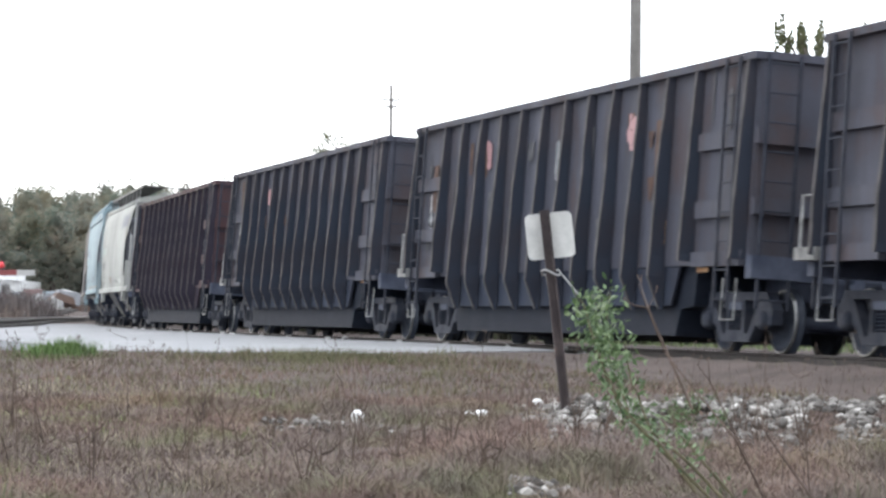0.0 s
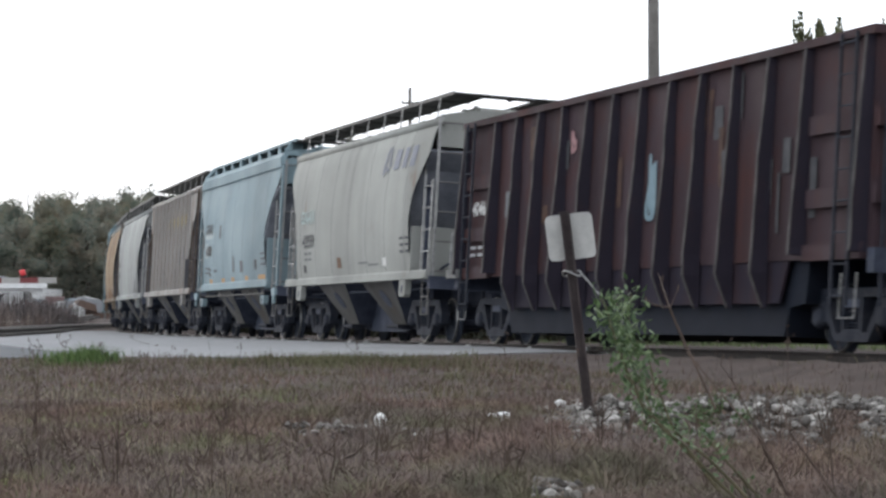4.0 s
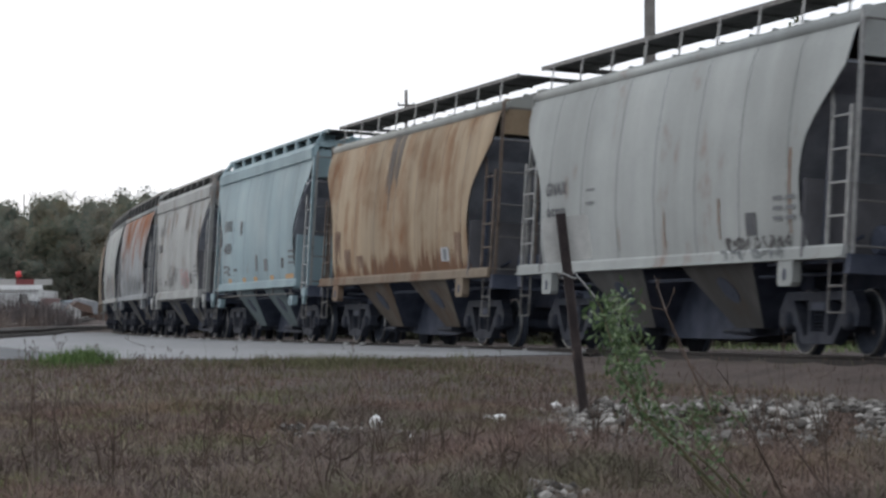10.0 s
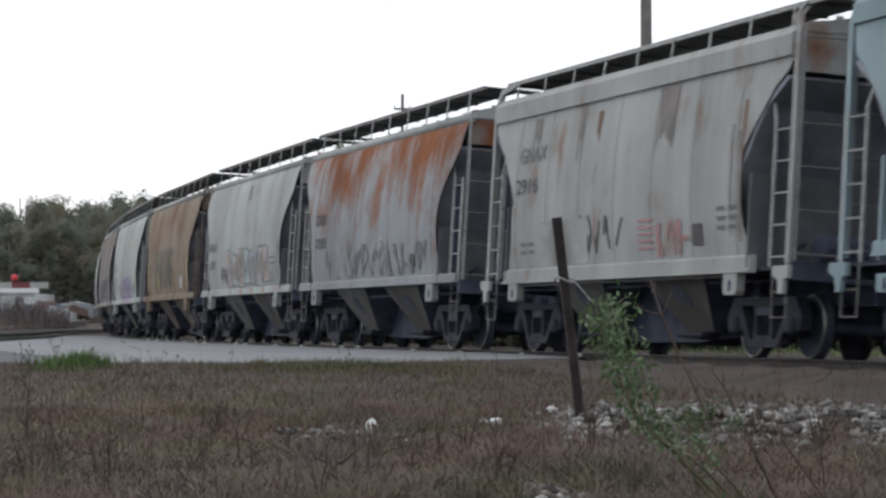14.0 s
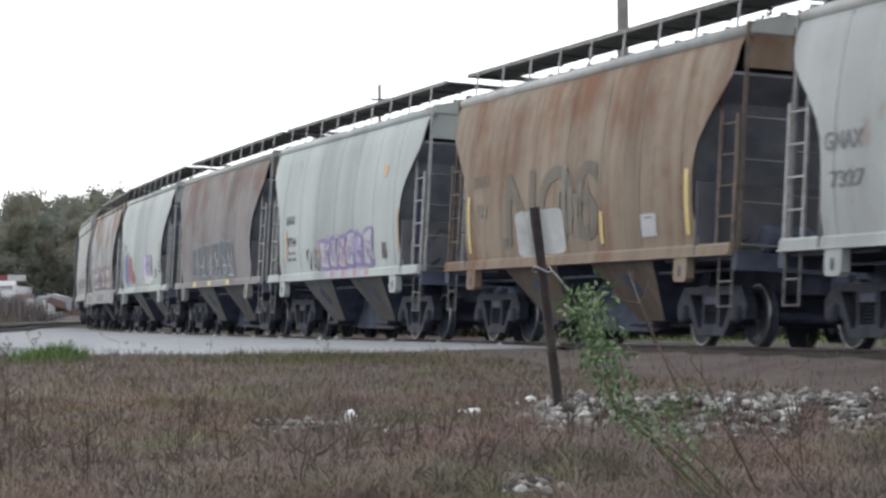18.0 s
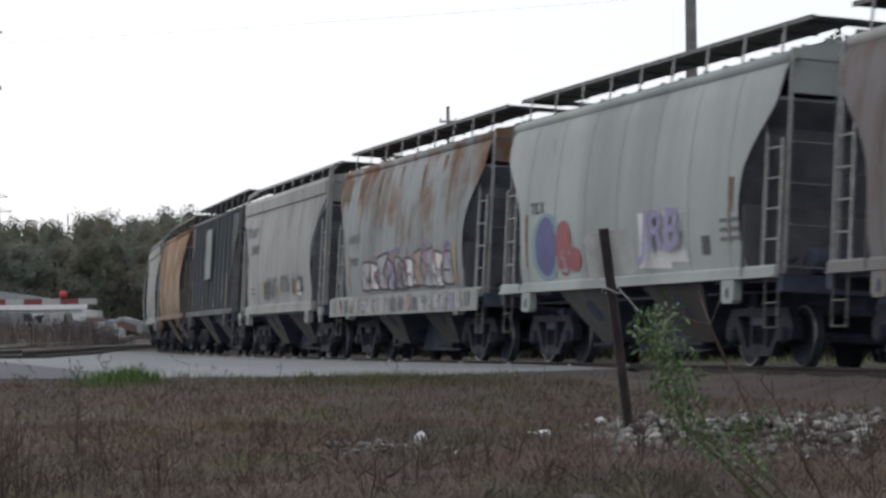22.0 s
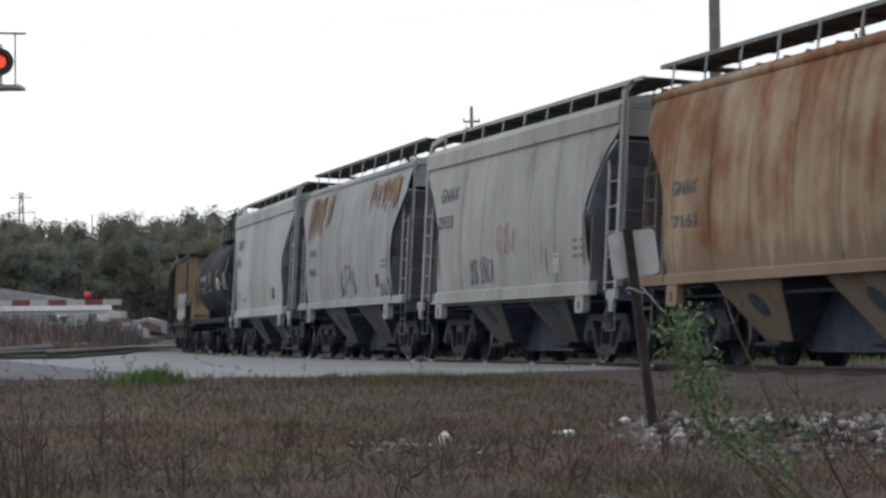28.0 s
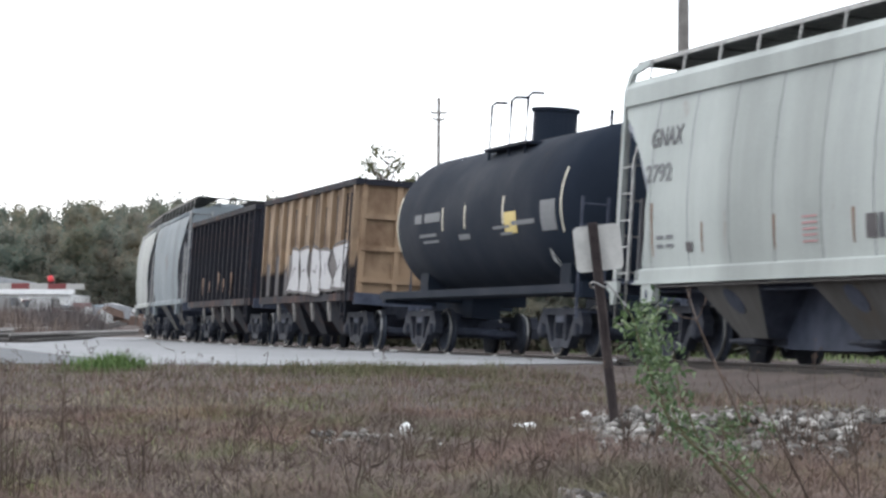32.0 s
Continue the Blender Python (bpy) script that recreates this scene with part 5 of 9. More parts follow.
M_SPRAYPALE = plain_mat("pale_spray", (0.36, 0.36, 0.37), 0.7)
M_SPRAYTAN = plain_mat("tan_spray", (0.34, 0.255, 0.21), 0.7)
M_RUSTWASH = rough_mat("rust_wash", (0.24, 0.15, 0.095), (0.33, 0.225, 0.15), 3, 0.9)
M_SMEAR = rough_mat("soot_smear", (0.128, 0.111, 0.091), (0.168, 0.148, 0.12), 2, 0.9)
M_WASH = rough_mat("grey_green_wash", (0.17, 0.155, 0.127), (0.21, 0.19, 0.155), 2, 0.9)
M_SMEARDARK = rough_mat("dark_drip", (0.04, 0.03, 0.025), (0.085, 0.06, 0.045), 3, 0.9)
M_DARKRUN = rough_mat("dark_grey_run", (0.13, 0.115, 0.105), (0.19, 0.16, 0.135), 3, 0.9)
M_DUSTRUN = rough_mat("mauve_brown_run", (0.2, 0.178, 0.165), (0.27, 0.25, 0.238), 3, 0.9)
M_PATCH = plain_mat("pale_touch_up", (0.3, 0.37, 0.39), 0.6)
M_PALEPINK = plain_mat("pale_pink_spray", (0.37, 0.3, 0.285), 0.7)
M_PALEBLUE = plain_mat("pale_blue_spray", (0.3, 0.345, 0.375), 0.7)
M_SLATESPRAY = rough_mat("slate_spray", (0.07, 0.083, 0.1), (0.12, 0.137, 0.155), 2.5, 0.8)
M_JRB = plain_mat("violet_spray", (0.235, 0.215, 0.37), 0.7)
M_TEAL = plain_mat("faded_teal_letter", (0.36, 0.45, 0.44), 0.7)

# gondolas: flat wall at 1.42, marks sit on the posts' faces or between them
G = 1.425
for i, (things, rects) in enumerate((
        (CARS[1][0], [(-3.55, -3.25, 3.0, 3.4, M_PINK), (3.0, 3.3, 2.95, 3.4, M_PINK), (-6.7, -6.05, 2.05, 2.65, M_SPRAYPALE), (0.0, 0.1, 2.6, 3.2, M_SPRAYPALE), (4.3, 4.5, 2.35, 2.7, M_SPRAYGREY), (5.9, 6.3, 1.05, 1.25, M_RUNORANGE), (4.4, 4.7, 1.45, 1.8, M_RUNORANGE)]),
        (CARS[2][0], [(-6.7, -6.05, 2.32, 2.66, M_SPRAYPALE), (-6.7, -6.1, 2.08, 2.26, M_SPRAYGREY), (0.12, 0.36, 2.35, 3.2, M_CYAN), (-3.45, -3.2, 3.05, 3.4, M_PINK), (3.4, 3.65, 3.1, 3.38, M_PINK), (6.0, 6.4, 1.08, 1.25, M_RUNORANGE), (4.4, 4.55, 2.35, 2.6, M_SPRAYGREY)]),
        (CARS[3][0], [(0.75, 1.1, 1.95, 2.85, M_CYAN), (-2.6, -2.35, 3.05, 3.4, M_PINK), (-5.75, -5.4, 1.08, 1.25, M_RUNORANGE), (-5.75, -5.3, 2.15, 2.6, M_SPRAYGREY), (2.3, 2.5, 1.3, 1.4, M_RUNORANGE)]))):
    for j, (x0, x1, z0, z1, mat) in enumerate(rects):
        if mat in (M_PINK, M_CYAN, M_SPRAYPALE):
            tag(things, G + 0.006, x0, x1, z0, z1, 1 if mat != M_SPRAYPALE else 2, 300 + 10 * i + j, mat, 0.07)
            tag(things, G + 0.01, x0, x1, z0, z1, 1, 400 + 10 * i + j, M_SPRAYGREY if mat == M_SPRAYPALE else mat, 0.08)
        else:
            part("marking", mark_rect(G + 0.006, x0, x1, z0, z1), mat, things)

mark_text(CARS[3][0], G + 0.005, "4046", -7.6, -6.85, 2.25, 2.5, M_WHITE)
data_block(CARS[3][0], G + 0.005, -7.6, 1.65, M_SPRAYPALE, 2, 0.75)
# rust and soot patches on the gondolas' posts and panels
M_RUSTPATCH = rough_mat("old_rust_patch", (0.055, 0.036, 0.032), (0.115, 0.066, 0.048), 5, 0.9)
M_DUSTPATCH = rough_mat("grey_dust_patch", (0.05, 0.052, 0.058), (0.1, 0.1, 0.105), 5, 0.9)
for ci in range(4):
    gr = random.Random(500 + ci)
    for k in range(22):
        w, h = gr.uniform(0.05, 0.3), gr.uniform(0.15, 0.9)
        x, z = gr.uniform(-7.0, 7.0), gr.uniform(1.3, 3.2)
        part("rust_patch", mark_rect(G + 0.006, x, x + w, z, z + h, 0.002 + 0.0008 * k, gr.uniform(0.2, 1.2)), gr.choice((M_RUSTPATCH, M_RUSTPATCH, M_DUSTPATCH)), CARS[ci][0])

# green-grey hopper with the blue emblem
marks(car_e, "round", [(-0.95, -0.6, 1.5, 1.72, M_RUN), (2.85, 3.15, 1.47, 1.63, M_WHITE), (-4.15, -3.9, 1.45, 1.62, M_BLACKMARK), (0.9, 1.7, 1.55, 1.58, M_FADED), (1.7, 2.5, 1.5, 1.53, M_FADED)],
      [("GNAX", -4.4, -3.05, 2.54, 2.84, M_TEAL), ("4359", -4.2, -3.1, 2.0, 2.3, M_GREYMARK)])
data_block(car_e, "round", 4.25, 1.95, M_GREYMARK)
data_block(car_e, "round", -4.0, 1.85, M_FADED, 2)
bm = bm_new()
ribbon(bm, "round", [(2.6, 3.3), (2.68, 3.5), (2.8, 3.62)], 0.12, DY)
ribbon(bm, "round", [(2.85, 3.84), (2.75, 3.62), (2.62, 3.45)], 0.1, DY + 0.002)
ribbon(bm, "round", [(3.0, 3.84), (3.02, 3.6), (3.12, 3.45)], 0.12, DY + 0.003)
ribbon(bm, "round", [(2.62, 3.3), (2.85, 3.42), (3.0, 3.34)], 0.09, DY + 0.004)
part("emblem", bm, M_EMBLEM, car_e, "slate blue emblem")
bm = bm_new()
for x0, x1 in ((3.36, 3.86), (4.0, 4.42), (4.56, 5.04)):
    v = [bm.verts.new((x, side_y("round", z), z)) for x, z in ((x0, 3.36), (x1 - 0.1, 3.36), (x1, 3.76), (x0 + 0.1, 3.76))]
    bm.faces.new(v)
part("emblem_bars", bm, M_EMBLEM, car_e, "slate blue emblem")
# pale blue pair
for c, num in ((car_f, None), (car_j, "4420")):
    reflectors(c, "tall", (-3.5, -1.5, 0.02, 2.1), 1.46, M_ORANGE)
    reflectors(c, "tall", (4.2,), 1.46, M_ORANGE, 0.95)
    marks(c, "tall", [(3.32, 3.62, 1.66, 1.9, M_BLACKMARK), (1.2, 1.65, 1.62, 1.92, M_FADED), (0.1, 0.35, 1.65, 2.05, M_FADED), (-3.75, -3.4, 1.6, 1.66, M_GREYMARK), (-3.75, -3.4, 1.74, 1.8, M_GREYMARK), (-2.9, -2.4, 1.7, 1.76, M_GREYMARK)])
    data_block(c, "tall", 4.2, 2.0, M_GREYMARK)
    data_block(c, "tall", -4.3, 1.8, M_GREYMARK, 2)
for x0, x1, z0, z1 in ((-4.42, -3.2, 2.62, 2.8), (-4.42, -3.95, 2.1, 2.5)):
    part("paint_patch", mark_rect("tall", x0, x1, z0, z1, 0.005), M_PATCH, car_f, "paler repainted patch")
marks(car_f, "tall", [(-2.1, -1.85, 2.6, 2.95, M_FADED)], [("GNAX", -4.35, -3.25, 2.74, 3.04, M_GREYMARK), ("4388", -4.3, -3.25, 2.16, 2.44, M_BLACKMARK)])
marks(car_j, "tall", [(-2.1, -2.0, 2.6, 2.95, M_FADED), (-1.9, -1.8, 2.6, 2.95, M_FADED), (-2.1, -1.8, 2.92, 2.96, M_FADED)], [("GNAX", -4.35, -3.25, 2.74, 3.04, M_FADED), ("4420", -4.3, -3.25, 2.16, 2.44, M_GREYMARK)])
# ribbed mauve-grey car: faded yellow band between the posts
for k in range(5):
    x = -1.0 + k * 0.99
    part("band_panel", mark_rect("ribbed", x + 0.09, x + 0.95, 3.28, 3.57), M_LOGOBAND, car_g, "faded yellow band")
marks(car_g, "ribbed", [(-0.4, -0.3, 3.2, 3.6, M_EMBLEM), (-0.25, -0.12, 3.2, 3.6, M_EMBLEM), (2.75, 3.1, 1.6, 1.9, M_TEAL), (2.6, 3.1, 2.1, 2.5, M_FADED), (3.55, 3.9, 2.2, 2.6, M_FADED)],
      [("BC", -4.25, -3.75, 2.42, 2.65, M_GREYMARK), ("AX", -3.35, -2.75, 2.42, 2.65, M_GREYMARK), ("113", -3.3, -2.8, 1.95, 2.15, M_GREYMARK)])
tag(car_g, "ribbed", -1.5, 0.3, 1.5, 1.95, 3, 5, M_FADED, 0.05)
tag(car_g, "ribbed", 0.5, 2.2, 1.6, 2.0, 3, 6, M_FADED, 0.05)
for k in range(10):
    part("post_rust", mark_rect(1.545, -4.49 + 0.99 * k, -4.41 + 0.99 * k, 1.4, 4.1, 0.004), M_RUN, car_g, "rust-streaked post face")
# dull white
marks(car_h, "round", [(3.22, 3.55, 1.52, 1.82, M_GREYMARK), (-2.75, -2.4, 2.2, 2.24, M_FADED), (-2.75, -2.4, 2.4, 2.44, M_FADED)], [("GNAX", -4.6, -3.65, 2.4, 2.62, M_GREYMARK), ("9509", -4.55, -3.7, 1.98, 2.2, M_GREYMARK)])
data_block(car_h, "round", 4.1, 1.95, M_FADED)
tag(car_h, "round", 2.5, 4.6, 1.34, 1.5, 9, 11, M_SPRAYDARK, 0.028)
tag(car_h, 1.56, 2.4, 4.4, 1.2, 1.33, 8, 12, M_SPRAYGREY, 0.025)
rust_runs(car_h, "round", [(0.4, 0.06, 1.45, 1.95), (2.35, 0.08, 1.5, 2.05), (4.6, 0.09, 1.5, 2.6), (-1.4, 0.05, 1.45, 1.8)], M_RUN)
# rusted ochre
marks(car_i, "round", [(3.25, 3.75, 1.5, 1.75, M_SPRAYPALE), (3.4, 3.6, 1.52, 1.72, M_SPRAYGREY)])
# stained white with black and pink tags
marks(car_k, "band", [(3.05, 3.4, 1.5, 1.8, M_SPRAYDARK), (-2.65, -2.4, 1.5, 1.66, M_SPRAYDARK)], [("GNAX", -4.4, -3.1, 3.08, 3.34, M_FADED), ("2916", -4.45, -3.4, 2.56, 2.82, M_GREYMARK)])
tag(car_k, "band", -1.8, 0.5, 1.45, 2.1, 5, 13, M_SPRAYDARK, 0.055)
tag(car_k, "band", 1.65, 2.95, 1.35, 1.9, 4, 17, M_PINK, 0.06)
data_block(car_k, "band", 3.9, 1.95, M_FADED)
data_block(car_k, "band", -4.2, 1.7, M_FADED, 2)
for k in range(5):
    part("notice", mark_rect("band", 1.0, 1.6, 1.5 + k * 0.1, 1.54 + k * 0.1), M_PINK, car_k)
rust_runs(car_k, "band", [(-0.84, 0.2, 3.1, 3.7), (4.7, 0.12, 2.6, 3.4), (-2.1, 0.05, 1.5, 1.9)], M_RUN)
# rust-washed top
marks(car_l, "round", [(3.1, 3.45, 1.5, 1.75, M_SPRAYDARK)], [("GNAX", -4.5, -3.5, 2.55, 2.8, M_GREYMARK), ("7203", -4.45, -3.5, 2.05, 2.28, M_GREYMARK)])
tag(car_l, "round", -3.6, 4.2, 1.4, 2.0, 13, 19, M_SPRAYGREY, 0.055)
tag(car_l, "round", 0.2, 1.8, 1.45, 2.1, 3, 23, M_SPRAYPALE, 0.06)
# faded letters
f, ln = block_letters("round", -2.05, 3.5, 1.38, 2.32, 7, 3, 0.03)
for i, b in enumerate(f):
    part("graffiti_letter", b, (M_PALEPINK, M_SPRAYPALE, M_PALEPINK, M_TEAL, M_PALEBLUE, M_SPRAYPALE, M_PALEPINK)[i], car_m)
for stroke in ln:
    part("graffiti_outline", stroke, M_SPRAYGREY, car_m)
tag(car_m, "round", -1.95, 3.3, 1.45, 2.25, 7, 107, M_SPRAYGREY, 0.03)
tag(car_m, "round", -1.8, 3.3, 1.5, 2.1, 6, 109, M_SPRAYTAN, 0.06)
tag(car_m, "round", -1.9, 3.4, 1.42, 2.2, 6, 117, M_PALEBLUE, 0.07)
tag(car_m, "round", -3.0, -2.0, 1.5, 1.9, 3, 29, M_SPRAYDARK, 0.04)
tag(car_m, "round", 3.5, 4.1, 1.42, 1.8, 2, 31, M_SPRAYGREY, 0.035)
marks(car_m, "round", [], [("GNAX", -4.75, -3.75, 2.35, 2.58, M_FADED), ("7327", -4.6, -3.7, 1.9, 2.1, M_FADED)])
data_block(car_m, "round", 3.7, 1.98, M_FADED, 2)
rust_runs(car_m, "round", [(4.65, 0.1, 1.55, 2.4), (0.36, 0.22, 3.2, 3.9)], M_RUN)
for k in range(14):
    part("sill_tag", mark_rect(1.56, -2.3 + k * 0.5, -2.3 + k * 0.5 + 0.34, 1.2, 1.33, 0.006), (M_SPRAYPALE, M_SPRAYTAN, M_TEAL)[k % 3], car_m)
# tan-brown with dark smears and yellow strips
mark_text(car_n, "round", "NOS", -2.75, 1.4, 1.52, 2.72, M_SMEAR)
marks(car_n, "round", [], [("GNAX", -4.5, -3.6, 2.55, 2.76, M_WASH)])
smear = random.Random(12)
for k in range(14):
    x = -2.3 + 0.25 * k + smear.uniform(-0.1, 0.1)
    z0 = smear.uniform(1.42, 1.9)
    tall = smear.uniform(0.3, 0.95) if k > 6 else smear.uniform(0.25, 0.5)
    part("smear", mark_rect("round", x, x + smear.uniform(0.05, 0.22), z0, min(2.75, z0 + tall), 0.012 + 0.0006 * k, smear.uniform(0.4, 0.9)), M_WASH, car_n)
for x in (-4.3, -4.08, -3.86):
    part("number_bar", mark_rect("round", x, x + 0.14, 2.04, 2.26), M_WASH, car_n)
for x in (-2.1, -1.94, -1.62):
    part("paint_drip", mark_rect("round", x, x + 0.06, 1.5, 1.98 + 0.1 * math.sin(9 * x), 0.028), M_YELLOW, car_n, "thin yellow paint drip")
for x, z0, z1 in ((-4.66, 1.46, 2.42), (1.5, 1.45, 1.93), (4.7, 1.48, 2.38)):
    part("reflector", mark_rect("round", x - 0.06, x + 0.06, z0, z1), M_YELLOW, car_n, "yellow reflector strip")
marks(car_n, "round", [(3.05, 3.6, 1.5, 1.82, M_SPRAYPALE), (3.2, 3.45, 1.55, 1.78, M_SPRAYGREY), (-2.9, -2.7, 1.5, 1.66, M_SMEAR)])
# purple letters on cream
f, ln = block_letters("round", -1.1, 3.0, 1.4, 2.05, 6, 8, 0.075)
for i, b in enumerate(f):
    part("graffiti_letter", b, (M_SPRAYPALE, M_SPRAYPALE, M_PALEPINK, M_SPRAYPALE, M_LILAC, M_SPRAYPALE)[i], car_o)
for stroke in ln:
    part("graffiti_outline", stroke, M_PURPLE, car_o)
tag(car_o, "round", -1.1, 3.0, 1.42, 2.0, 6, 211, M_PURPLE, 0.04)
tag(car_o, "round", -1.0, 2.9, 1.45, 2.05, 7, 212, M_SPRAYPALE, 0.045)
tag(car_o, "round", -0.9, 3.2, 1.4, 2.1, 5, 213, M_PURPLE, 0.03)
for k in range(12):
    part("sill_tag", mark_rect(1.56, -0.9 + k * 0.3, -0.9 + k * 0.3 + 0.24, 1.2, 1.33, 0.006), (M_LILAC, M_SPRAYPALE, M_PINK)[k % 3], car_o)
tag(car_o, "round", -2.4, -1.3, 1.4, 1.85, 4, 41, M_SPRAYDARK, 0.045)
marks(car_o, "round", [(3.65, 3.98, 1.5, 1.8, M_SPRAYDARK), (-4.2, -4.08, 1.58, 2.28, M_ORANGE), (-1.3, -1.2, 1.6, 2.0, M_ORANGE), (3.6, 3.85, 3.05, 3.3, M_ORANGE), (4.75, 4.83, 1.6, 2.4, M_ORANGE)], [("GNAX", -4.2, -3.4, 2.4, 2.6, M_GREYMARK), ("9734", -4.1, -3.3, 1.92, 2.12, M_GREYMARK)])
data_block(car_o, "round", -4.0, 1.75, M_FADED, 2)
# dark outlined letters on the cream car's end bulkhead
er = random.Random(19)
for y0, wide, turns in ((-1.42, 0.36, 5.2), (-0.98, 0.4, 4.2), (-0.5, 0.36, 5.6), (-0.05, 0.34, 4.6)):
    bm = bm_new()
    a0 = er.uniform(0, 6)
    loop = [(4.964, y0 + wide * (0.5 + 0.5 * math.cos(a0 + turns * k / 11) * (1 + 0.12 * math.sin(3 * k))), 1.68 + 0.36 * math.sin(a0 + turns * k / 11)) for k in range(12)]
    for p0, p1 in zip(loop, loop[1:]):
        bar(bm, p0, p1, 0.006, 0.05, (0, 1, 0) if abs(p1[2] - p0[2]) > abs(p1[1] - p0[1]) else (0, 0, 1))
    part("graffiti_outline", bm, M_SPRAYDARK, car_o)
# grey letters on brown-grey
f, ln = block_letters("round", -3.05, -0.55, 1.42, 2.22, 3, 12, 0.06)
for b in f:
    part("graffiti_letter", b, M_SLATESPRAY, car_p)
for stroke in ln:
    part("graffiti_outline", stroke, M_SPRAYGREY, car_p)
f, ln = block_letters("round", -0.1, 2.75, 1.42, 2.32, 3, 14, 0.06)
for b in f:
    part("graffiti_letter", b, M_SLATESPRAY, car_p)
for stroke in ln:
    part("graffiti_outline", stroke, M_SPRAYGREY, car_p)
tag(car_p, "round", -2.9, 2.7, 1.5, 2.25, 7, 214, M_FADED, 0.05)
tag(car_p, "round", -3.0, 2.9, 1.42, 2.0, 6, 215, M_SPRAYPALE, 0.05)
for x in (-2.85, -0.65, 1.92):
    part("reflector", mark_rect(1.56, x - 0.24, x + 0.24, 1.2, 1.32, 0.006), M_YELLOW, car_p, "yellow reflector strip")
# red and blue ovals, lilac letters
part("graffiti_oval", mark_oval("round", -3.45, 1.92, 0.78, 0.58, DY), M_CYAN, car_q)
part("graffiti_oval", mark_oval("round", -3.45, 1.93, 0.55, 0.5, DY + 0.003), M_BLUE, car_q)
part("graffiti_oval", mark_oval("round", -2.53, 1.87, 0.42, 0.46, DY + 0.002), M_RED, car_q)
part("graffiti_oval", mark_oval("round", -1.98, 1.66, 0.3, 0.2, DY + 0.004), M_RED, car_q)
tag(car_q, "round", -3.2, -1.9, 1.5, 1.9, 3, 43, M_SPRAYPALE, 0.035)
f, ln = block_letters("round", 0.97, 2.92, 1.4, 2.36, 3, 18, 0.1)
for b in f:
    part("graffiti_letter", b, M_WHITE, car_q)
for stroke in ln:
    stroke.free()
mark_text(car_q, 1.665, "JRB", 1.15, 2.77, 1.46, 2.28, M_JRB)
marks(car_q, "round", [(3.5, 3.8, 1.55, 1.82, M_GREYMARK)], [("TILX", -4.3, -3.55, 2.5, 2.7, M_GREYMARK)])
data_block(car_q, "round", 4.2, 1.98, M_FADED)
rust_runs(car_q, "round", [(4.62, 0.2, 1.6, 2.6), (-4.5, 0.16, 1.6, 2.5)], M_RUN)
# skirted car: pale letters with dark outline, painted skirt
f, ln = block_letters("round", -3.2, 4.2, 1.42, 2.1, 10, 21, 0.05)
for i, b in enumerate(f):
    part("graffiti_letter", b, (M_SPRAYPALE, M_WHITE, M_SPRAYPALE, M_LILAC, M_SPRAYPALE, M_WHITE, M_SPRAYTAN, M_SPRAYPALE, M_WHITE, M_SPRAYPALE)[i], car_r)
for stroke in ln:
    part("graffiti_outline", stroke, M_SPRAYDARK, car_r)
tag(car_r, "round", -3.0, 4.0, 1.5, 2.2, 9, 221, M_PINK, 0.05)
tag(car_r, "round", -3.1, 4.2, 1.45, 2.25, 9, 222, M_PURPLE, 0.04)
tag(car_r, "round", -0.8, 0.4, 1.45, 2.05, 4, 53, M_SPRAYDARK, 0.05)
for k in range(20):
    rr0 = random.Random(100 + k)
    x = -5.2 + k * 0.55
    part("skirt_tag", mark_rect(1.64, x, x + 0.36, 0.93 + rr0.uniform(0, 0.06), 1.27 - rr0.uniform(0, 0.08), 0.006), (M_SPRAYPALE, M_SPRAYTAN, M_SPRAYTAN, M_LILAC, M_FADED, M_SPRAYPALE)[rr0.randrange(6)], car_r)
tag(car_r, 1.65, -5.8, 5.8, 0.95, 1.26, 22, 59, M_FADED, 0.025)
marks(car_r, "round", [(-4.5, -4.4, 1.5, 2.25, M_ORANGE), (4.3, 4.42, 1.4, 2.28, M_ORANGE)], [("GNAX", -4.45, -3.45, 2.5, 2.7, M_FADED), ("7907", -4.4, -3.55, 2.0, 2.18, M_FADED)])
rust_runs(car_r, "round", [(-5.3, 0.8, 3.2, 4.0), (-3.9, 0.5, 3.4, 4.0), (-2.2, 0.3, 3.3, 4.0), (-0.4, 0.25, 3.5, 4.0), (1.5, 0.2, 3.1, 3.9), (3.0, 0.3, 3.5, 4.0)], M_RUN)
# dark scrawls on grimy white
mark_text(car_s, "band", "243839", -4.25, -2.85, 2.72, 2.98, M_FADED)
data_block(car_s, "band", -4.1, 1.75, M_FADED, 2)
tag(car_s, "band", -2.1, 0.0, 1.45, 1.98, 9, 61, M_SPRAYGREY, 0.055)
tag(car_s, "band", -2.1, -0.4, 1.45, 1.98, 6, 62, M_SPRAYDARK, 0.04)
tag(car_s, "band", 0.5, 1.9, 1.6, 2.05, 6, 67, M_SPRAYGREY, 0.045)
tag(car_s, "band", 2.2, 3.75, 1.55, 1.95, 6, 71, M_SPRAYDARK, 0.05)
tag(car_s, "band", -5.2, -3.1, 3.2, 3.5, 6, 73, M_SPRAYGREY, 0.05)
marks(car_s, "band", [(2.95, 3.4, 1.5, 1.85, M_WHITE), (3.03, 3.32, 1.56, 1.8, M_GREYMARK), (-2.22, -2.12, 1.6, 1.95, M_ORANGE), (0.24, 0.34, 1.5, 1.85, M_ORANGE), (2.6, 2.7, 1.5, 1.85, M_ORANGE)])
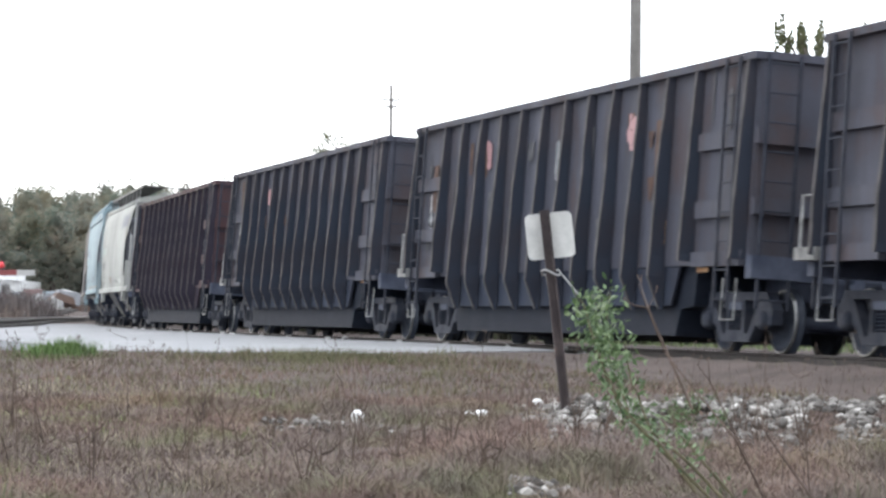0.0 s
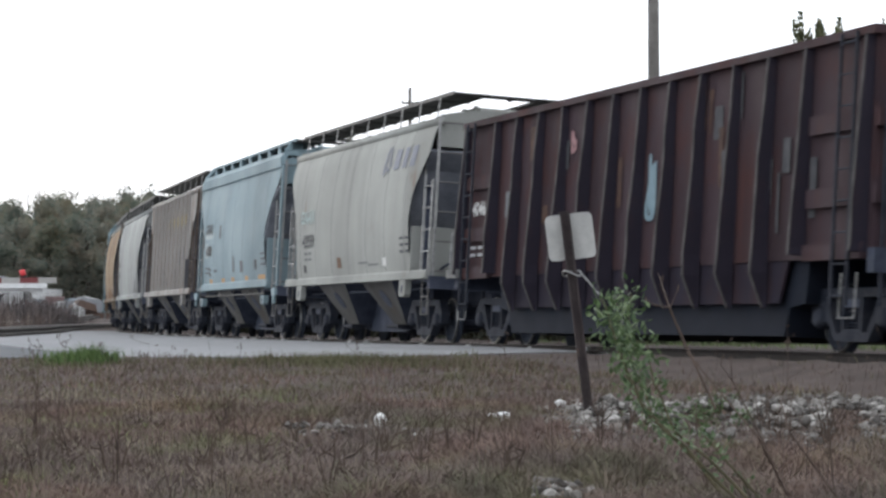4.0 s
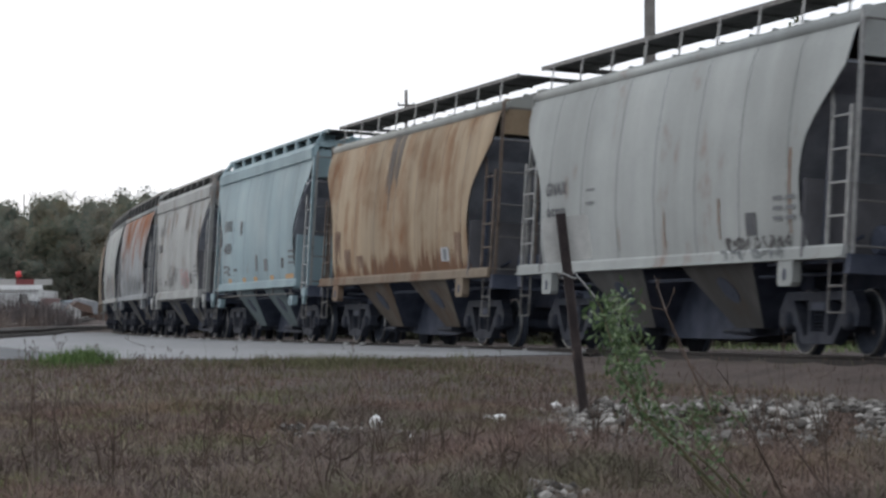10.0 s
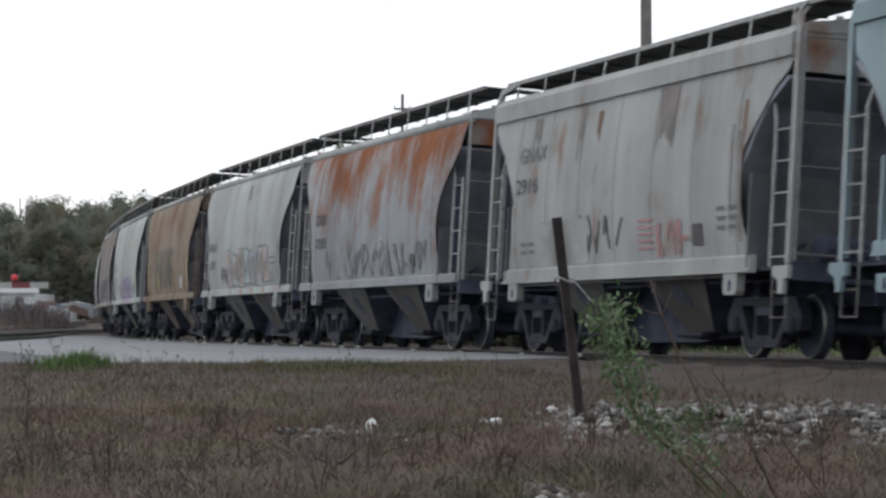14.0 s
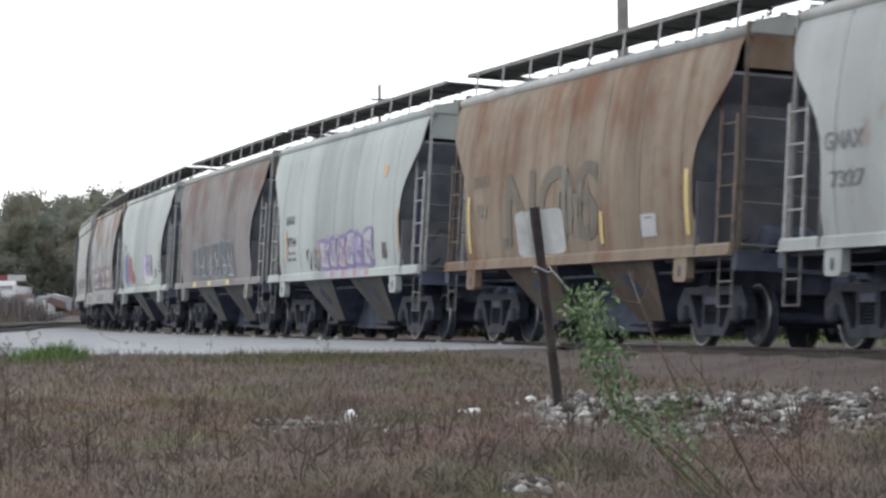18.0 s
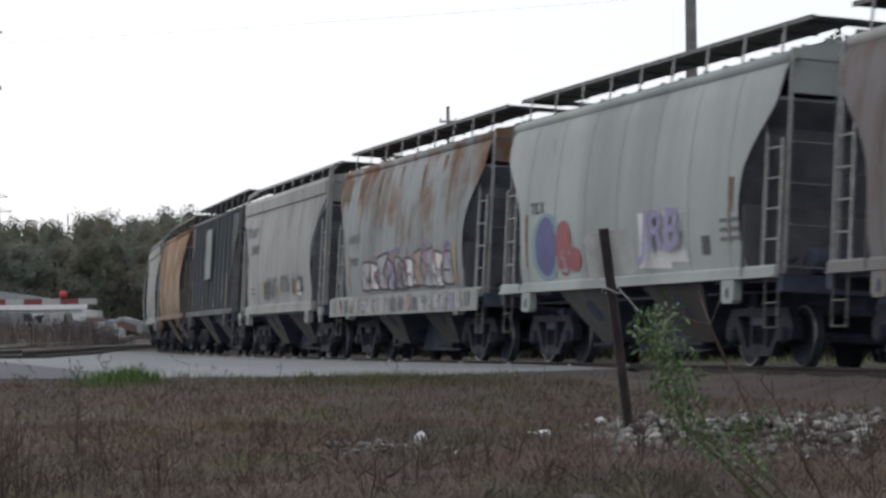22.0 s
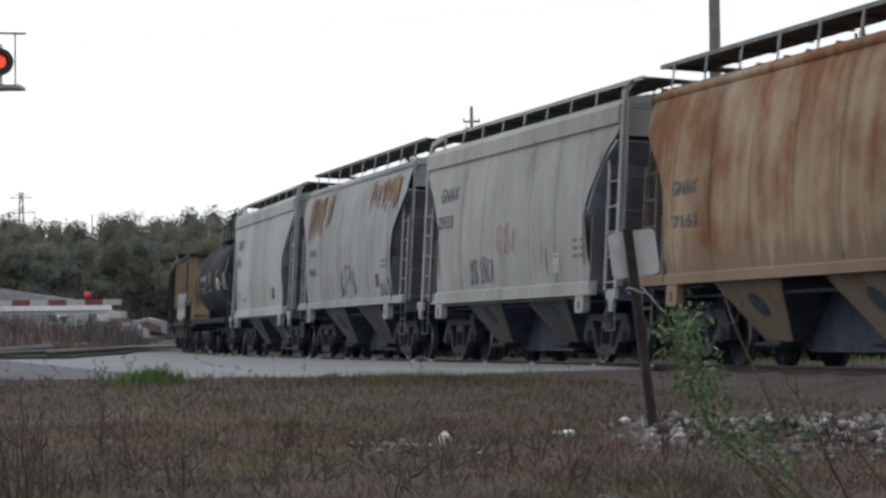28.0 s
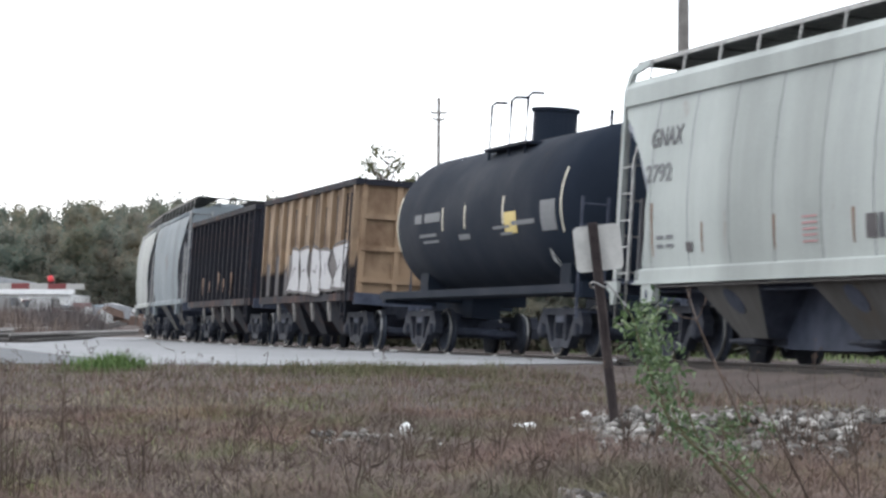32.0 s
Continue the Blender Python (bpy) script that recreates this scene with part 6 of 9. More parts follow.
# dark grey ribbed car: pale patch plate and white stencils
bm = bm_new()
box(bm, -0.78, 0.62, -1.60, -1.575, 2.3, 3.85)
part("patch_plate", bm, rough_mat("pale_patch_plate", (0.145, 0.182, 0.187), (0.19, 0.225, 0.225), 1.2, 0.6), car_t, "pale grey welded patch plate")
for x, z in ((-3.95, 2.62), (-2.95, 2.62), (-1.97, 2.45), (-3.95, 2.16), (-2.95, 2.14), (-3.95, 1.68), (-2.95, 1.66), (-1.97, 1.7), (3.0, 2.22)):
    part("stencil_patch", mark_rect("ribbed", x - 0.3, x + 0.3, z - 0.18, z + 0.2), M_FADED, car_t, "pale stencil patch")
marks(car_t, "ribbed", [(2.75, 3.3, 1.68, 1.73, M_SPRAYPALE), (2.75, 2.82, 1.7, 2.0, M_SPRAYPALE), (3.22, 3.3, 1.7, 2.0, M_SPRAYPALE), (3.85, 4.2, 1.55, 1.7, M_SPRAYPALE)])
for x, z0, z1 in ((-4.45, 1.4, 2.4), (4.46, 1.4, 2.36), (-1.48, 1.4, 1.85), (1.49, 1.42, 1.7)):
    part("reflector", mark_rect(1.545, x - 0.05, x + 0.05, z0, z1, 0.006), M_YELLOW, car_t, "yellow reflector strip")
# tan-orange
marks(car_u, "round", [(3.2, 3.6, 1.5, 1.75, M_SPRAYTAN)], [("GNAX", -4.5, -3.5, 2.5, 2.72, M_GREYMARK), ("7161", -4.45, -3.5, 2.0, 2.2, M_GREYMARK)])
# grimy white with faint pink
marks(car_v, "band", [(2.88, 3.25, 1.5, 1.85, M_SPRAYPALE), (2.94, 3.2, 1.55, 1.8, M_SPRAYDARK)], [("GNAX", -4.6, -3.3, 3.12, 3.4, M_GREYMARK), ("2933", -4.65, -3.55, 2.58, 2.84, M_GREYMARK)])
tag(car_v, "band", -0.55, 0.7, 1.95, 2.5, 3, 79, M_PINK, 0.035)
tag(car_v, "band", -2.4, -0.75, 1.45, 1.9, 5, 83, M_SPRAYGREY, 0.05)
rust_runs(car_v, "band", [(2.5, 0.07, 1.5, 1.95), (4.55, 0.1, 1.6, 2.5), (-4.6, 0.1, 1.6, 2.3)], M_RUN)
data_block(car_v, "band", 4.0, 2.0, M_FADED)
# orange rust streaks at the roof
wr = random.Random(95)
for k in range(120):  # fine rust streaks that run together under the eave
    x = wr.choice((wr.uniform(-5.0, -3.1), wr.uniform(-5.0, -3.6), wr.uniform(-2.6, -2.2), wr.uniform(2.3, 5.2), wr.uniform(3.6, 5.2)))
    z1 = wr.uniform(3.8, 4.0)
    z0 = z1 - wr.uniform(0.25, 1.0) * (1.0 if x < -3 else 0.7)
    part("rust_streak", mark_rect("round", x, x + wr.uniform(0.05, 0.14), z0, z1, 0.007 + 0.00024 * k, wr.uniform(0.6, 1.0)), M_RUSTWASH, car_w, "orange-brown rust streak")
tag(car_w, "round", -0.55, 1.2, 1.45, 2.1, 4, 89, M_SPRAYDARK, 0.055)
tag(car_w, "round", -0.35, 1.0, 1.5, 2.0, 3, 91, M_SPRAYPALE, 0.08)
tag(car_w, "round", 3.8, 4.8, 1.38, 1.7, 3, 97, M_SPRAYDARK, 0.05)
marks(car_w, "round", [(3.35, 3.7, 1.56, 1.85, M_SPRAYDARK)], [("GNAX", -4.45, -3.55, 2.46, 2.66, M_GREYMARK), ("9663", -4.4, -3.5, 1.98, 2.18, M_GREYMARK)])
rust_runs(car_w, "round", [(-1.55, 0.06, 1.5, 1.95), (2.5, 0.07, 1.5, 2.0), (4.65, 0.09, 1.6, 2.6)], M_RUN)
data_block(car_w, "round", 4.0, 2.1, M_FADED, 2)
# clean cream
marks(car_x, "band", [(2.8, 3.1, 1.55, 1.85, M_SPRAYDARK), (3.15, 3.3, 1.55, 1.85, M_GREYMARK), (-3.05, -2.8, 1.54, 1.68, M_SPRAYDARK)], [("GNAX", -4.6, -3.35, 3.13, 3.43, M_GREYMARK), ("2792", -4.7, -3.65, 2.6, 2.88, M_FADED)])
rust_runs(car_x, "band", [(-2.45, 0.07, 1.5, 1.95), (0.05, 0.07, 1.5, 1.95), (2.44, 0.08, 1.5, 1.95), (-4.4, 0.07, 1.5, 2.3)], M_RUN)
data_block(car_x, "band", -4.2, 1.75, M_FADED, 2)
for k in range(5):
    part("notice", mark_rect("band", 0.95, 1.4, 1.55 + k * 0.08, 1.58 + k * 0.08), M_PINK, car_x)
# amber hopper: white tag over a dark lower half
amber = CARS[-4][0]
L_A = 5.4
for k in range(9):
    x = -L_A + 0.25 + k * 1.2
    part("dark_panel", mark_rect(1.44, x, x + 0.95, 1.25, 2.05 + 0.25 * math.sin(k * 2.3), 0.006), M_SPRAYDARK, amber, "blackened lower panel")
part("tag_panel", mark_rect(1.56, -1.6, 5.1, 1.25, 2.2, 0.008), M_SPRAYDARK, amber, "black sprayed panel")
f, ln = block_letters(1.575, -1.35, 4.95, 1.22, 2.35, 5, 101, 0.06)
for b in f:
    part("graffiti_letter", b, M_SPRAYPALE, amber, "white sprayed letter")
for stroke in ln:
    part("graffiti_outline", stroke, M_SPRAYDARK, amber)
rust_runs(amber, 1.555, [(-4.6, 0.14, 1.6, 3.4), (-3.5, 0.2, 1.5, 3.0), (-2.2, 0.16, 2.3, 3.5), (-1.1, 0.22, 2.2, 3.3), (0.2, 0.14, 2.3, 3.1), (1.3, 0.2, 2.1, 3.45), (2.5, 0.12, 2.3, 3.2), (3.7, 0.2, 2.2, 3.4)], M_SMEARDARK)
pitch = CARS[-3][0]
rust_runs(pitch, 1.55, [(-3.1, 0.3, 1.3, 1.9), (-1.6, 0.22, 1.3, 1.75), (0.3, 0.3, 1.35, 2.0), (1.4, 0.25, 1.3, 1.8), (2.9, 0.28, 1.3, 1.95)], M_RUN)

# dark run under the roof and rusty lower corner of the ochre car
rust_runs(car_i, "round", [(-0.55, 0.5, 2.5, 4.1), (-0.1, 0.3, 3.0, 4.1)], M_DARKRUN)
rust_runs(car_i, "round", [(-4.4, 0.5, 1.4, 2.3), (-3.6, 0.5, 1.36, 1.9), (-2.6, 0.5, 1.36, 1.75), (4.3, 0.4, 1.4, 2.0)], M_RUN)
rust_runs(car_k, "band", [(1.9, 0.7, 2.6, 3.85), (-1.6, 0.28, 2.9, 3.8), (-3.7, 0.4, 3.1, 3.8), (4.62, 0.14, 1.5, 3.0), (4.35, 0.12, 1.6, 3.1)], M_DUSTRUN)


# ---- ground ----
M_GROUND = rough_mat("dry_grass_soil", (0.06, 0.045, 0.04), (0.105, 0.08, 0.071), 1.2, 0.95, 0.8, 0.03, fine=25)
# ballast, rail and tie colours are lowered to paint in shade beneath the train
M_BALLAST = rough_mat("shade_dark_ballast", (0.014, 0.0135, 0.014), (0.042, 0.04, 0.039), 9, 0.95, 1.0, 0.05, fine=22)
M_GRAVEL = rough_mat("pale_concrete_road", (0.208, 0.214, 0.222), (0.275, 0.278, 0.286), 0.6, 0.9, 0.3, 0.01)
M_ASPHALT = rough_mat("worn_asphalt", (0.086, 0.092, 0.100), (0.131, 0.137, 0.146), 0.7, 0.9, 0.4, 0.01)
M_RAIL = rough_mat("rusty_rail", (0.018, 0.015, 0.015), (0.04, 0.032, 0.03), 8, 0.7)
M_RAILTOP = plain_mat("polished_rail_top", (0.6, 0.58, 0.55), 0.3, 1.0)
M_TIE = rough_mat("creosoted_tie", (0.014, 0.0125, 0.012), (0.04, 0.034, 0.03), 6, 0.9, vary=0.4)

xs = sorted({round(v, 3) for v in np.concatenate([np.arange(-16, 16.01, 0.5), np.linspace(16, 60, 23), -np.linspace(16, 60, 23), np.geomspace(60, 2600, 14), -np.geomspace(60, 2600, 14)])})
ys = sorted({round(v, 3) for v in np.concatenate([np.arange(-2, 45, 0.5), np.linspace(45, 200, 63), np.geomspace(200, 2600, 14), -np.geomspace(2, 600, 12)])})
gv = [(x, y, ground_z(x, y)) for y in ys for x in xs]
nx = len(xs)
gf = [(j * nx + i, j * nx + i + 1, (j + 1) * nx + i + 1, (j + 1) * nx + i) for j in range(len(ys) - 1) for i in range(nx - 1)]
ground = sheet("ground", gv, gf, M_GROUND, smooth=True)
tagged(ground, "dry brown grassland soil with a low railway bank", "ground", kind="structure")


# ---- track, yard and road ----
def strip_mesh(name, stations, section, mat, parent=None, closed=True):
    """Sweep a section of (metres to the far side, height) along track stations, leaning with the cant."""
    lean = math.tan(radians(CANT))
    verts, faces, n = [], [], len(section)
    for s in stations:
        for o, z in section:
            x, y = on_track(s, OFFSET + o)
            verts.append((x, y, RAIL_Z + z - o * lean))
    for j in range(len(stations) - 1):
        for i in range(n if closed else n - 1):
            k = (i + 1) % n
            faces.append((j * n + i, j * n + k, (j + 1) * n + k, (j + 1) * n + i))
    return sheet(name, verts, faces, mat, parent)


stations = list(np.arange(-60, 60, 2.0)) + list(np.arange(60, 260, 4.0))
track = new("railway_track")
tagged(track, "curved main-line track on shade-darkened ballast with worn ties", "railway track", kind="structure")
for o in (-0.7525, 0.7525):
    sec = [(o - 0.07, -0.17), (o - 0.07, -0.155), (o - 0.012, -0.13), (o - 0.012, -0.045), (o - 0.036, -0.035), (o - 0.036, -0.004),
           (o + 0.036, -0.004), (o + 0.036, -0.035), (o + 0.012, -0.045), (o + 0.012, -0.13), (o + 0.07, -0.155), (o + 0.07, -0.17)]
    r = strip_mesh("rail", stations, sec, M_RAIL, track)
    strip_mesh("rail_head", stations, [(o - 0.034, -0.004), (o - 0.028, 0.0), (o + 0.028, 0.0), (o + 0.034, -0.004)], M_RAILTOP, r)
strip_mesh("ballast_bed", stations, [(-1.75, -0.30), (-1.45, -0.205), (1.45, -0.205), (2.3, -0.35), (2.3, -0.5), (-1.75, -0.5)], M_BALLAST, track)


def make_tie():
    bm = bm_new()
    box(bm, -0.115, 0.115, -1.3, 1.3, -0.34, -0.172)
    bmesh.ops.bevel(bm, geom=bm.edges[:], offset=0.015, segments=1, affect="EDGES")
    return mesh_of(bm, "tie")


tie_mesh = make_tie()
rnd = random.Random(4)
for k in range(270):
    s = -16 + k * 0.53
    x, y = on_track(s)
    h = heading(s)
    place("tie", tie_mesh, M_TIE, track, m=pose(x, y, RAIL_Z, 0, 0, math.degrees(h) - 90 + rnd.uniform(-1.2, 1.2)) @ pose(0, rnd.uniform(-0.05, 0.05), rnd.uniform(-0.012, 0.004), -CANT))


def slab(name, outline, z, thick, mat, label, category):
    """A level paved sheet with real edges."""
    bm = bm_new()
    top = [bm.verts.new((x, y, z)) for x, y in outline]
    low = [bm.verts.new((x, y, z - thick)) for x, y in outline]
    bm.faces.new(top)
    for i in range(len(outline)):
        k = (i + 1) % len(outline)
        bm.faces.new((top[i], low[i], low[k], top[k]))
    ob = part(name, bm, mat)
    tagged(ob, label, category, kind="structure")
    return ob


near_edge = [(x, grass_edge(x) + 0.25 * noise.noise((x * 2.2, 9, 1))) for x in np.linspace(2.2, -4.4, 24)]
along_track = [on_track(s, OFFSET - 0.86 - 0.86 * smooth(8, 0, s)) for s in np.arange(88, -1, -2.0)]
slab("pale_yard", near_edge + [(-7.4, 45.0), (-12.6, 65.0), (-24.0, 106.0)] + along_track, 1.012, 0.12, M_GRAVEL,
     "pale dusty concrete apron beside the track", "pavement")
slab("road", [(-4.42, 34.0), (-7.42, 45.0), (-12.62, 65.0), (-24.02, 106.0), (-70, 106.0), (-70, 33.5), (-14, 33.6), (-8, 33.8)], 1.008, 0.12, M_ASPHALT,
     "worn grey asphalt road at the level crossing", "road")

# loose stones along the track's near shoulder
STONES = []
srnd = random.Random(11)
for k in range(10):
    bm = bm_new()
    bmesh.ops.create_icosphere(bm, subdivisions=1, radius=0.5)
    for v in bm.verts:
        v.co = Vector((v.co.x * srnd.uniform(0.55, 1.35), v.co.y * srnd.uniform(0.5, 1.2), v.co.z * srnd.uniform(0.35, 1.0)))
    STONES.append(mesh_of(bm, "stone"))
STONE_VF = [(np.array([v.co[:] for v in me.vertices]), np.array([p.vertices[:] for p in me.polygons])) for me in STONES]
M_LIME = rough_mat("pale_limestone", (0.19, 0.176, 0.16), (0.42, 0.396, 0.366), 7, 0.9, 0.7, 0.02, vary=0.6)


def island_mat(name, stops, roughness=0.9, spec=0.2, leaf=0.0, patches=(), mottle=0.5):
    """Each loose piece takes its own colour from the stops; patches of (tint, size, threshold, shift) recolour whole areas."""
    m, nodes, links, b, vec = base_mat(name)
    geo = nodes.new("ShaderNodeNewGeometry")
    col = ramp(nodes, links, geo.outputs["Random Per Island"], stops)
    n = noise_tex(nodes, links, vec, 0.8, 3)
    col = mix_rgb(nodes, links, mottle, col, ramp(nodes, links, n, [(0.3, 0.45), (0.7, 1.0)]), "MULTIPLY")
    for tint, size, edge, shift in patches:
        where = ramp(nodes, links, noise_tex(nodes, links, vec, 1.0 / size, 3, 0.6, (1, 0.5, 1), shift), [(edge - 0.06, 0.0), (edge + 0.1, 1.0)])
        col = mix_rgb(nodes, links, where, col, mix_rgb(nodes, links, 1.0, col, tint, "MULTIPLY"))
    links.new(col, b.inputs["Base Color"])
    b.inputs["Roughness"].default_value = roughness
    b.inputs["Specular IOR Level"].default_value = spec
    if leaf:
        b.inputs["Transmission Weight"].default_value = 0.0
        tr = nodes.new("ShaderNodeBsdfTranslucent")
        links.new(col, tr.inputs["Color"])
        mx = nodes.new("ShaderNodeMixShader")
        mx.inputs["Fac"].default_value = leaf
        out = nodes["Material Output"]
        links.new(b.outputs["BSDF"], mx.inputs[1])
        links.new(tr.outputs["BSDF"], mx.inputs[2])
        links.new(mx.outputs["Shader"], out.inputs["Surface"])
    return m


M_STONES = island_mat("mixed_limestone", [(0.0, (0.055, 0.05, 0.046)), (0.45, (0.13, 0.12, 0.11)), (0.8, (0.26, 0.245, 0.225)), (1.0, (0.46, 0.44, 0.41))])
M_SHOULDER = island_mat("shoulder_stone", [(0.0, (0.068, 0.062, 0.057)), (0.6, (0.146, 0.135, 0.124)), (1.0, (0.258, 0.247, 0.230))])


def stones_joined(name, spots, mat, parent=None):
    """Many stones in one mesh: spots of (x, y, z, size)."""
    vs, fs, base = [], [], 0
    for x, y, z, size in spots:
        v, f = STONE_VF[srnd.randrange(len(STONE_VF))]
        a = srnd.uniform(0, 6.28)
        c, s = math.cos(a), math.sin(a)
        w = np.c_[v[:, 0] * c - v[:, 1] * s, v[:, 0] * s + v[:, 1] * c, v[:, 2]] * size + (x, y, z)
        vs.append(w)
        fs.append(f + base)
        base += len(v)
    ob = sheet(name, np.concatenate(vs).tolist(), np.concatenate(fs).tolist(), mat, parent)
    ob["kind"] = "stuff"
    return ob


spots = []
for k in range(1000):
    s = srnd.uniform(-14, 6)
    o = srnd.uniform(-1.75, -0.95)
    x, y = on_track(s, OFFSET + o)
    size = srnd.uniform(0.035, 0.08) * (1.9 if srnd.random() < 0.03 else 1)
    spots.append((x, y, RAIL_Z - 0.19 - min(0, o + 1.45) * -0.3 - o * math.tan(radians(CANT)), size))
tagged(stones_joined("ballast_stones", spots, M_SHOULDER), "loose grey ballast stones along the near rail", "ballast", kind="stuff")
# pale blocks lying beside the near rail
M_PALEBLOCK = rough_mat("pale_block", (0.4, 0.4, 0.39), (0.6, 0.6, 0.58), 8, 0.9)
for k in range(16):
    s = 3 + k * 3.1 + srnd.uniform(-1.2, 1.2)
    x, y = on_track(s, OFFSET - 1.05 + srnd.uniform(-0.1, 0.1))
    size = srnd.uniform(0.1, 0.19)
    b = place("stone_block", STONES[k % 10], M_PALEBLOCK, m=pose(x, y, 1.0 + size * 0.16, 0, 0, srnd.uniform(0, 360)) @ Matrix.Diagonal((size, size, size * 0.8, 1)))
    tagged(b, "pale lump of rock beside the rail", "rock", "rocks beside the rail")

# the side track that bends away to the left behind the road
side_pts = [(-14.9, 77.0), (-15.4, 82.0), (-17.0, 102.0), (-20.0, 125.0), (-23.2, 155.0), (-26.0, 200.0), (-29.5, 245.0)]
M_BED = rough_mat("brown_track_bed", (0.04, 0.036, 0.034), (0.085, 0.077, 0.07), 2, 0.95, 0.8, 0.04)
M_SIDERAIL = rough_mat("dull_pale_rail", (0.3, 0.285, 0.27), (0.5, 0.48, 0.46), 5, 0.5)
siding = new("side_track")
tagged(siding, "rusty side track crossing the road", "railway track", kind="structure")
for off in (0.0, 4.6):
    pts = [(x - off, y, max(ground_z(x - off, y), 1.02)) for x, y in side_pts]
    for o in (-0.75, 0.75):
        bm = bm_new()
        for p, q in zip(pts, pts[1:]):
            bar(bm, (p[0] + o, p[1], p[2] + 0.14), (q[0] + o, q[1], q[2] + 0.14), 0.07, 0.12)
        rail = part("rail", bm, M_BED, siding, "dark rusty rail")
        bm = bm_new()
        for p, q in zip(pts, pts[1:]):
            bar(bm, (p[0] + o, p[1], p[2] + 0.225), (q[0] + o, q[1], q[2] + 0.225), 0.075, 0.05)
        part("rail_head", bm, M_SIDERAIL, rail, "pale worn rail head")
    bm = bm_new()
    for p, q in zip(pts, pts[1:]):
        bar(bm, (p[0], p[1], p[2] + 0.0), (q[0], q[1], q[2] + 0.0), 2.9, 0.16)
    part("track_bed", bm, M_BED, siding)


# ---- woods and distance ----
# distance haze is painted in: raised, narrow colour stops and strong translucency
M_WOODS = island_mat("hazy_autumn_foliage", [(0.0, (0.164, 0.188, 0.166)), (0.35, (0.193, 0.208, 0.173)), (0.6, (0.224, 0.222, 0.181)), (0.85, (0.258, 0.232, 0.191)), (1.0, (0.208, 0.224, 0.192))], leaf=0.62,
                     patches=(((0.78, 0.88, 0.86), 5.0, 0.52, 2.0), ((1.2, 1.07, 0.95), 6.0, 0.55, 9.0)), mottle=0.12)
M_BARK = rough_mat("grey_bark", (0.06, 0.05, 0.042), (0.13, 0.11, 0.095), 6, 0.95)


def leaf_cloud(rng, centre, radius, count, size):
    """count small leaf faces spread over a lumpy crown."""
    d = rng.normal(size=(count, 3))
    d /= np.linalg.norm(d, axis=1)[:, None]
    r = rng.uniform(0.35, 1.0, count) ** 0.6
    p = np.asarray(centre) + d * r[:, None] * np.asarray(radius)
    u = rng.normal(size=(count, 3))
    u /= np.linalg.norm(u, axis=1)[:, None]
    w = np.cross(u, rng.normal(size=(count, 3)))
    w /= np.linalg.norm(w, axis=1)[:, None]
    sz = (size * rng.uniform(0.6, 1.4, count))[:, None]
    flip = np.einsum("ij,ij->i", np.cross(u, w), d) < 0
    w[flip] *= -1
    return np.stack([p - u * sz, p + w * sz * 0.45, p + u * sz, p - w * sz * 0.45], axis=1)


def quads_object(name, quads, mat, parent=None):
    n = len(quads)
    me = bpy.data.meshes.new(name)
    me.vertices.add(n * 4)
    me.vertices.foreach_set("co", quads.reshape(-1).astype(np.float32))
    me.loops.add(n * 4)
    me.loops.foreach_set("vertex_index", np.arange(n * 4, dtype=np.int32))
    me.polygons.add(n)
    me.polygons.foreach_set("loop_start", np.arange(0, n * 4, 4, dtype=np.int32))
    me.update(calc_edges=True)
    return place(name, me, mat, parent)


rng = np.random.default_rng(7)
clouds = []
trunks = bm_new()


_b = bmesh.new()
bmesh.ops.create_icosphere(_b, subdivisions=2, radius=1.0)
BALL_V = np.array([v.co[:] for v in _b.verts])
_b.verts.index_update()
BALL_F = np.array([[v.index for v in f.verts] for f in _b.faces])
_b.free()
bodies_v, bodies_f = [], []


def wood_tree(x, y, h, wide, low=0.0):
    z0 = ground_z(x, y)
    bar(trunks, (x, y, z0 - 0.3), (x + rng.uniform(-0.6, 0.6), y, z0 + h * 0.8), 0.35)
    n = 9
    for k in range(n):
        f = 0.12 + 0.88 * (k + 0.5) / n
        if f < low:
            continue
        r = wide * (0.45 + 0.75 * math.sin(math.pi * min(1, f * 0.85 + 0.08)))
        c = (x + rng.normal() * wide * 0.55, y + rng.normal() * wide * 0.5, z0 + h * f - 0.6)
        clouds.append(leaf_cloud(rng, c, (r * 0.95, r * 0.9, h * 0.16), 340, 0.2))
        wob = 0.5 * (1 + 0.24 * np.sin(BALL_V @ rng.normal(size=(3, 3)) * 5).sum(axis=1) / 2)
        bodies_f.append(BALL_F + len(bodies_v) * len(BALL_V))
        bodies_v.append(np.asarray(c) + BALL_V * wob[:, None] * (r * 0.9, r * 0.88, h * 0.165))


for row, (dist, n, tall) in enumerate(((258, 66, 9.5), (278, 80, 12.0), (300, 112, 13.5), (322, 190, 14.3))):
    for k in range(n):
        a = radians(-26 + 52 * (k + rng.uniform(-0.4, 0.4)) / n)
        dd = dist + rng.uniform(-9, 9)
        x, y = dd * math.sin(a), dd * math.cos(a)
        px = 784 + 4500 * math.tan(a)
        h = tall * rng.uniform(0.92, 1.04) + (0.7 if 220 < px < 420 else 0) + 2.2 * smooth(-80, -260, px)
        wood_tree(x, y, h, rng.uniform(1.6, 2.7) + (0, 0, 0.2, 0.3)[row], (0.0, 0.35, 0.5, 0.55)[row])
hv, hf = [], []
for k in range(61):
    a = radians(-30 + k)
    for rr_, zz in ((330, 1.5), (336, 9.0 + 2.0 * noise.noise((k * 0.35, 0, 0))), (345, 12.5 + 2.5 * noise.noise((k * 0.35, 5, 0))), (420, 13.0)):
        hv.append((rr_ * math.sin(a), rr_ * math.cos(a), zz))
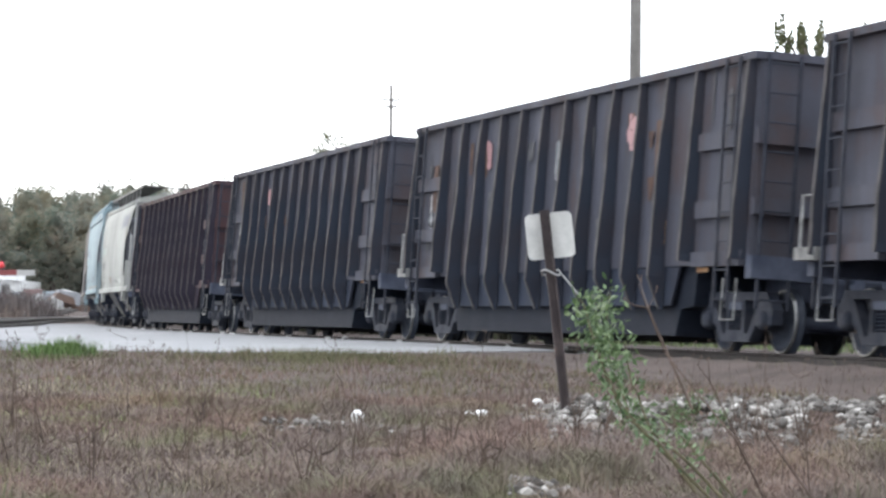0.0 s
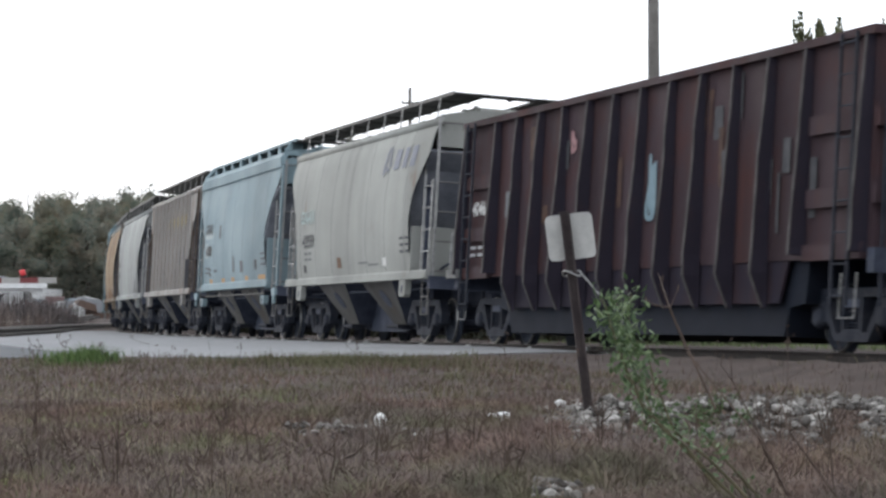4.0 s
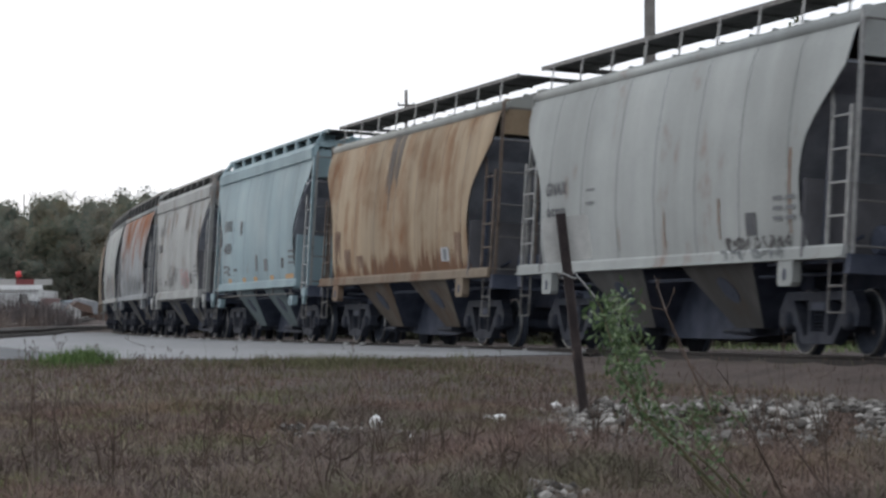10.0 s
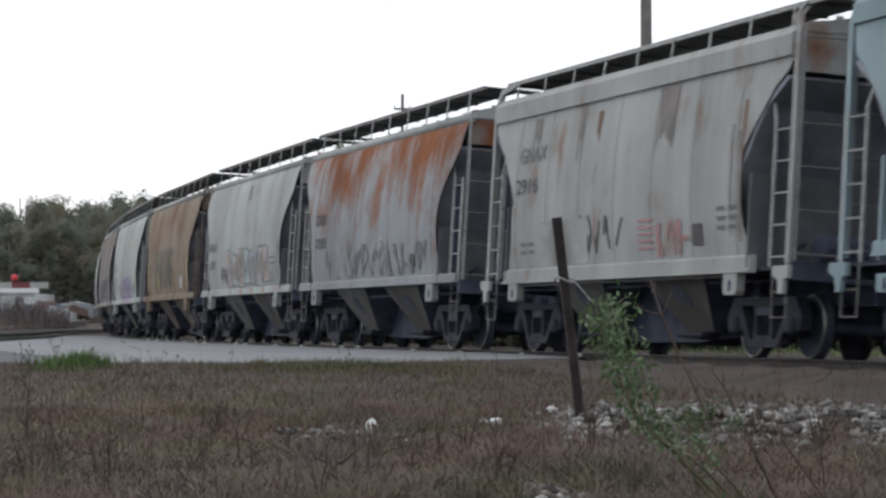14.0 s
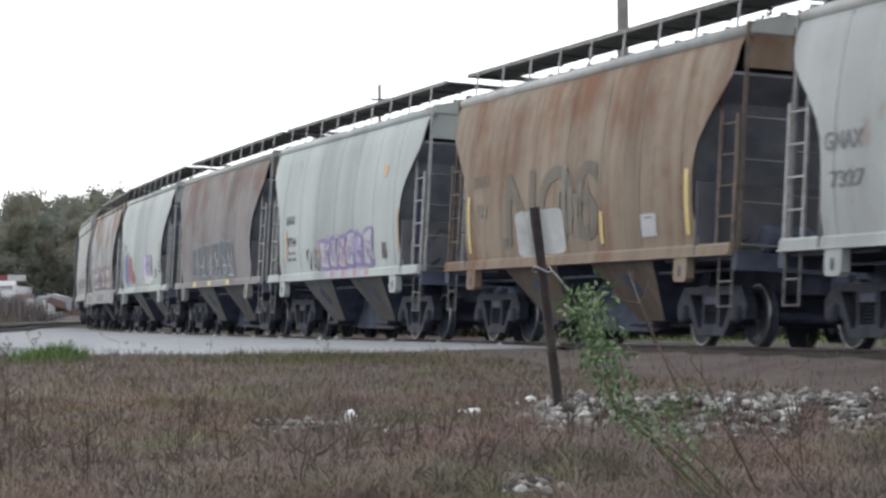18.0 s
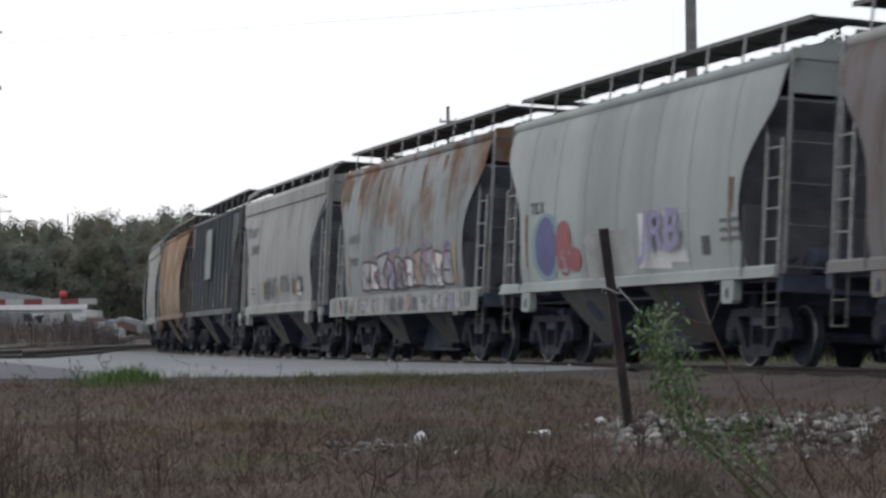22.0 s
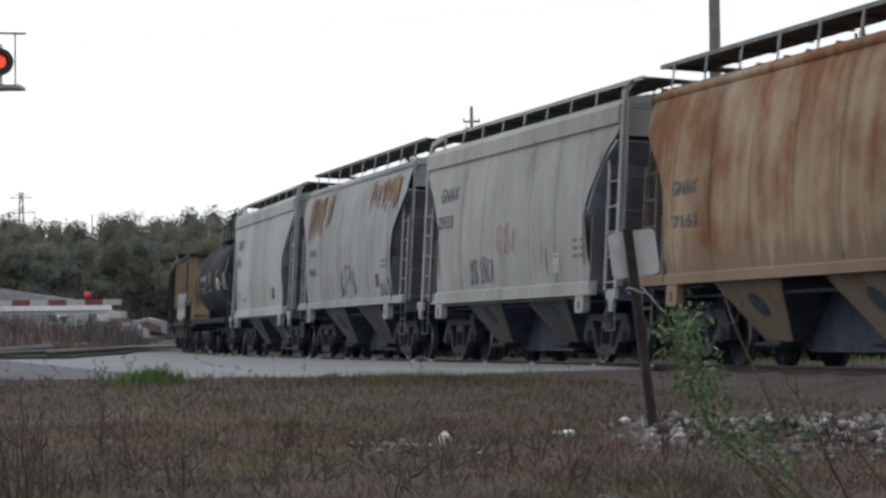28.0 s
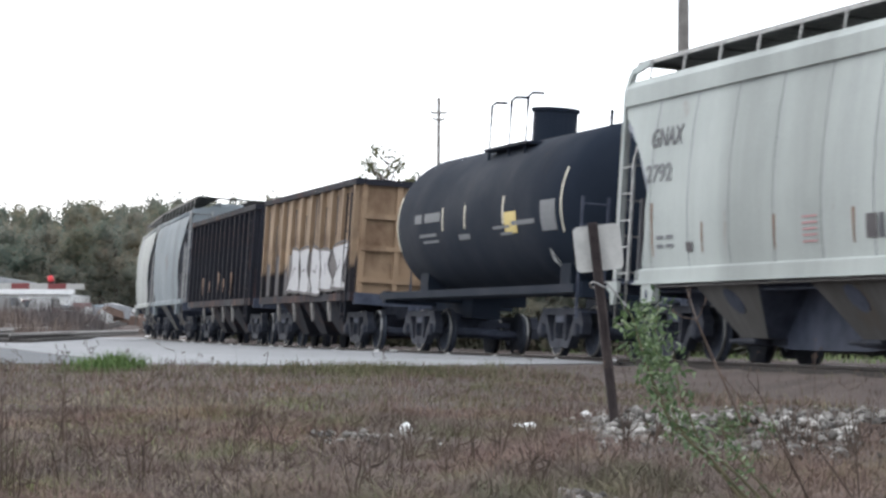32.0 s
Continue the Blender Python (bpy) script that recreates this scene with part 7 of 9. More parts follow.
for k in range(60):
    for i in range(3):
        hf.append((k * 4 + i, k * 4 + i + 1, k * 4 + i + 5, k * 4 + i + 4))
M_HILL = rough_mat("wooded_hillside", (0.1, 0.105, 0.08), (0.17, 0.165, 0.125), 0.25, 0.95, 1.0, 0.5, fine=1.5)
tagged(sheet("hillside", hv, hf, M_HILL), "dark wooded hillside behind the trees", "hill", kind="structure")
woods = quads_object("woodland", np.concatenate(clouds), M_WOODS)
masses = sheet("woodland_crowns", np.concatenate(bodies_v).tolist(), np.concatenate(bodies_f).tolist(), M_WOODS, smooth=True)
tagged(masses, "hazy olive and brown crowns of the far woods", "woods", kind="stuff")
tagged(woods, "mixed olive and brown autumn woodland", "woods", kind="stuff")
tr = part("woodland_trunks", trunks, M_BARK)
tagged(tr, "grey trunks of the far woods", "woods", kind="stuff")

# two trees that show over the train
M_LEAF = island_mat("olive_leaf", [(0.0, (0.08, 0.095, 0.05)), (0.6, (0.14, 0.15, 0.085)), (1.0, (0.2, 0.19, 0.11))], leaf=0.35)


def branching_tree(x, y, h, wide, seed, label, spiky=False):
    t = new("tree")
    t.location = (x, y, ground_z(x, y) - 0.05)
    r = np.random.default_rng(seed)
    bm = bm_new()
    tube(bm, [(0, 0, 0), (0.1, 0.05, h * 0.3), (0.02, 0, h * 0.6), (0.1, 0, h * 0.97)], [h * 0.022, h * 0.018, h * 0.011, 0.015], 8)
    tips = [(0.1, 0, h * 0.95)]
    for k in range(22):
        f = r.uniform(0.3, 0.9)
        a = r.uniform(0, 6.28)
        ln = wide * r.uniform(0.6, 1.0) * (1.15 - f * 0.6)
        up = ln * (1.3 if spiky else 0.7)
        p0 = Vector((0.05, 0.02, h * f))
        p2 = p0 + Vector((math.cos(a) * ln, math.sin(a) * ln, min(up, h * 1.0 - h * f)))
        p1 = p0.lerp(p2, 0.5) + Vector((0, 0, -0.1 * ln))
        tube(bm, [p0, p1, p2], [0.07, 0.045, 0.012], 5)
        tips += [tuple(p2), tuple(p1.lerp(p2, 0.5))]
    part("trunk", bm, M_BARK, t)
    cl = [leaf_cloud(r, tip, (0.1, 0.1, 0.55) if spiky else (0.4, 0.4, 0.35), 60 if spiky else 55, 0.09) for tip in tips]
    crown = quads_object("crown", np.concatenate(cl), M_LEAF, t)
    tagged(t, label, "tree", "trees behind the track")
    return t


branching_tree(10.6, 70.0, 8.5, 2.3, 3, "upright feathery olive-green tree behind the track", True)
branching_tree(-4.3, 120.0, 9.3, 2.3, 5, "slender olive-green tree behind the track")



def bare_tree(bearing, dist, h, seed):
    """A leafless tree whose twigs stand over the other crowns."""
    t = new("tree")
    x, y = dist * math.sin(radians(bearing)), dist * math.cos(radians(bearing))
    t.location = (x, y, ground_z(x, y) - 0.05)
    r = random.Random(seed)
    bm = bm_new()
    tube(bm, [(0, 0, 0), (0.15, 0, h * 0.5), (0.0, 0, h)], [0.2, 0.13, 0.03], 7)
    part("trunk", bm, M_BARK, t)
    for k in range(13):
        f = 0.5 + 0.45 * k / 12
        side, ln = r.choice((-1, 1)) * r.uniform(0.5, 1.0), r.uniform(1.2, 2.6) * (1.25 - f * 0.7)
        p0 = Vector((0.1 * (1 - f), 0, h * f))
        p2 = p0 + Vector((side * ln, r.uniform(-0.6, 0.6) * ln, ln * r.uniform(0.5, 1.1)))
        bm = bm_new()
        tube(bm, [p0, p0.lerp(p2, 0.5) + Vector((0, 0, -0.12 * ln)), p2], [0.07, 0.05, 0.02], 5)
        for _ in range(3):
            q0 = p0.lerp(p2, r.uniform(0.35, 0.95))
            q1 = q0 + Vector((r.uniform(-0.7, 0.7), r.uniform(-0.4, 0.4), r.uniform(0.3, 0.9)))
            tube(bm, [q0, q1], [0.03, 0.015], 4)
        part("limb", bm, M_BARK, t)
    tagged(t, "leafless grey tree standing over the woods", "tree", "bare trees in the woods")


for bearing, dist, h, seed in ((-9.15, 318, 15.6, 1), (-8.47, 316, 16.0, 2), (-8.1, 320, 15.2, 3), (-10.6, 322, 15.0, 4)):
    bare_tree(bearing, dist, h, seed)

# ---- poles ----
M_POLE = rough_mat("weathered_pole_wood", (0.13, 0.122, 0.112), (0.22, 0.208, 0.194), 3, 0.9)
M_STEEL = rough_mat("dull_galvanised_steel", (0.22, 0.22, 0.22), (0.4, 0.4, 0.39), 4, 0.5, metallic=0.4)
M_DARK = rough_mat("dark_signal_housing", (0.02, 0.02, 0.022), (0.05, 0.05, 0.052), 6, 0.6)


def utility_pole(x, y, h, r, label, arms=()):
    p = new("utility_pole")
    p.location = (x, y, ground_z(x, y) - 0.1)
    bm = bm_new()
    tube(bm, [(0, 0, 0), (0, 0, h * 0.5), (0, 0, h)], [r, r * 0.88, r * 0.75], 12)
    part("shaft", bm, M_POLE, p, "weathered wooden shaft", True)
    for z, w in arms:
        bm = bm_new()
        box(bm, -w / 2, w / 2, -0.14, -0.02, z - 0.06, z + 0.06)
        arm = part("crossarm", bm, M_POLE, p)
        for k in (-1, 1):
            bm = bm_new()
            tube(bm, [(k * w * 0.45, -0.08, z + 0.06), (k * w * 0.45, -0.08, z + 0.2)], [0.03, 0.045], 6)
            part("insulator", bm, M_DARK, arm)
    tagged(p, label, "utility pole", "utility poles")
    return p


utility_pole(4.85, 60.0, 14.0, 0.155, "thick bare wooden utility pole behind the track")
utility_pole(-2.3, 150.0, 14.3, 0.13, "slim wooden utility pole with short crossarms", ((13.4, 1.0), (13.0, 0.7)))
utility_pole(-62.2, 375.0, 18.4, 0.13, "distant slim wooden utility pole", ((11.7, 0.8),))

tower = new("lattice_tower")
tower.location = (-116.4, 600, 1.5)
bm = bm_new()
H = 36.0
for sx, sy in ((-1, -1), (1, -1), (1, 1), (-1, 1)):
    bar(bm, (sx * 1.4, sy * 1.4, 0), (sx * 0.35, sy * 0.35, H), 0.16)
for k in range(12):
    z0, z1 = H * k / 12, H * (k + 1) / 12
    w0, w1 = 1.4 - 1.05 * k / 12, 1.4 - 1.05 * (k + 1) / 12
    for s in (-1, 1):
        bar(bm, (-w0, s * w0, z0), (w1, s * w1, z1), 0.09)
        bar(bm, (w0, s * w0, z0), (-w1, s * w1, z1), 0.09)
part("mast", bm, M_STEEL, tower)
for z, w in ((34.5, 2.6), (31.0, 3.4), (27.5, 2.6)):
    bm = bm_new()
    bar(bm, (-w, 0, z), (w, 0, z), 0.2)
    bar(bm, (-w, 0, z), (-0.5, 0, z + 1.0), 0.12)
    bar(bm, (w, 0, z), (0.5, 0, z + 1.0), 0.12)
    part("crossarm", bm, M_STEEL, tower)
tagged(tower, "distant lattice power tower over the woods", "power tower")

for k, (a, b) in enumerate((((-40, 60, 7.6), (30, 60, 11.5)),)):
    bm = bm_new()
    a, b = Vector(a), Vector(b)
    tube(bm, [a.lerp(b, i / 12) - Vector((0, 0, 1.2 * (1 - (i / 6 - 1) ** 2) * 0.5)) for i in range(13)], 0.002, 4)
    w = part("overhead_wire", bm, M_DARK)
    tagged(w, "thin sagging overhead wire", "wire", "overhead wires")

# ---- white shed with a low grey roof ----
M_SIDING = rough_mat("white_metal_siding", (0.72, 0.73, 0.73), (0.82, 0.82, 0.81), 1.5, 0.5, 0.2)
M_ROOFING = rough_mat("grey_roof_sheet", (0.2, 0.21, 0.22), (0.3, 0.31, 0.32), 1.5, 0.6, 0.2)
M_GLASS = plain_mat("dark_window_glass", (0.03, 0.035, 0.04), 0.1, spec=0.8)
M_SHADOW = rough_mat("bay_shade_panel", (0.16, 0.145, 0.14), (0.28, 0.26, 0.255), 2, 0.9)
shed = new("shed")
shed.matrix_basis = pose(-47.3, 241.0, 1.6) @ Matrix.Diagonal((1.27, 1.0, 1.27, 1))
bm = bm_new()
box(bm, -13, 6.9, 0, 12, 0, 2.35)
part("wall", bm, M_SIDING, shed)
bm = bm_new()
for k in range(13):
    x = -12.6 + k * 1.55
    box(bm, x - 0.04, x + 0.04, -0.06, 0.0, 0, 2.35)
part("wall_rib", bm, M_SIDING, shed)
bm = bm_new()
box(bm, -13.3, 7.2, -0.5, 0.0, 2.35, 2.75)
part("fascia", bm, M_SIDING, shed)
bm = bm_new()
prism(bm, [(-13.3, 2.76), (5.4, 2.76), (5.0, 3.0), (-4.0, 4.5), (-13.3, 4.85)], 0.5, 11.5)
part("roof", bm, M_ROOFING, shed)
# flat panels on the wall, their colour standing for shaded open bays
for x, w in ((-9.5, 2.6), (-5.5, 2.4), (-1.5, 2.2), (2.6, 2.0)):
    bm = bm_new()
    box(bm, x - w / 2, x + w / 2, -0.05, 0.0, 0.0, 1.5)
    part("bay_shade", bm, M_SHADOW, shed, "panel coloured as shade inside an open bay")
tagged(shed, "long white metal shed with a low grey roof", "shed")


# ---- parked vehicles ----
def parked_car(x, y, turn, paint, label, tall=1.45, length=4.6):
    c = new("parked_van" if tall > 1.7 else "parked_car")
    c.matrix_basis = pose(x, y, ground_z(x, y), 0, 0, turn)
    L, W = length / 2, 0.9
    bm = bm_new()
    if tall > 1.7:
        pts = [(-L, 0.35), (L, 0.35), (L + 0.02, 0.85), (L - 0.45, 1.05), (L - 1.0, tall), (-L + 0.1, tall), (-L, 1.2)]
    else:
        pts = [(-L, 0.35), (L, 0.35), (L + 0.03, 0.7), (L - 1.0, 0.92), (L - 1.75, tall), (-L + 1.3, tall), (-L + 0.6, 0.98), (-L, 0.92)]
    prism(bm, pts, -W, W)
    bmesh.ops.bevel(bm, geom=bm.edges[:], offset=0.05, segments=2, affect="EDGES")
    part("body", bm, paint, c)
    for s in (-1, 1):
        bm = bm_new()
        y0, y1 = sorted((s * (W + 0.004), s * (W - 0.05)))
        if tall > 1.7:
            prism(bm, [(L - 1.75, 1.12), (L - 0.7, 1.12), (L - 1.1, tall - 0.15), (L - 1.75, tall - 0.15)], y0, y1)
        else:
            prism(bm, [(-L + 0.95, 0.98), (L - 1.25, 0.98), (L - 1.85, tall - 0.1), (-L + 1.4, tall - 0.1)], y0, y1)
        part("side_window", bm, M_GLASS, c)
        for wx in (-L + 0.85, L - 0.85):
            bm = bm_new()
            lathe_y(bm, [(s * (W - 0.2), 0.33), (s * (W + 0.01), 0.33), (s * (W + 0.02), 0.27)], wx, 0.33, 14)
            part("wheel", bm, M_DARK, c)
    bm = bm_new()
    prism(bm, [(L - 1.06, 1.0), (L - 0.98, 1.0), (L - 1.55, tall - 0.08), (L - 1.63, tall - 0.08)], -W + 0.12, W - 0.12)
    part("windscreen", bm, M_GLASS, c)
    tagged(c, label, "car", "vehicles parked in the yard")


vans = [((0.36, 0.36, 0.355), "white panel van parked in the yard", 1.9, 5.0), ((0.3, 0.32, 0.35), "silver saloon car parked in the yard", 1.42, 4.6),
        ((0.12, 0.05, 0.045), "dark red pickup parked in the yard", 1.7, 5.1), ((0.38, 0.38, 0.37), "pale grey saloon car parked in the yard", 1.4, 4.5)]
PAINTS = [plain_mat("car_paint_" + n, tuple(0.62 * v for v in c), 0.3, 0.1, spec=0.6) for n, (c, _, _, _) in zip(("white", "silver", "maroon", "pale_grey"), vans)]
prnd = random.Random(21)
for k in range(15):
    i = (k * 7 + k // 3) % 4
    y = 215 + (k % 3) * 11 + prnd.uniform(-2, 2)
    x = -34.5 - k * 1.5 + prnd.uniform(-0.5, 0.5) - (y - 196) * 0.12
    parked_car(x, y, prnd.choice((80, 95, 270, 100, 265)) + prnd.uniform(-12, 12), PAINTS[i], vans[i][1], vans[i][2], vans[i][3])

for k, (b, y, i, turn) in enumerate(((-0.155, 241, 2, 95), (-0.1635, 236, 1, 265), (-0.189, 210, 0, 40), (-0.174, 213, 2, 25), (-0.2125, 224, 0, 95), (-0.1325, 243, 3, 60))):
    parked_car(b * y, y, turn, PAINTS[i], vans[i][1], vans[i][2], vans[i][3])

# pale scrap and a brown earth heap in front of the shed
scrap = new("scrap_heap")
srng = random.Random(54)
SCRAP = [rough_mat("scrap_" + n, tuple(0.7 * v for v in c), c, 2, 0.7) for n, c in (("white", (0.5, 0.5, 0.49)), ("grey", (0.3, 0.31, 0.33)), ("blue_grey", (0.24, 0.29, 0.32)), ("rust", (0.15, 0.1, 0.08)))]
for k in range(64):
    y = srng.uniform(228, 246)
    x = -srng.uniform(0.127, 0.153) * y
    w, h = srng.uniform(0.3, 1.5), srng.uniform(0.3, 1.3)
    bm = bm_new()
    prism(bm, [(-w, 0), (w, 0), (w * srng.uniform(0.5, 1), h * srng.uniform(0.4, 1)), (-w * srng.uniform(0.2, 1), h)], -0.5, 0.5)
    piece = part("scrap_piece", bm, SCRAP[srng.choice((0, 0, 1, 1, 2, 3))], scrap)
    piece.matrix_basis = pose(x, y, ground_z(x, y) - 0.05 + (srng.uniform(0, 0.8) if k > 40 else 0), 0, srng.uniform(-12, 12), srng.uniform(-40, 40))
tagged(scrap, "untidy heap of pale scrap sheet in the yard", "scrap heap")
mound = new("earth_mound")
bm = bm_new()
nu, nv = 24, 7
rings = [[bm.verts.new(((2.6 * (1 - v / nv) + 0.05) * math.cos(2 * math.pi * u / nu) * (1 + 0.16 * noise.noise((u * 0.5, v * 0.6, 3))), (1.8 * (1 - v / nv) + 0.05) * math.sin(2 * math.pi * u / nu),
          2.0 * math.sin(0.5 * math.pi * v / nv) * (1 + 0.12 * noise.noise((u * 0.7, v * 0.5, 8))) - 0.1)) for u in range(nu)] for v in range(nv + 1)]
for v in range(nv):
    for u in range(nu):
        bm.faces.new((rings[v][u], rings[v][(u + 1) % nu], rings[v + 1][(u + 1) % nu], rings[v + 1][u]))
bm.faces.new(rings[-1])
part("soil", bm, rough_mat("brown_earth", (0.075, 0.055, 0.05), (0.14, 0.105, 0.092), 1.2, 0.95, 0.8, 0.1), mound, smooth=True)
mound.location = (-0.1855 * 226, 226, ground_z(-0.1855 * 226, 226))
tagged(mound, "brown earth mound in front of the white shed", "mound")

# ---- level-crossing signals ----
M_GATEWHITE = plain_mat("gate_white", (0.42, 0.41, 0.39), 0.6)
M_GATERED = plain_mat("gate_red", (0.2, 0.05, 0.05), 0.6)
M_LENS = plain_mat("lit_red_lens", (1.0, 0.09, 0.05), 0.3, glow=1.7)
M_DULLRED = plain_mat("dull_red_lamp", (0.6, 0.05, 0.06), 0.4, glow=0.25)
M_LENSDARK = plain_mat("unlit_lens", (0.05, 0.042, 0.055), 0.3, spec=0.7)
M_SIGN = plain_mat("orange_sign_face", (0.8, 0.32, 0.03), 0.5)
GX, GY = -10.68, 48.0


SHUTTERS = []


def flash_lamp(parent, x, y, z, lit, face=0, r=0.24):
    """A round black background disc with its hood and lens; face: degrees the lamp turns from the camera."""
    bm = bm_new()
    lathe_y(bm, [(0.06, 0.04), (0.05, r * 0.7), (0.0, r), (-0.015, r), (-0.015, r * 0.66)], 0, 0, 24)
    d = part("background_disc", bm, M_DARK, parent)
    d.matrix_basis = pose(x, y, z, 0, 0, face)
    bm = bm_new()
    n = 14
    rows = []
    for yy, rr in ((-0.016, 0.155), (-0.24, 0.165)):
        rows.append([bm.verts.new((rr * math.cos(a), yy if yy > -0.1 else yy * (0.55 + 0.45 * math.sin(a)), rr * math.sin(a))) for a in np.linspace(-0.5, math.pi + 0.5, n)])
    for i in range(n - 1):
        bm.faces.new((rows[0][i], rows[0][i + 1], rows[1][i + 1], rows[1][i]))
    part("hood", bm, M_DARK, d)
    bm = bm_new()
    lathe_y(bm, [(-0.01, 0.125), (-0.04, 0.11), (-0.06, 0.06), (-0.065, 0.01)], 0, 0, 20)
    part("lens", bm, M_LENS if lit else M_LENSDARK, d, "glowing red lens" if lit else "dark unlit lens", True)
    if lit:  # an added disc, not part of such lamps, swings over the glowing lens to imitate flashing
        bm = bm_new()
        ring = [bm.verts.new((0.122 * math.sin(a), 0, -0.122 - 0.122 * math.cos(a))) for a in np.linspace(0, 2 * math.pi, 25)[:-1]]
        back = [bm.verts.new(v.co + Vector((0, 0.004, 0))) for v in ring]
        bm.faces.new(ring)
        bm.faces.new(back[::-1])
        for i in range(24):
            bm.faces.new((ring[i], ring[(i + 1) % 24], back[(i + 1) % 24], back[i]))
        SHUTTERS.append(part("shutter", bm, M_LENSDARK, d, "added dark disc that blanks the lit lens"))


gate = new("crossing_gate")
GATE_SIZE = 2.23
gate.matrix_basis = pose(GX * GATE_SIZE, GY * GATE_SIZE, 1.5 - 0.5 * GATE_SIZE) @ Matrix.Scale(GATE_SIZE, 4)
bm = bm_new()
tube(bm, [(0, 0, 0.2), (0, 0, 2.72)], 0.03, 10)
part("mast", bm, M_STEEL, gate, "galvanised mast")
bm = bm_new()
tube(bm, [(0, 0, 0.2), (0, 0, 0.38)], [0.12, 0.1], 12)
part("base", bm, M_STEEL, gate)
bm = bm_new()
box(bm, -0.14, 0.16, -0.22, 0.12, 0.78, 1.08)
box(bm, 0.16, 0.26, -0.18, 0.08, 0.7, 1.0)
part("mechanism_box", bm, M_STEEL, gate, "grey gate mechanism box")
arm_z = 1.26
for k in range(12):
    x0 = -0.85 + k * 0.345
    bm = bm_new()
    box(bm, x0, x0 + 0.343, -0.20, -0.16, arm_z - 0.055, arm_z + 0.055)
    part("arm_panel", bm, M_GATERED if k % 2 == 0 else M_GATEWHITE, gate, "red stripe" if k % 2 == 0 else "white stripe")
for x in (2.66, ):
    bm = bm_new()
    box(bm, x - 0.05, x + 0.05, -0.2, -0.1, arm_z + 0.055, arm_z + 0.10)
    lamp = part("arm_lamp", bm, M_DARK, gate)
    bm = bm_new()
    tube(bm, [(x, -0.16, arm_z + 0.09), (x - 0.03, -0.16, arm_z + 0.2)], [0.06, 0.05], 10)
    part("lens", bm, M_DULLRED, lamp, "glowing red lens", True)
for x, z in ((0.33, 2.0), (0.36, 2.38)):
    flash_lamp(gate, x, 0.1, z, False, 60, 0.19)
bm = bm_new()
bar(bm, (-0.6, 0, 2.2), (0.4, 0.05, 2.2), 0.05)
part("lamp_bracket", bm, M_STEEL, gate)
tagged(gate, "lowered crossing gate with red and white arm on a steel mast", "crossing gate")

sign = new("warning_sign")
sign.matrix_basis = pose((GX - 0.05) * GATE_SIZE, (GY - 0.6) * GATE_SIZE, 1.5 - 0.5 * GATE_SIZE) @ Matrix.Scale(GATE_SIZE, 4)
bm = bm_new()
prism(bm, [(-0.39, 2.08), (0, 1.69), (0.39, 2.08), (0, 2.47)], -0.05, -0.03)
part("diamond", bm, M_SIGN, sign, "orange diamond plate")
bm = bm_new()
box(bm, -0.05, 0.05, -0.056, -0.05, 1.85, 2.28)
box(bm, -0.22, 0.22, -0.056, -0.05, 2.03, 2.12)
box(bm, -0.26, -0.16, -0.056, -0.05, 1.96, 2.2)
box(bm, 0.16, 0.24, -0.056, -0.05, 1.96, 2.2)
part("symbol", bm, M_BLACKMARK, sign, "black track symbol")
bm = bm_new()
box(bm, -0.3, 0.4, -0.05, -0.03, 1.4, 1.62)
plq = part("plaque", bm, M_SIGN, sign, "orange lower plaque")
bm = bm_new()
for z in (1.46, 1.54):
    box(bm, -0.24, 0.3, -0.055, -0.05, z - 0.015, z + 0.015)
part("line_of_text", bm, M_BLACKMARK, plq)
bm = bm_new()
tube(bm, [(0, 0, 0.2), (0, 0, 2.6)], 0.022, 8)
part("sign_post", bm, M_STEEL, sign)
tagged(sign, "orange diamond warning sign with a plaque on a post", "road sign")

boom = new("signal_cantilever")
boom.location = (0, GY, 1.0)
bm = bm_new()
tube(bm, [(-16.5, 0.3, 0), (-16.5, 0.3, 6.6)], [0.2, 0.16], 12)
part("mast", bm, M_STEEL, boom)
bm = bm_new()
box(bm, -16.5, -9.28, -0.3, 0.35, 5.33, 5.40)
part("walkway", bm, M_STEEL, boom, "grating walkway")
bm = bm_new()
tube(bm, [(-16.5, 0.2, 6.62), (-9.24, 0.2, 6.42)], 0.025, 6)
for k in range(10):
    x = -16.2 + k * 0.75
    tube(bm, [(x, 0.2, 5.4), (x, 0.2, 6.46)], 0.018, 5)
part("handrail", bm, M_STEEL, boom)
bm = bm_new()
tube(bm, [(-16.5, 0.1, 6.3), (-10.4, 0.1, 6.26), (-10.25, 0.0, 6.2)], 0.045, 8)
part("boom_pipe", bm, M_STEEL, boom)
for x, lit, face in ((-10.8, False, 5), (-10.25, True, 0), (-9.69, True, 8)):
    flash_lamp(boom, x, -0.1, 5.85, lit, face, 0.265)
    bm = bm_new()
    tube(bm, [(x, 0.0, 5.4), (x, 0.0, 6.2)], 0.03, 6)
    part("lamp_stem", bm, M_STEEL, boom)
tagged(boom, "overhead signal cantilever with round red flashing lamps", "railway signal")


# scrub added on the bank beyond the track, coloured dark to shut out light under the cars
clouds = []
for k in range(1150):
    sx = rng.uniform(-18, 185)
    x, y = on_track(sx, OFFSET + rng.uniform(3.2, 6.5) + 4.5 * smooth(12, 4, sx))
    h = rng.uniform(0.5, 1.0)
    clouds.append(leaf_cloud(rng, (x, y, ground_z(x, y) + h * 0.45), (rng.uniform(0.5, 0.9), 0.6, h * 0.6), 60, 0.12))
M_THICKET = island_mat("darkened_backdrop_scrub", [(0.0, (0.03, 0.032, 0.022)), (0.6, (0.05, 0.052, 0.034)), (1.0, (0.075, 0.066, 0.045))])
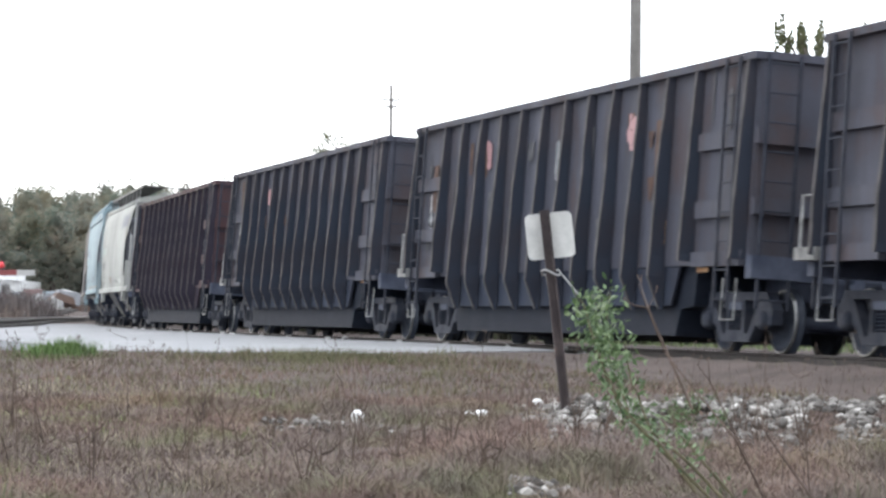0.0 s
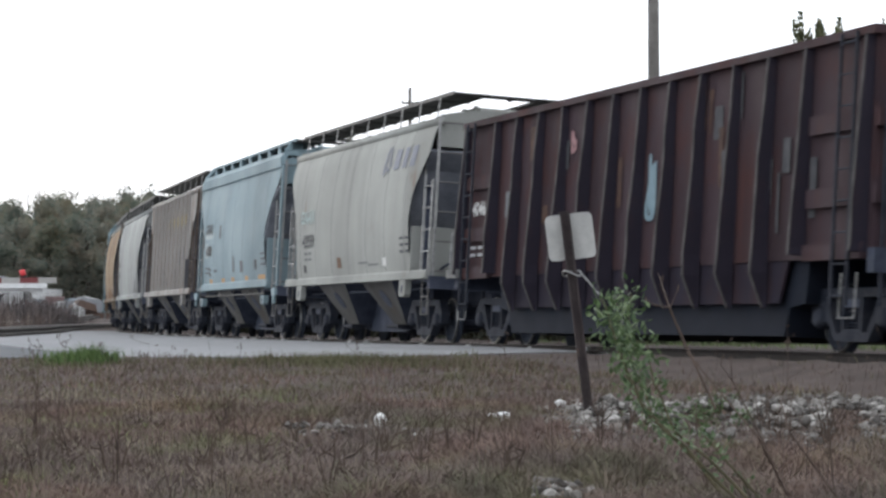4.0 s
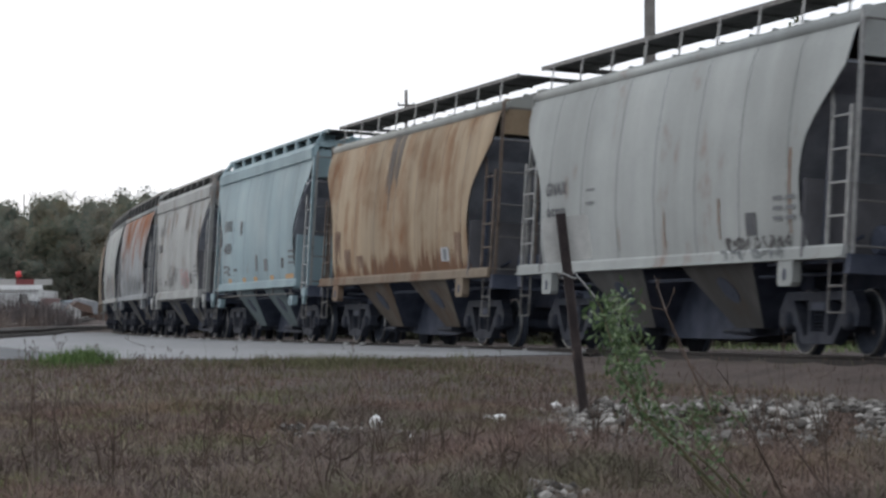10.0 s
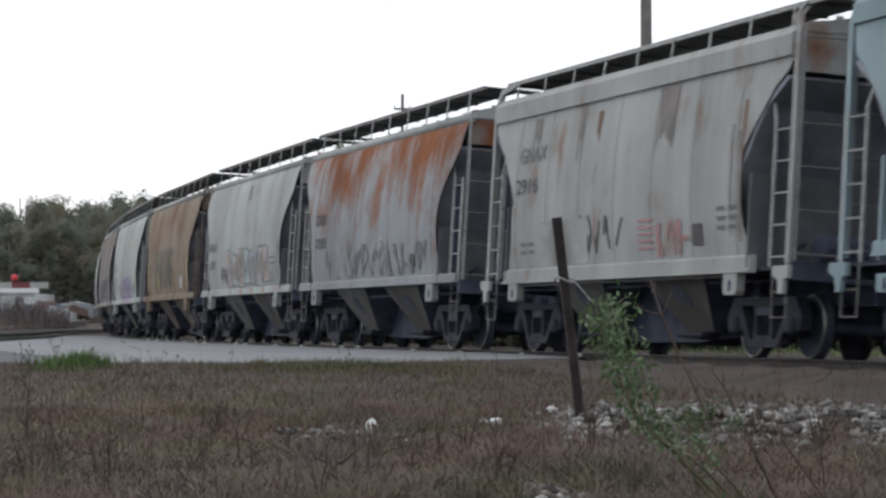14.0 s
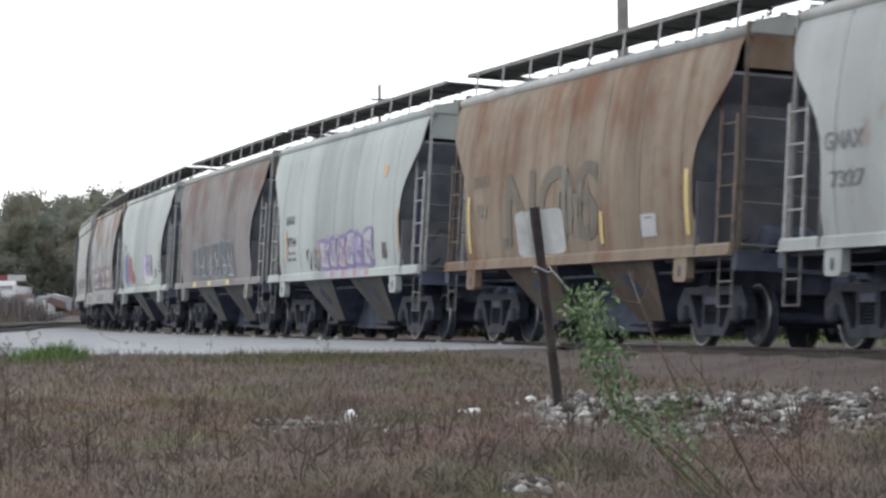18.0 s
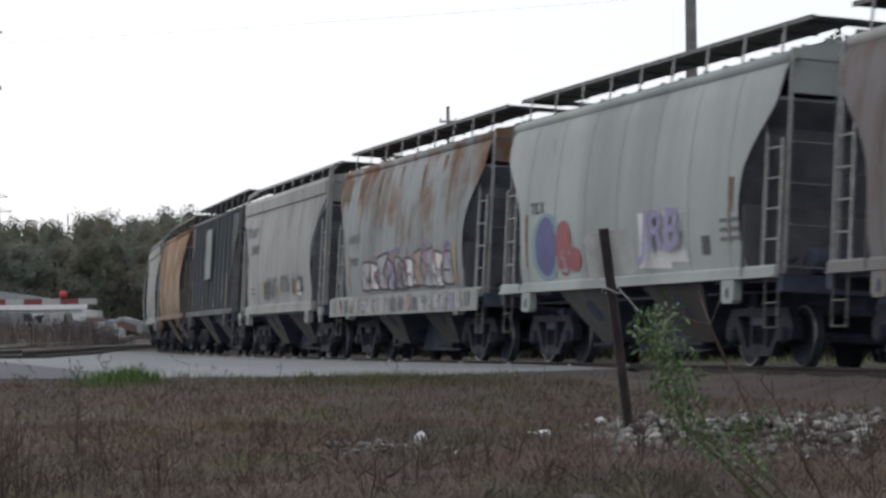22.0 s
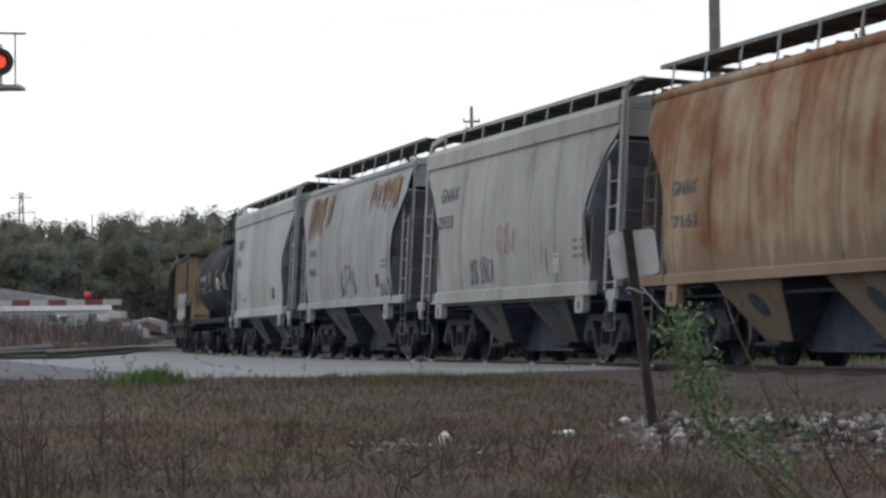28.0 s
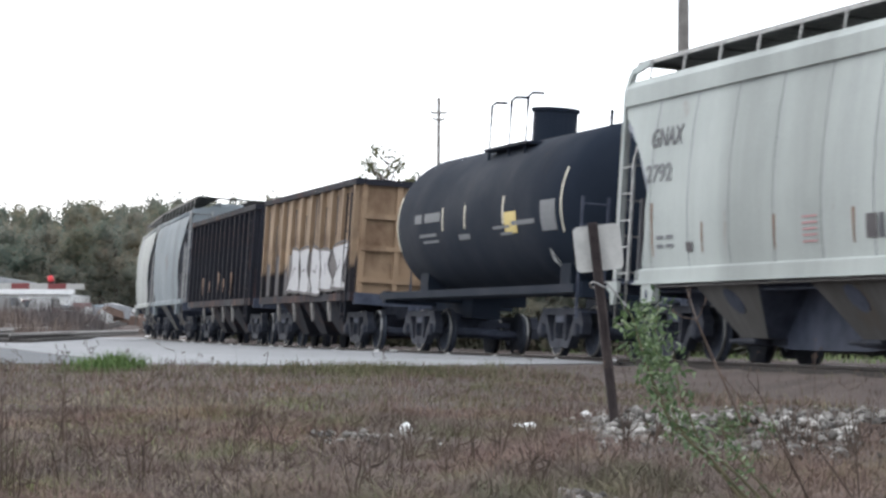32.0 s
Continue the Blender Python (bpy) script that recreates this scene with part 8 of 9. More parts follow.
tagged(quads_object("backdrop_scrub", np.concatenate(clouds), M_THICKET), "low scrub backdrop, coloured dark, beyond the track", "bushes", kind="stuff")


# ---- foreground: rubble, post, bush, dry grass ----
def spot(px, py):
    """A place on the near ground, from a bearing in 1/4500 to the right and a dip below the eye's level."""
    y = 20.0
    for _ in range(12):
        x = px / 4500 * y
        y = (EYE[2] - ground_z(x, y)) * 4500 / py
    return px / 4500 * y, y


heap = new("rubble_heap")
tagged(heap, "spread heap of pale broken limestone in dry grass", "rubble")
rr = random.Random(33)
stones = []


def heap_rise(px, py):
    """How high the rubble lies over the soil: a low ridge by the post that broadens as it runs on."""
    ridge = 176 + 0.012 * (px - 250) + 8 * noise.noise((px * 0.012, 2.0, 0))
    width = 10 + 14 * smooth(330, 620, px)
    return (0.10 + 0.05 * noise.noise((px * 0.03, 7.0, 0))) * math.exp(-((py - ridge) / width) ** 2) * smooth(205, 262, px)


for k in range(4330):
    if k < 3980:
        px = rr.uniform(215, 900)
        mid = 178 - 4 * smooth(300, 700, px)
        py = rr.gauss(mid, 12 + 10 * smooth(330, 620, px))
        if not 136 < py < 236 or noise.noise((px * 0.018, py * 0.05, 4)) < rr.uniform(-0.42, 0.2):
            continue
    elif k < 4190:
        px, py = rr.gauss(215, 40), rr.gauss(174, 7)
    elif k < 4260:
        px, py = rr.gauss(-185, 60), rr.gauss(204, 5)
    else:
        px, py = rr.gauss(180, 26), rr.gauss(318, 6)
    x, y = spot(px, py)
    stones.append((x, y, ground_z(x, y) + heap_rise(px, py) + (0.04 if k >= 4190 else 0), (0.03 + 0.075 * rr.random() ** 1.8) * (0.8 if k >= 4190 else 1)))
stones.sort(key=lambda q: q[1])
rr.shuffle(stones)
for x, y, z, size in stones[:290]:
    size *= 1.15
    place("stone", STONES[rr.randrange(10)], M_LIME, heap, m=pose(x, y, z + size * 0.18, rr.uniform(-25, 25), rr.uniform(-25, 25), rr.uniform(0, 360)) @ Matrix.Diagonal((size, size, size, 1)))
stones_joined("loose_rubble", [(x, y, z + s * 0.15, s) for x, y, z, s in stones[290:]], M_STONES, heap)
M_CHALK = rough_mat("white_chalky_rock", (0.78, 0.78, 0.76), (0.88, 0.88, 0.86), 9, 0.9, 0.4, 0.02)
for px, py, size in ((-121, 188, 0.12), (196, 154, 0.12), (94, 173, 0.12), (75, 172, 0.08), (-60, 206, 0.06)):
    x, y = spot(px, py + 4)
    b = place("white_rock", STONES[rr.randrange(10)], M_CHALK, m=pose(x, y, ground_z(x, y) + size * 0.42, 0, 0, rr.uniform(0, 360)) @ Matrix.Diagonal((size, size, size * 0.95, 1)))
    tagged(b, "chalk-white rock lying in dry grass", "rock", "white rocks in the grass")

# leaning post with a blank white board on its far face
M_POST = rough_mat("dark_weathered_post", (0.034, 0.028, 0.03), (0.078, 0.062, 0.06), 5, 0.9, 0.6)
M_BOARD = rough_mat("blank_white_board", (0.44, 0.44, 0.42), (0.5, 0.5, 0.48), 1.5, 0.5, 0.1, fine=9)
post = new("sign_post")
fx, fy = spot(251, 176)
fz = ground_z(fx, fy)
scale = 4500 / fy
top = Vector(((988 - 784) / scale, fy, EYE[2] + (572 - 381) / scale))
foot = Vector((fx, fy, fz - 0.15))
d = (top - foot).normalized()
bm = bm_new()
bar(bm, foot, top, 0.072, 0.03, (0, 1, 0))
side = d.cross(Vector((0, 1, 0))).normalized()
for k in (-1, 1):
    bar(bm, foot + side * 0.029 * k + Vector((0, -0.028, 0)), top + side * 0.029 * k + Vector((0, -0.028, 0)), 0.014, 0.03, (0, 1, 0))
part("shaft", bm, M_POST, post, "rusty dark channel post")
bm = bm_new()
c = foot + d * ((top - foot).length - 0.19) + Vector((0.025, 0.03, 0))
hw, hh, rad = 0.178, 0.172, 0.04
up, rt = d, Vector((d.z, 0, -d.x))
ring = []
for cx, cz, a0 in ((1, 1, 0), (-1, 1, 90), (-1, -1, 180), (1, -1, 270)):
    for a in (0, 30, 60, 90):
        an = radians(a0 + a)
        ring.append((cx * (hw - rad) + rad * math.cos(an), cz * (hh - rad) + rad * math.sin(an)))
a = [bm.verts.new(c + rt * u + up * v) for u, v in ring]
b = [bm.verts.new(c + rt * u + up * v + Vector((0, 0.004, 0))) for u, v in ring]
bm.faces.new(a)
bm.faces.new(b[::-1])
for i in range(len(ring)):
    bm.faces.new((a[i], b[i], b[(i + 1) % len(ring)], a[(i + 1) % len(ring)]))
part("sign_board", bm, M_BOARD, post, "blank white rounded board")
bm = bm_new()
q = foot + d * ((top - foot).length - 0.47)
tube(bm, [q + Vector((0.07 * math.cos(t), 0.05 * math.sin(t) - 0.01, 0.02 * math.sin(2 * t))) for t in np.linspace(0, 6.28, 16)] + [q + Vector((0.12, -0.06, -0.06)), q + Vector((0.2, -0.06, -0.16))], 0.008, 5)
part("wire_loop", bm, M_STEEL, post, "loop of loose wire")
bm = bm_new()
for v in (0.1, 0.27):
    p0 = foot + d * ((top - foot).length - v)
    tube(bm, [p0 + Vector((0, -0.03, 0)), p0 + Vector((0, -0.045, 0))], 0.012, 6)
part("bolt", bm, M_POST, post)
tagged(post, "leaning dark steel post with a blank white board", "sign post")


# green willowy bush and dry stalks
M_STEM = rough_mat("olive_stem", (0.06, 0.06, 0.03), (0.14, 0.12, 0.07), 9, 0.8)
M_DRYSTEM = rough_mat("dry_brown_stalk", (0.062, 0.044, 0.036), (0.15, 0.108, 0.085), 9, 0.9, vary=0.5)
M_BUSH = island_mat("fresh_green_leaf", [(0.0, (0.0423, 0.0755, 0.0324)), (0.55, (0.089, 0.142, 0.0594)), (0.85, (0.15, 0.215, 0.099)), (1.0, (0.244, 0.304, 0.18))], 0.5, 0.4, leaf=0.3)
BY = 10.6


def near(px, py, dy=0.0):
    """A point of the bush: bearing and dip in 1/4500 at its distance."""
    y = BY + dy
    return Vector((px / 4500 * y, y, EYE[2] - py / 4500 * y))


bush = new("bush")
br = random.Random(8)
stems = [
    [(560, 380), (430, 240), (345, 165), (308, 80), (282, -10), (266, -40)],
    [(540, 370), (420, 235), (355, 165), (325, 80), (316, -5), (322, -46)],
    [(580, 380), (470, 260), (400, 200), (360, 110), (348, 40)],
    [(530, 365), (410, 225), (340, 150), (300, 60), (296, -30)],
    [(600, 385), (520, 285), (455, 215), (430, 165)],
]
bm = bm_new()
leaf_spots = []
for st in stems:
    dy = br.uniform(-0.25, 0.25)
    pts = [near(px, py, dy) for px, py in st]
    fine_pts = []
    for p, q in zip(pts, pts[1:]):
        fine_pts += [p.lerp(q, f) + Vector((br.uniform(-0.006, 0.006), 0, 0)) for f in (0, 0.25, 0.5, 0.75)]
    fine_pts.append(pts[-1])
    n = len(fine_pts)
    tube(bm, fine_pts, [0.008 - 0.006 * i / n for i in range(n)], 5)
    for i in range(n // 4, n):
        for _ in range(8):
            off = Vector((br.gauss(0, 0.034), br.gauss(0, 0.07), br.gauss(0, 0.036)))
            leaf_spots.append((fine_pts[i], fine_pts[i] + off))
part("stem", bm, M_STEM, bush)
for _ in range(420):
    f = min(1, abs(br.gauss(0.35, 0.3)))
    p = near(293 + 20 * f + 55 * f * f + br.gauss(0, 19), -36 + 210 * f + br.gauss(0, 14), br.uniform(-0.25, 0.25))
    leaf_spots.append((p + Vector((br.uniform(-0.03, 0.03), 0, -0.03)), p))
quads = []
for p, q in leaf_spots:
    d = (q - p)
    d = d.normalized() if d.length > 1e-3 else Vector((0, 0, 1))
    d = (d + Vector((br.gauss(0, 0.4), br.gauss(0, 0.4), br.gauss(0, 0.4)))).normalized()
    w = d.cross(Vector((br.gauss(0, 1), br.gauss(0, 1), br.gauss(0, 1)))).normalized()
    ln, wd = br.uniform(0.02, 0.048), br.uniform(0.005, 0.01)
    quads.append([q - d * ln * 0.6, q + w * wd, q + d * ln * 0.6, q - w * wd])
quads_object("leaves", np.array([[tuple(v) for v in qd] for qd in quads]), M_BUSH, bush)
tagged(bush, "straggling green willow bush with thin arching stems", "bush")

# leafy weeds that grow through the rubble
for px, py, n_stem, tall in ((455, 192, 7, 0.2), (490, 188, 6, 0.16), (425, 200, 5, 0.18), (520, 200, 4, 0.14), (395, 212, 5, 0.2)):
    weed = new("leafy_weed")
    wx, wy = spot(px, py)
    wz = ground_z(wx, wy) + heap_rise(px, py)
    quads = []
    for _ in range(n_stem):
        lean = Vector((br.gauss(0, 0.45), br.gauss(0, 0.4), 1.0)).normalized()
        root = Vector((wx + br.gauss(0, 0.05), wy + br.gauss(0, 0.06), wz - 0.03))
        tip = root + lean * tall * br.uniform(0.7, 1.3)
        bm = bm_new()
        tube(bm, [root, root.lerp(tip, 0.5) + Vector((0, 0, 0.01)), tip], [0.004, 0.003, 0.0015], 4)
        part("stem", bm, M_STEM, weed)
        for _ in range(13):
            q = root.lerp(tip, br.uniform(0.25, 1.0)) + Vector((br.gauss(0, 0.02), br.gauss(0, 0.02), br.gauss(0, 0.012)))
            d = Vector((br.gauss(0, 1), br.gauss(0, 1), br.gauss(0, 0.7))).normalized()
            w = d.cross(Vector((br.gauss(0, 1), br.gauss(0, 1), br.gauss(0, 1)))).normalized()
            ln, wd = br.uniform(0.022, 0.045), br.uniform(0.008, 0.014)
            quads.append([q - d * ln * 0.6, q + w * wd, q + d * ln * 0.6, q - w * wd])
    quads_object("leaves", np.array([[tuple(v) for v in qd] for qd in quads]), M_BUSH, weed)
    tagged(weed, "low green leafy weed among pale rubble", "weed", "leafy weeds in the rubble")


def stalk(pts, r0, name="dry_stalk", twigs=0):
    bm = bm_new()
    n = len(pts)
    tube(bm, pts, [r0 * (1 - 0.75 * i / max(1, n - 1)) for i in range(n)], 5)
    for _ in range(twigs):
        i = br.randrange(max(1, n // 3), n)
        p = Vector(pts[i])
        q = p + Vector((br.gauss(0, 0.05), br.gauss(0, 0.04), br.uniform(0.02, 0.10)))
        tube(bm, [p, p.lerp(q, 0.6) + Vector((0, 0, -0.008)), q], [r0 * 0.5, r0 * 0.4, r0 * 0.2], 4)
        for _ in range(3):
            c = q + Vector((br.gauss(0, 0.008), br.gauss(0, 0.008), br.gauss(0, 0.008)))
            tube(bm, [c, c + Vector((0, 0, 0.014))], [0.0032, 0.0012], 4)
    ob = part(name, bm, M_DRYSTEM)
    tagged(ob, "thin dry brown weed stalk in the grass", "weed", "dry weed stalks")


for st in ([(470, 160), (420, 50), (390, -20), (370, -80)], [(560, 230), (500, 110), (478, 80)], [(700, 340), (600, 200), (565, 70)], [(600, 320), (545, 210), (420, 60), (372, -60)]):
    stalk([near(px, py, br.uniform(-0.3, 0.5)) for px, py in st], 0.0055, twigs=2)
for k in range(95):
    y = br.uniform(10.5, 21)
    x = br.uniform(-0.235, 0.2) * y
    if k < 12:
        x, y = br.uniform(-0.24, -0.12) * 11.5, br.uniform(10.6, 13)
    z = ground_z(x, y)
    h = br.uniform(0.25, 0.62)
    lx, ly = br.gauss(0, 0.06), br.gauss(0, 0.05)
    stalk([(x, y, z - 0.03), (x + lx * 0.4, y + ly * 0.4, z + h * 0.5), (x + lx, y + ly, z + h)], br.uniform(0.002, 0.0038), twigs=br.randrange(2, 7))



def bare_shrub(x, y, h, seed, spread, label="leafless dark brown shrub with forked stems"):
    """Forked bare stems that rise from one root."""
    r = random.Random(seed)
    z = ground_z(x, y)
    sh = new("bare_shrub")
    sh.location = (x, y, z)
    for _ in range(r.randrange(2, 5)):
        bm = bm_new()
        lean, back = r.uniform(-spread, spread), r.uniform(-spread, spread) * 0.6
        tall = h * r.uniform(0.6, 1.0)
        pts = [Vector((lean * f ** 1.3 + r.gauss(0, 0.008), back * f, tall * f - 0.03)) for f in (0, 0.2, 0.4, 0.6, 0.8, 1.0)]
        rad = r.uniform(0.005, 0.0088)
        tube(bm, pts, [rad * (1 - 0.7 * i / 5) for i in range(6)], 5)
        for _ in range(r.randrange(1, 3)):
            i = r.randrange(1, 5)
            side = r.choice((-1, 1))
            q = pts[i] + Vector((side * r.uniform(0.03, 0.1), r.gauss(0, 0.04), tall * r.uniform(0.12, 0.35)))
            tube(bm, [pts[i], pts[i].lerp(q, 0.5) + Vector((side * 0.012, 0, -0.01)), q], [rad * 0.6, rad * 0.45, rad * 0.2], 4)
        part("stem", bm, M_DRYSTEM, sh)
    tagged(sh, label, "shrub", "bare shrubs in the grass")


shr = random.Random(77)
for b, dist, h, spread in ((-0.229, 11.0, 0.7, 0.1), (-0.222, 11.2, 0.62, 0.12), (-0.213, 11.0, 0.66, 0.08), (-0.205, 11.4, 0.58, 0.14), (-0.197, 10.9, 0.7, 0.16), (-0.192, 11.1, 0.66, 0.12), (-0.186, 11.3, 0.5, 0.12),
                           (-0.181, 10.9, 0.44, 0.1), (-0.163, 12.3, 0.3, 0.12), (-0.218, 12.4, 0.45, 0.1), (-0.0737, 13.6, 0.28, 0.07), (-0.061, 15.5, 0.3, 0.06), (-0.135, 12.9, 0.3, 0.1), (-0.04, 12.0, 0.3, 0.08), (-0.1, 12.2, 0.27, 0.08),
                           (-0.012, 13.5, 0.3, 0.07), (0.02, 12.4, 0.28, 0.07), (-0.15, 14.6, 0.36, 0.08)):
    bare_shrub(b * dist, dist, h, shr.randrange(10000), spread)
for k in range(34):
    dist = shr.uniform(10.8, 17.5)
    bare_shrub(shr.uniform(-0.24, 0.16) * dist, dist, shr.uniform(0.22, 0.46), shr.randrange(10000), shr.uniform(0.06, 0.13), "thin leafless reddish-brown shrub among dry grass")


def blades(name, n, seed, where, height, width, mat, label, category="grass", droop=0.6):
    """Grass of n bent blades; where(u, v, rng) gives places, or None."""
    g = np.random.default_rng(seed)
    roots = where(g, n)
    zz = np.array([ground_z(x, y) for x, y in roots])
    m = len(roots)
    clump = np.array([0.45 + 0.8 * max(0, noise.noise((x * 1.6, y * 1.6, 2.0)) + 0.3) + 0.5 * max(0, noise.noise((x * 4.5, y * 3.0, 7.0)) + 0.1) for x, y in roots])
    h = height * clump * g.uniform(0.4, 1.25, m)
    a = g.uniform(0, 2 * math.pi, m)
    lean = h * g.uniform(0.1, 1.0, m) * droop * 2
    w = width * g.uniform(0.6, 1.3, m)
    wx, wy = np.cos(a + 1.2), np.sin(a + 1.2) * 0.4
    base = np.c_[roots, zz - 0.015]
    mid = base + np.c_[np.cos(a) * lean * 0.35, np.sin(a) * lean * 0.35, h * 0.6]
    tip = base + np.c_[np.cos(a) * lean, np.sin(a) * lean, h * g.uniform(0.75, 1.0, m)]
    off = np.c_[wx * w, wy * w, np.zeros(m)]
    V = np.stack([base - off, base + off, mid + off * 0.7, mid - off * 0.7, tip], axis=1)
    me = bpy.data.meshes.new(name)
    me.vertices.add(m * 5)
    me.vertices.foreach_set("co", V.reshape(-1).astype(np.float32))
    idx = np.arange(m)[:, None] * 5 + np.array([0, 1, 2, 3, 3, 2, 4])
    me.loops.add(m * 7)
    me.loops.foreach_set("vertex_index", idx.reshape(-1).astype(np.int32))
    me.polygons.add(m * 2)
    starts = (np.arange(m)[:, None] * 7 + np.array([0, 4])).reshape(-1)
    me.polygons.foreach_set("loop_start", starts.astype(np.int32))
    me.update(calc_edges=True)
    ob = place(name, me, mat)
    tagged(ob, label, category, kind="stuff")


def in_view(y0, y1, power=1.0):
    def where(g, n):
        y = y0 + (y1 - y0) * g.random(n) ** power
        x = g.uniform(-0.262, 0.21, n) * y
        keep = []
        for xx, yy in zip(x, y):
            d = track_side(xx, yy)
            if yy > grass_edge(xx) - 0.1 * g.random() or d < 1.9 or (d < 4.2 and g.random() > 0.07):
                continue
            px, py = xx / yy * 4500, 0.75 * 4500 / yy
            if px > 150 and abs(py - 178) < 44 and g.random() > 0.33 + 0.4 * smooth(260, 150, px):
                continue
            if abs(px + 140) < 160 and abs(py - 197) < 11 and g.random() > 0.35:
                continue
            keep.append((xx, yy))
        return np.array(keep)
    return where


def patch(cx, cy, sx, sy):
    def where(g, n):
        return np.c_[g.normal(cx, sx, n), np.minimum(g.normal(cy, sy, n), 33.9)]
    return where


def beyond(g, n):
    pts = np.c_[g.uniform(-1, 16, n), g.uniform(30, 56, n)]
    return np.array([p for p in pts if track_side(*p) < -2.6])


GRASS_PATCHES = (((1.05, 0.93, 0.9), 1.3, 0.5, 1.0), ((1.22, 1.18, 1.12), 0.7, 0.56, 5.0), ((0.82, 1.02, 0.72), 0.9, 0.55, 11.0), ((0.58, 0.58, 0.6), 0.45, 0.58, 17.0))
M_DRY = island_mat("dry_grass_blade", [(0.0, (0.133, 0.104, 0.0943)), (0.35, (0.157, 0.123, 0.109)), (0.7, (0.183, 0.146, 0.127)), (0.92, (0.229, 0.184, 0.159)), (1.0, (0.143, 0.143, 0.101))], leaf=0.2, patches=GRASS_PATCHES)
M_OLIVE = island_mat("half_green_blade", [(0.0, (0.068, 0.071, 0.041)), (0.5, (0.111, 0.116, 0.061)), (1.0, (0.187, 0.166, 0.102))], leaf=0.25)
M_FRESH = island_mat("fresh_green_blade", [(0.0, (0.06, 0.105, 0.035)), (1.0, (0.13, 0.19, 0.07))], leaf=0.3)
blades("dry_grass", 125000, 1, in_view(9.6, 22), 0.12, 0.0038, M_DRY, "dense dry brown grass", droop=1.1)
blades("grass_mound", 5200, 21, patch(0.57, 13.3, 0.26, 0.45), 0.17, 0.0038, M_DRY, "thick mound of reddish dry grass before the rubble", droop=0.8)
blades("dry_grass_far", 60000, 2, in_view(20, 38), 0.12, 0.005, M_DRY, "dry brown grass towards the yard")
blades("green_grass", 9000, 3, in_view(24, 37), 0.13, 0.005, M_OLIVE, "olive half-green grass near the yard")
blades("green_tuft", 1900, 4, patch(-4.72, 32.6, 0.19, 0.4), 0.25, 0.008, M_FRESH, "fresh bright green grass tuft by the road")
blades("tuft_fringe", 1300, 14, patch(-4.8, 32.4, 0.27, 0.4), 0.1, 0.007, M_OLIVE, "low green fringe beside the tuft")
blades("low_green", 4000, 5, patch(-1.4, 32.0, 0.9, 0.8), 0.17, 0.005, M_OLIVE, "olive green weeds by the yard's edge")
blades("left_green", 2500, 6, patch(-2.9, 14.0, 0.3, 1.2), 0.12, 0.004, M_OLIVE, "sparse green weeds among dry grass")
M_BANKGRASS = island_mat("bank_grass", [(0.0, (0.13, 0.19, 0.075)), (0.5, (0.2, 0.26, 0.12)), (1.0, (0.28, 0.3, 0.17))], leaf=0.25)
blades("far_grass", 9000, 8, beyond, 0.17, 0.012, M_BANKGRASS, "green grass beyond the track")



def thickets(g, n):
    """Places of bare scrub in clusters along the yard's far side."""
    y = g.uniform(112, 215, 150)
    cl = np.c_[-g.uniform(0.125, 0.24, 150) * y, y]
    pick = cl[g.integers(0, 150, n)] + np.c_[g.normal(0, 1.1, n), g.normal(0, 1.5, n)]
    return np.array([p for p in pick if track_side(*p) > 4 and abs(p[0] + 17.0 + (p[1] - 102) * 0.115) > 2 and abs(p[0] + 21.6 + (p[1] - 102) * 0.115) > 2])


def shed_scrub(g, n):
    """Clumps of bare stems in front of the shed."""
    y = g.uniform(165, 208, 46)
    cl = np.c_[-g.uniform(0.15, 0.26, 46) * y, y]
    pick = cl[g.integers(0, 46, n)] + np.c_[g.normal(0, 0.8, n), g.normal(0, 1.2, n)]
    return np.array([p for p in pick if track_side(*p) > 4])


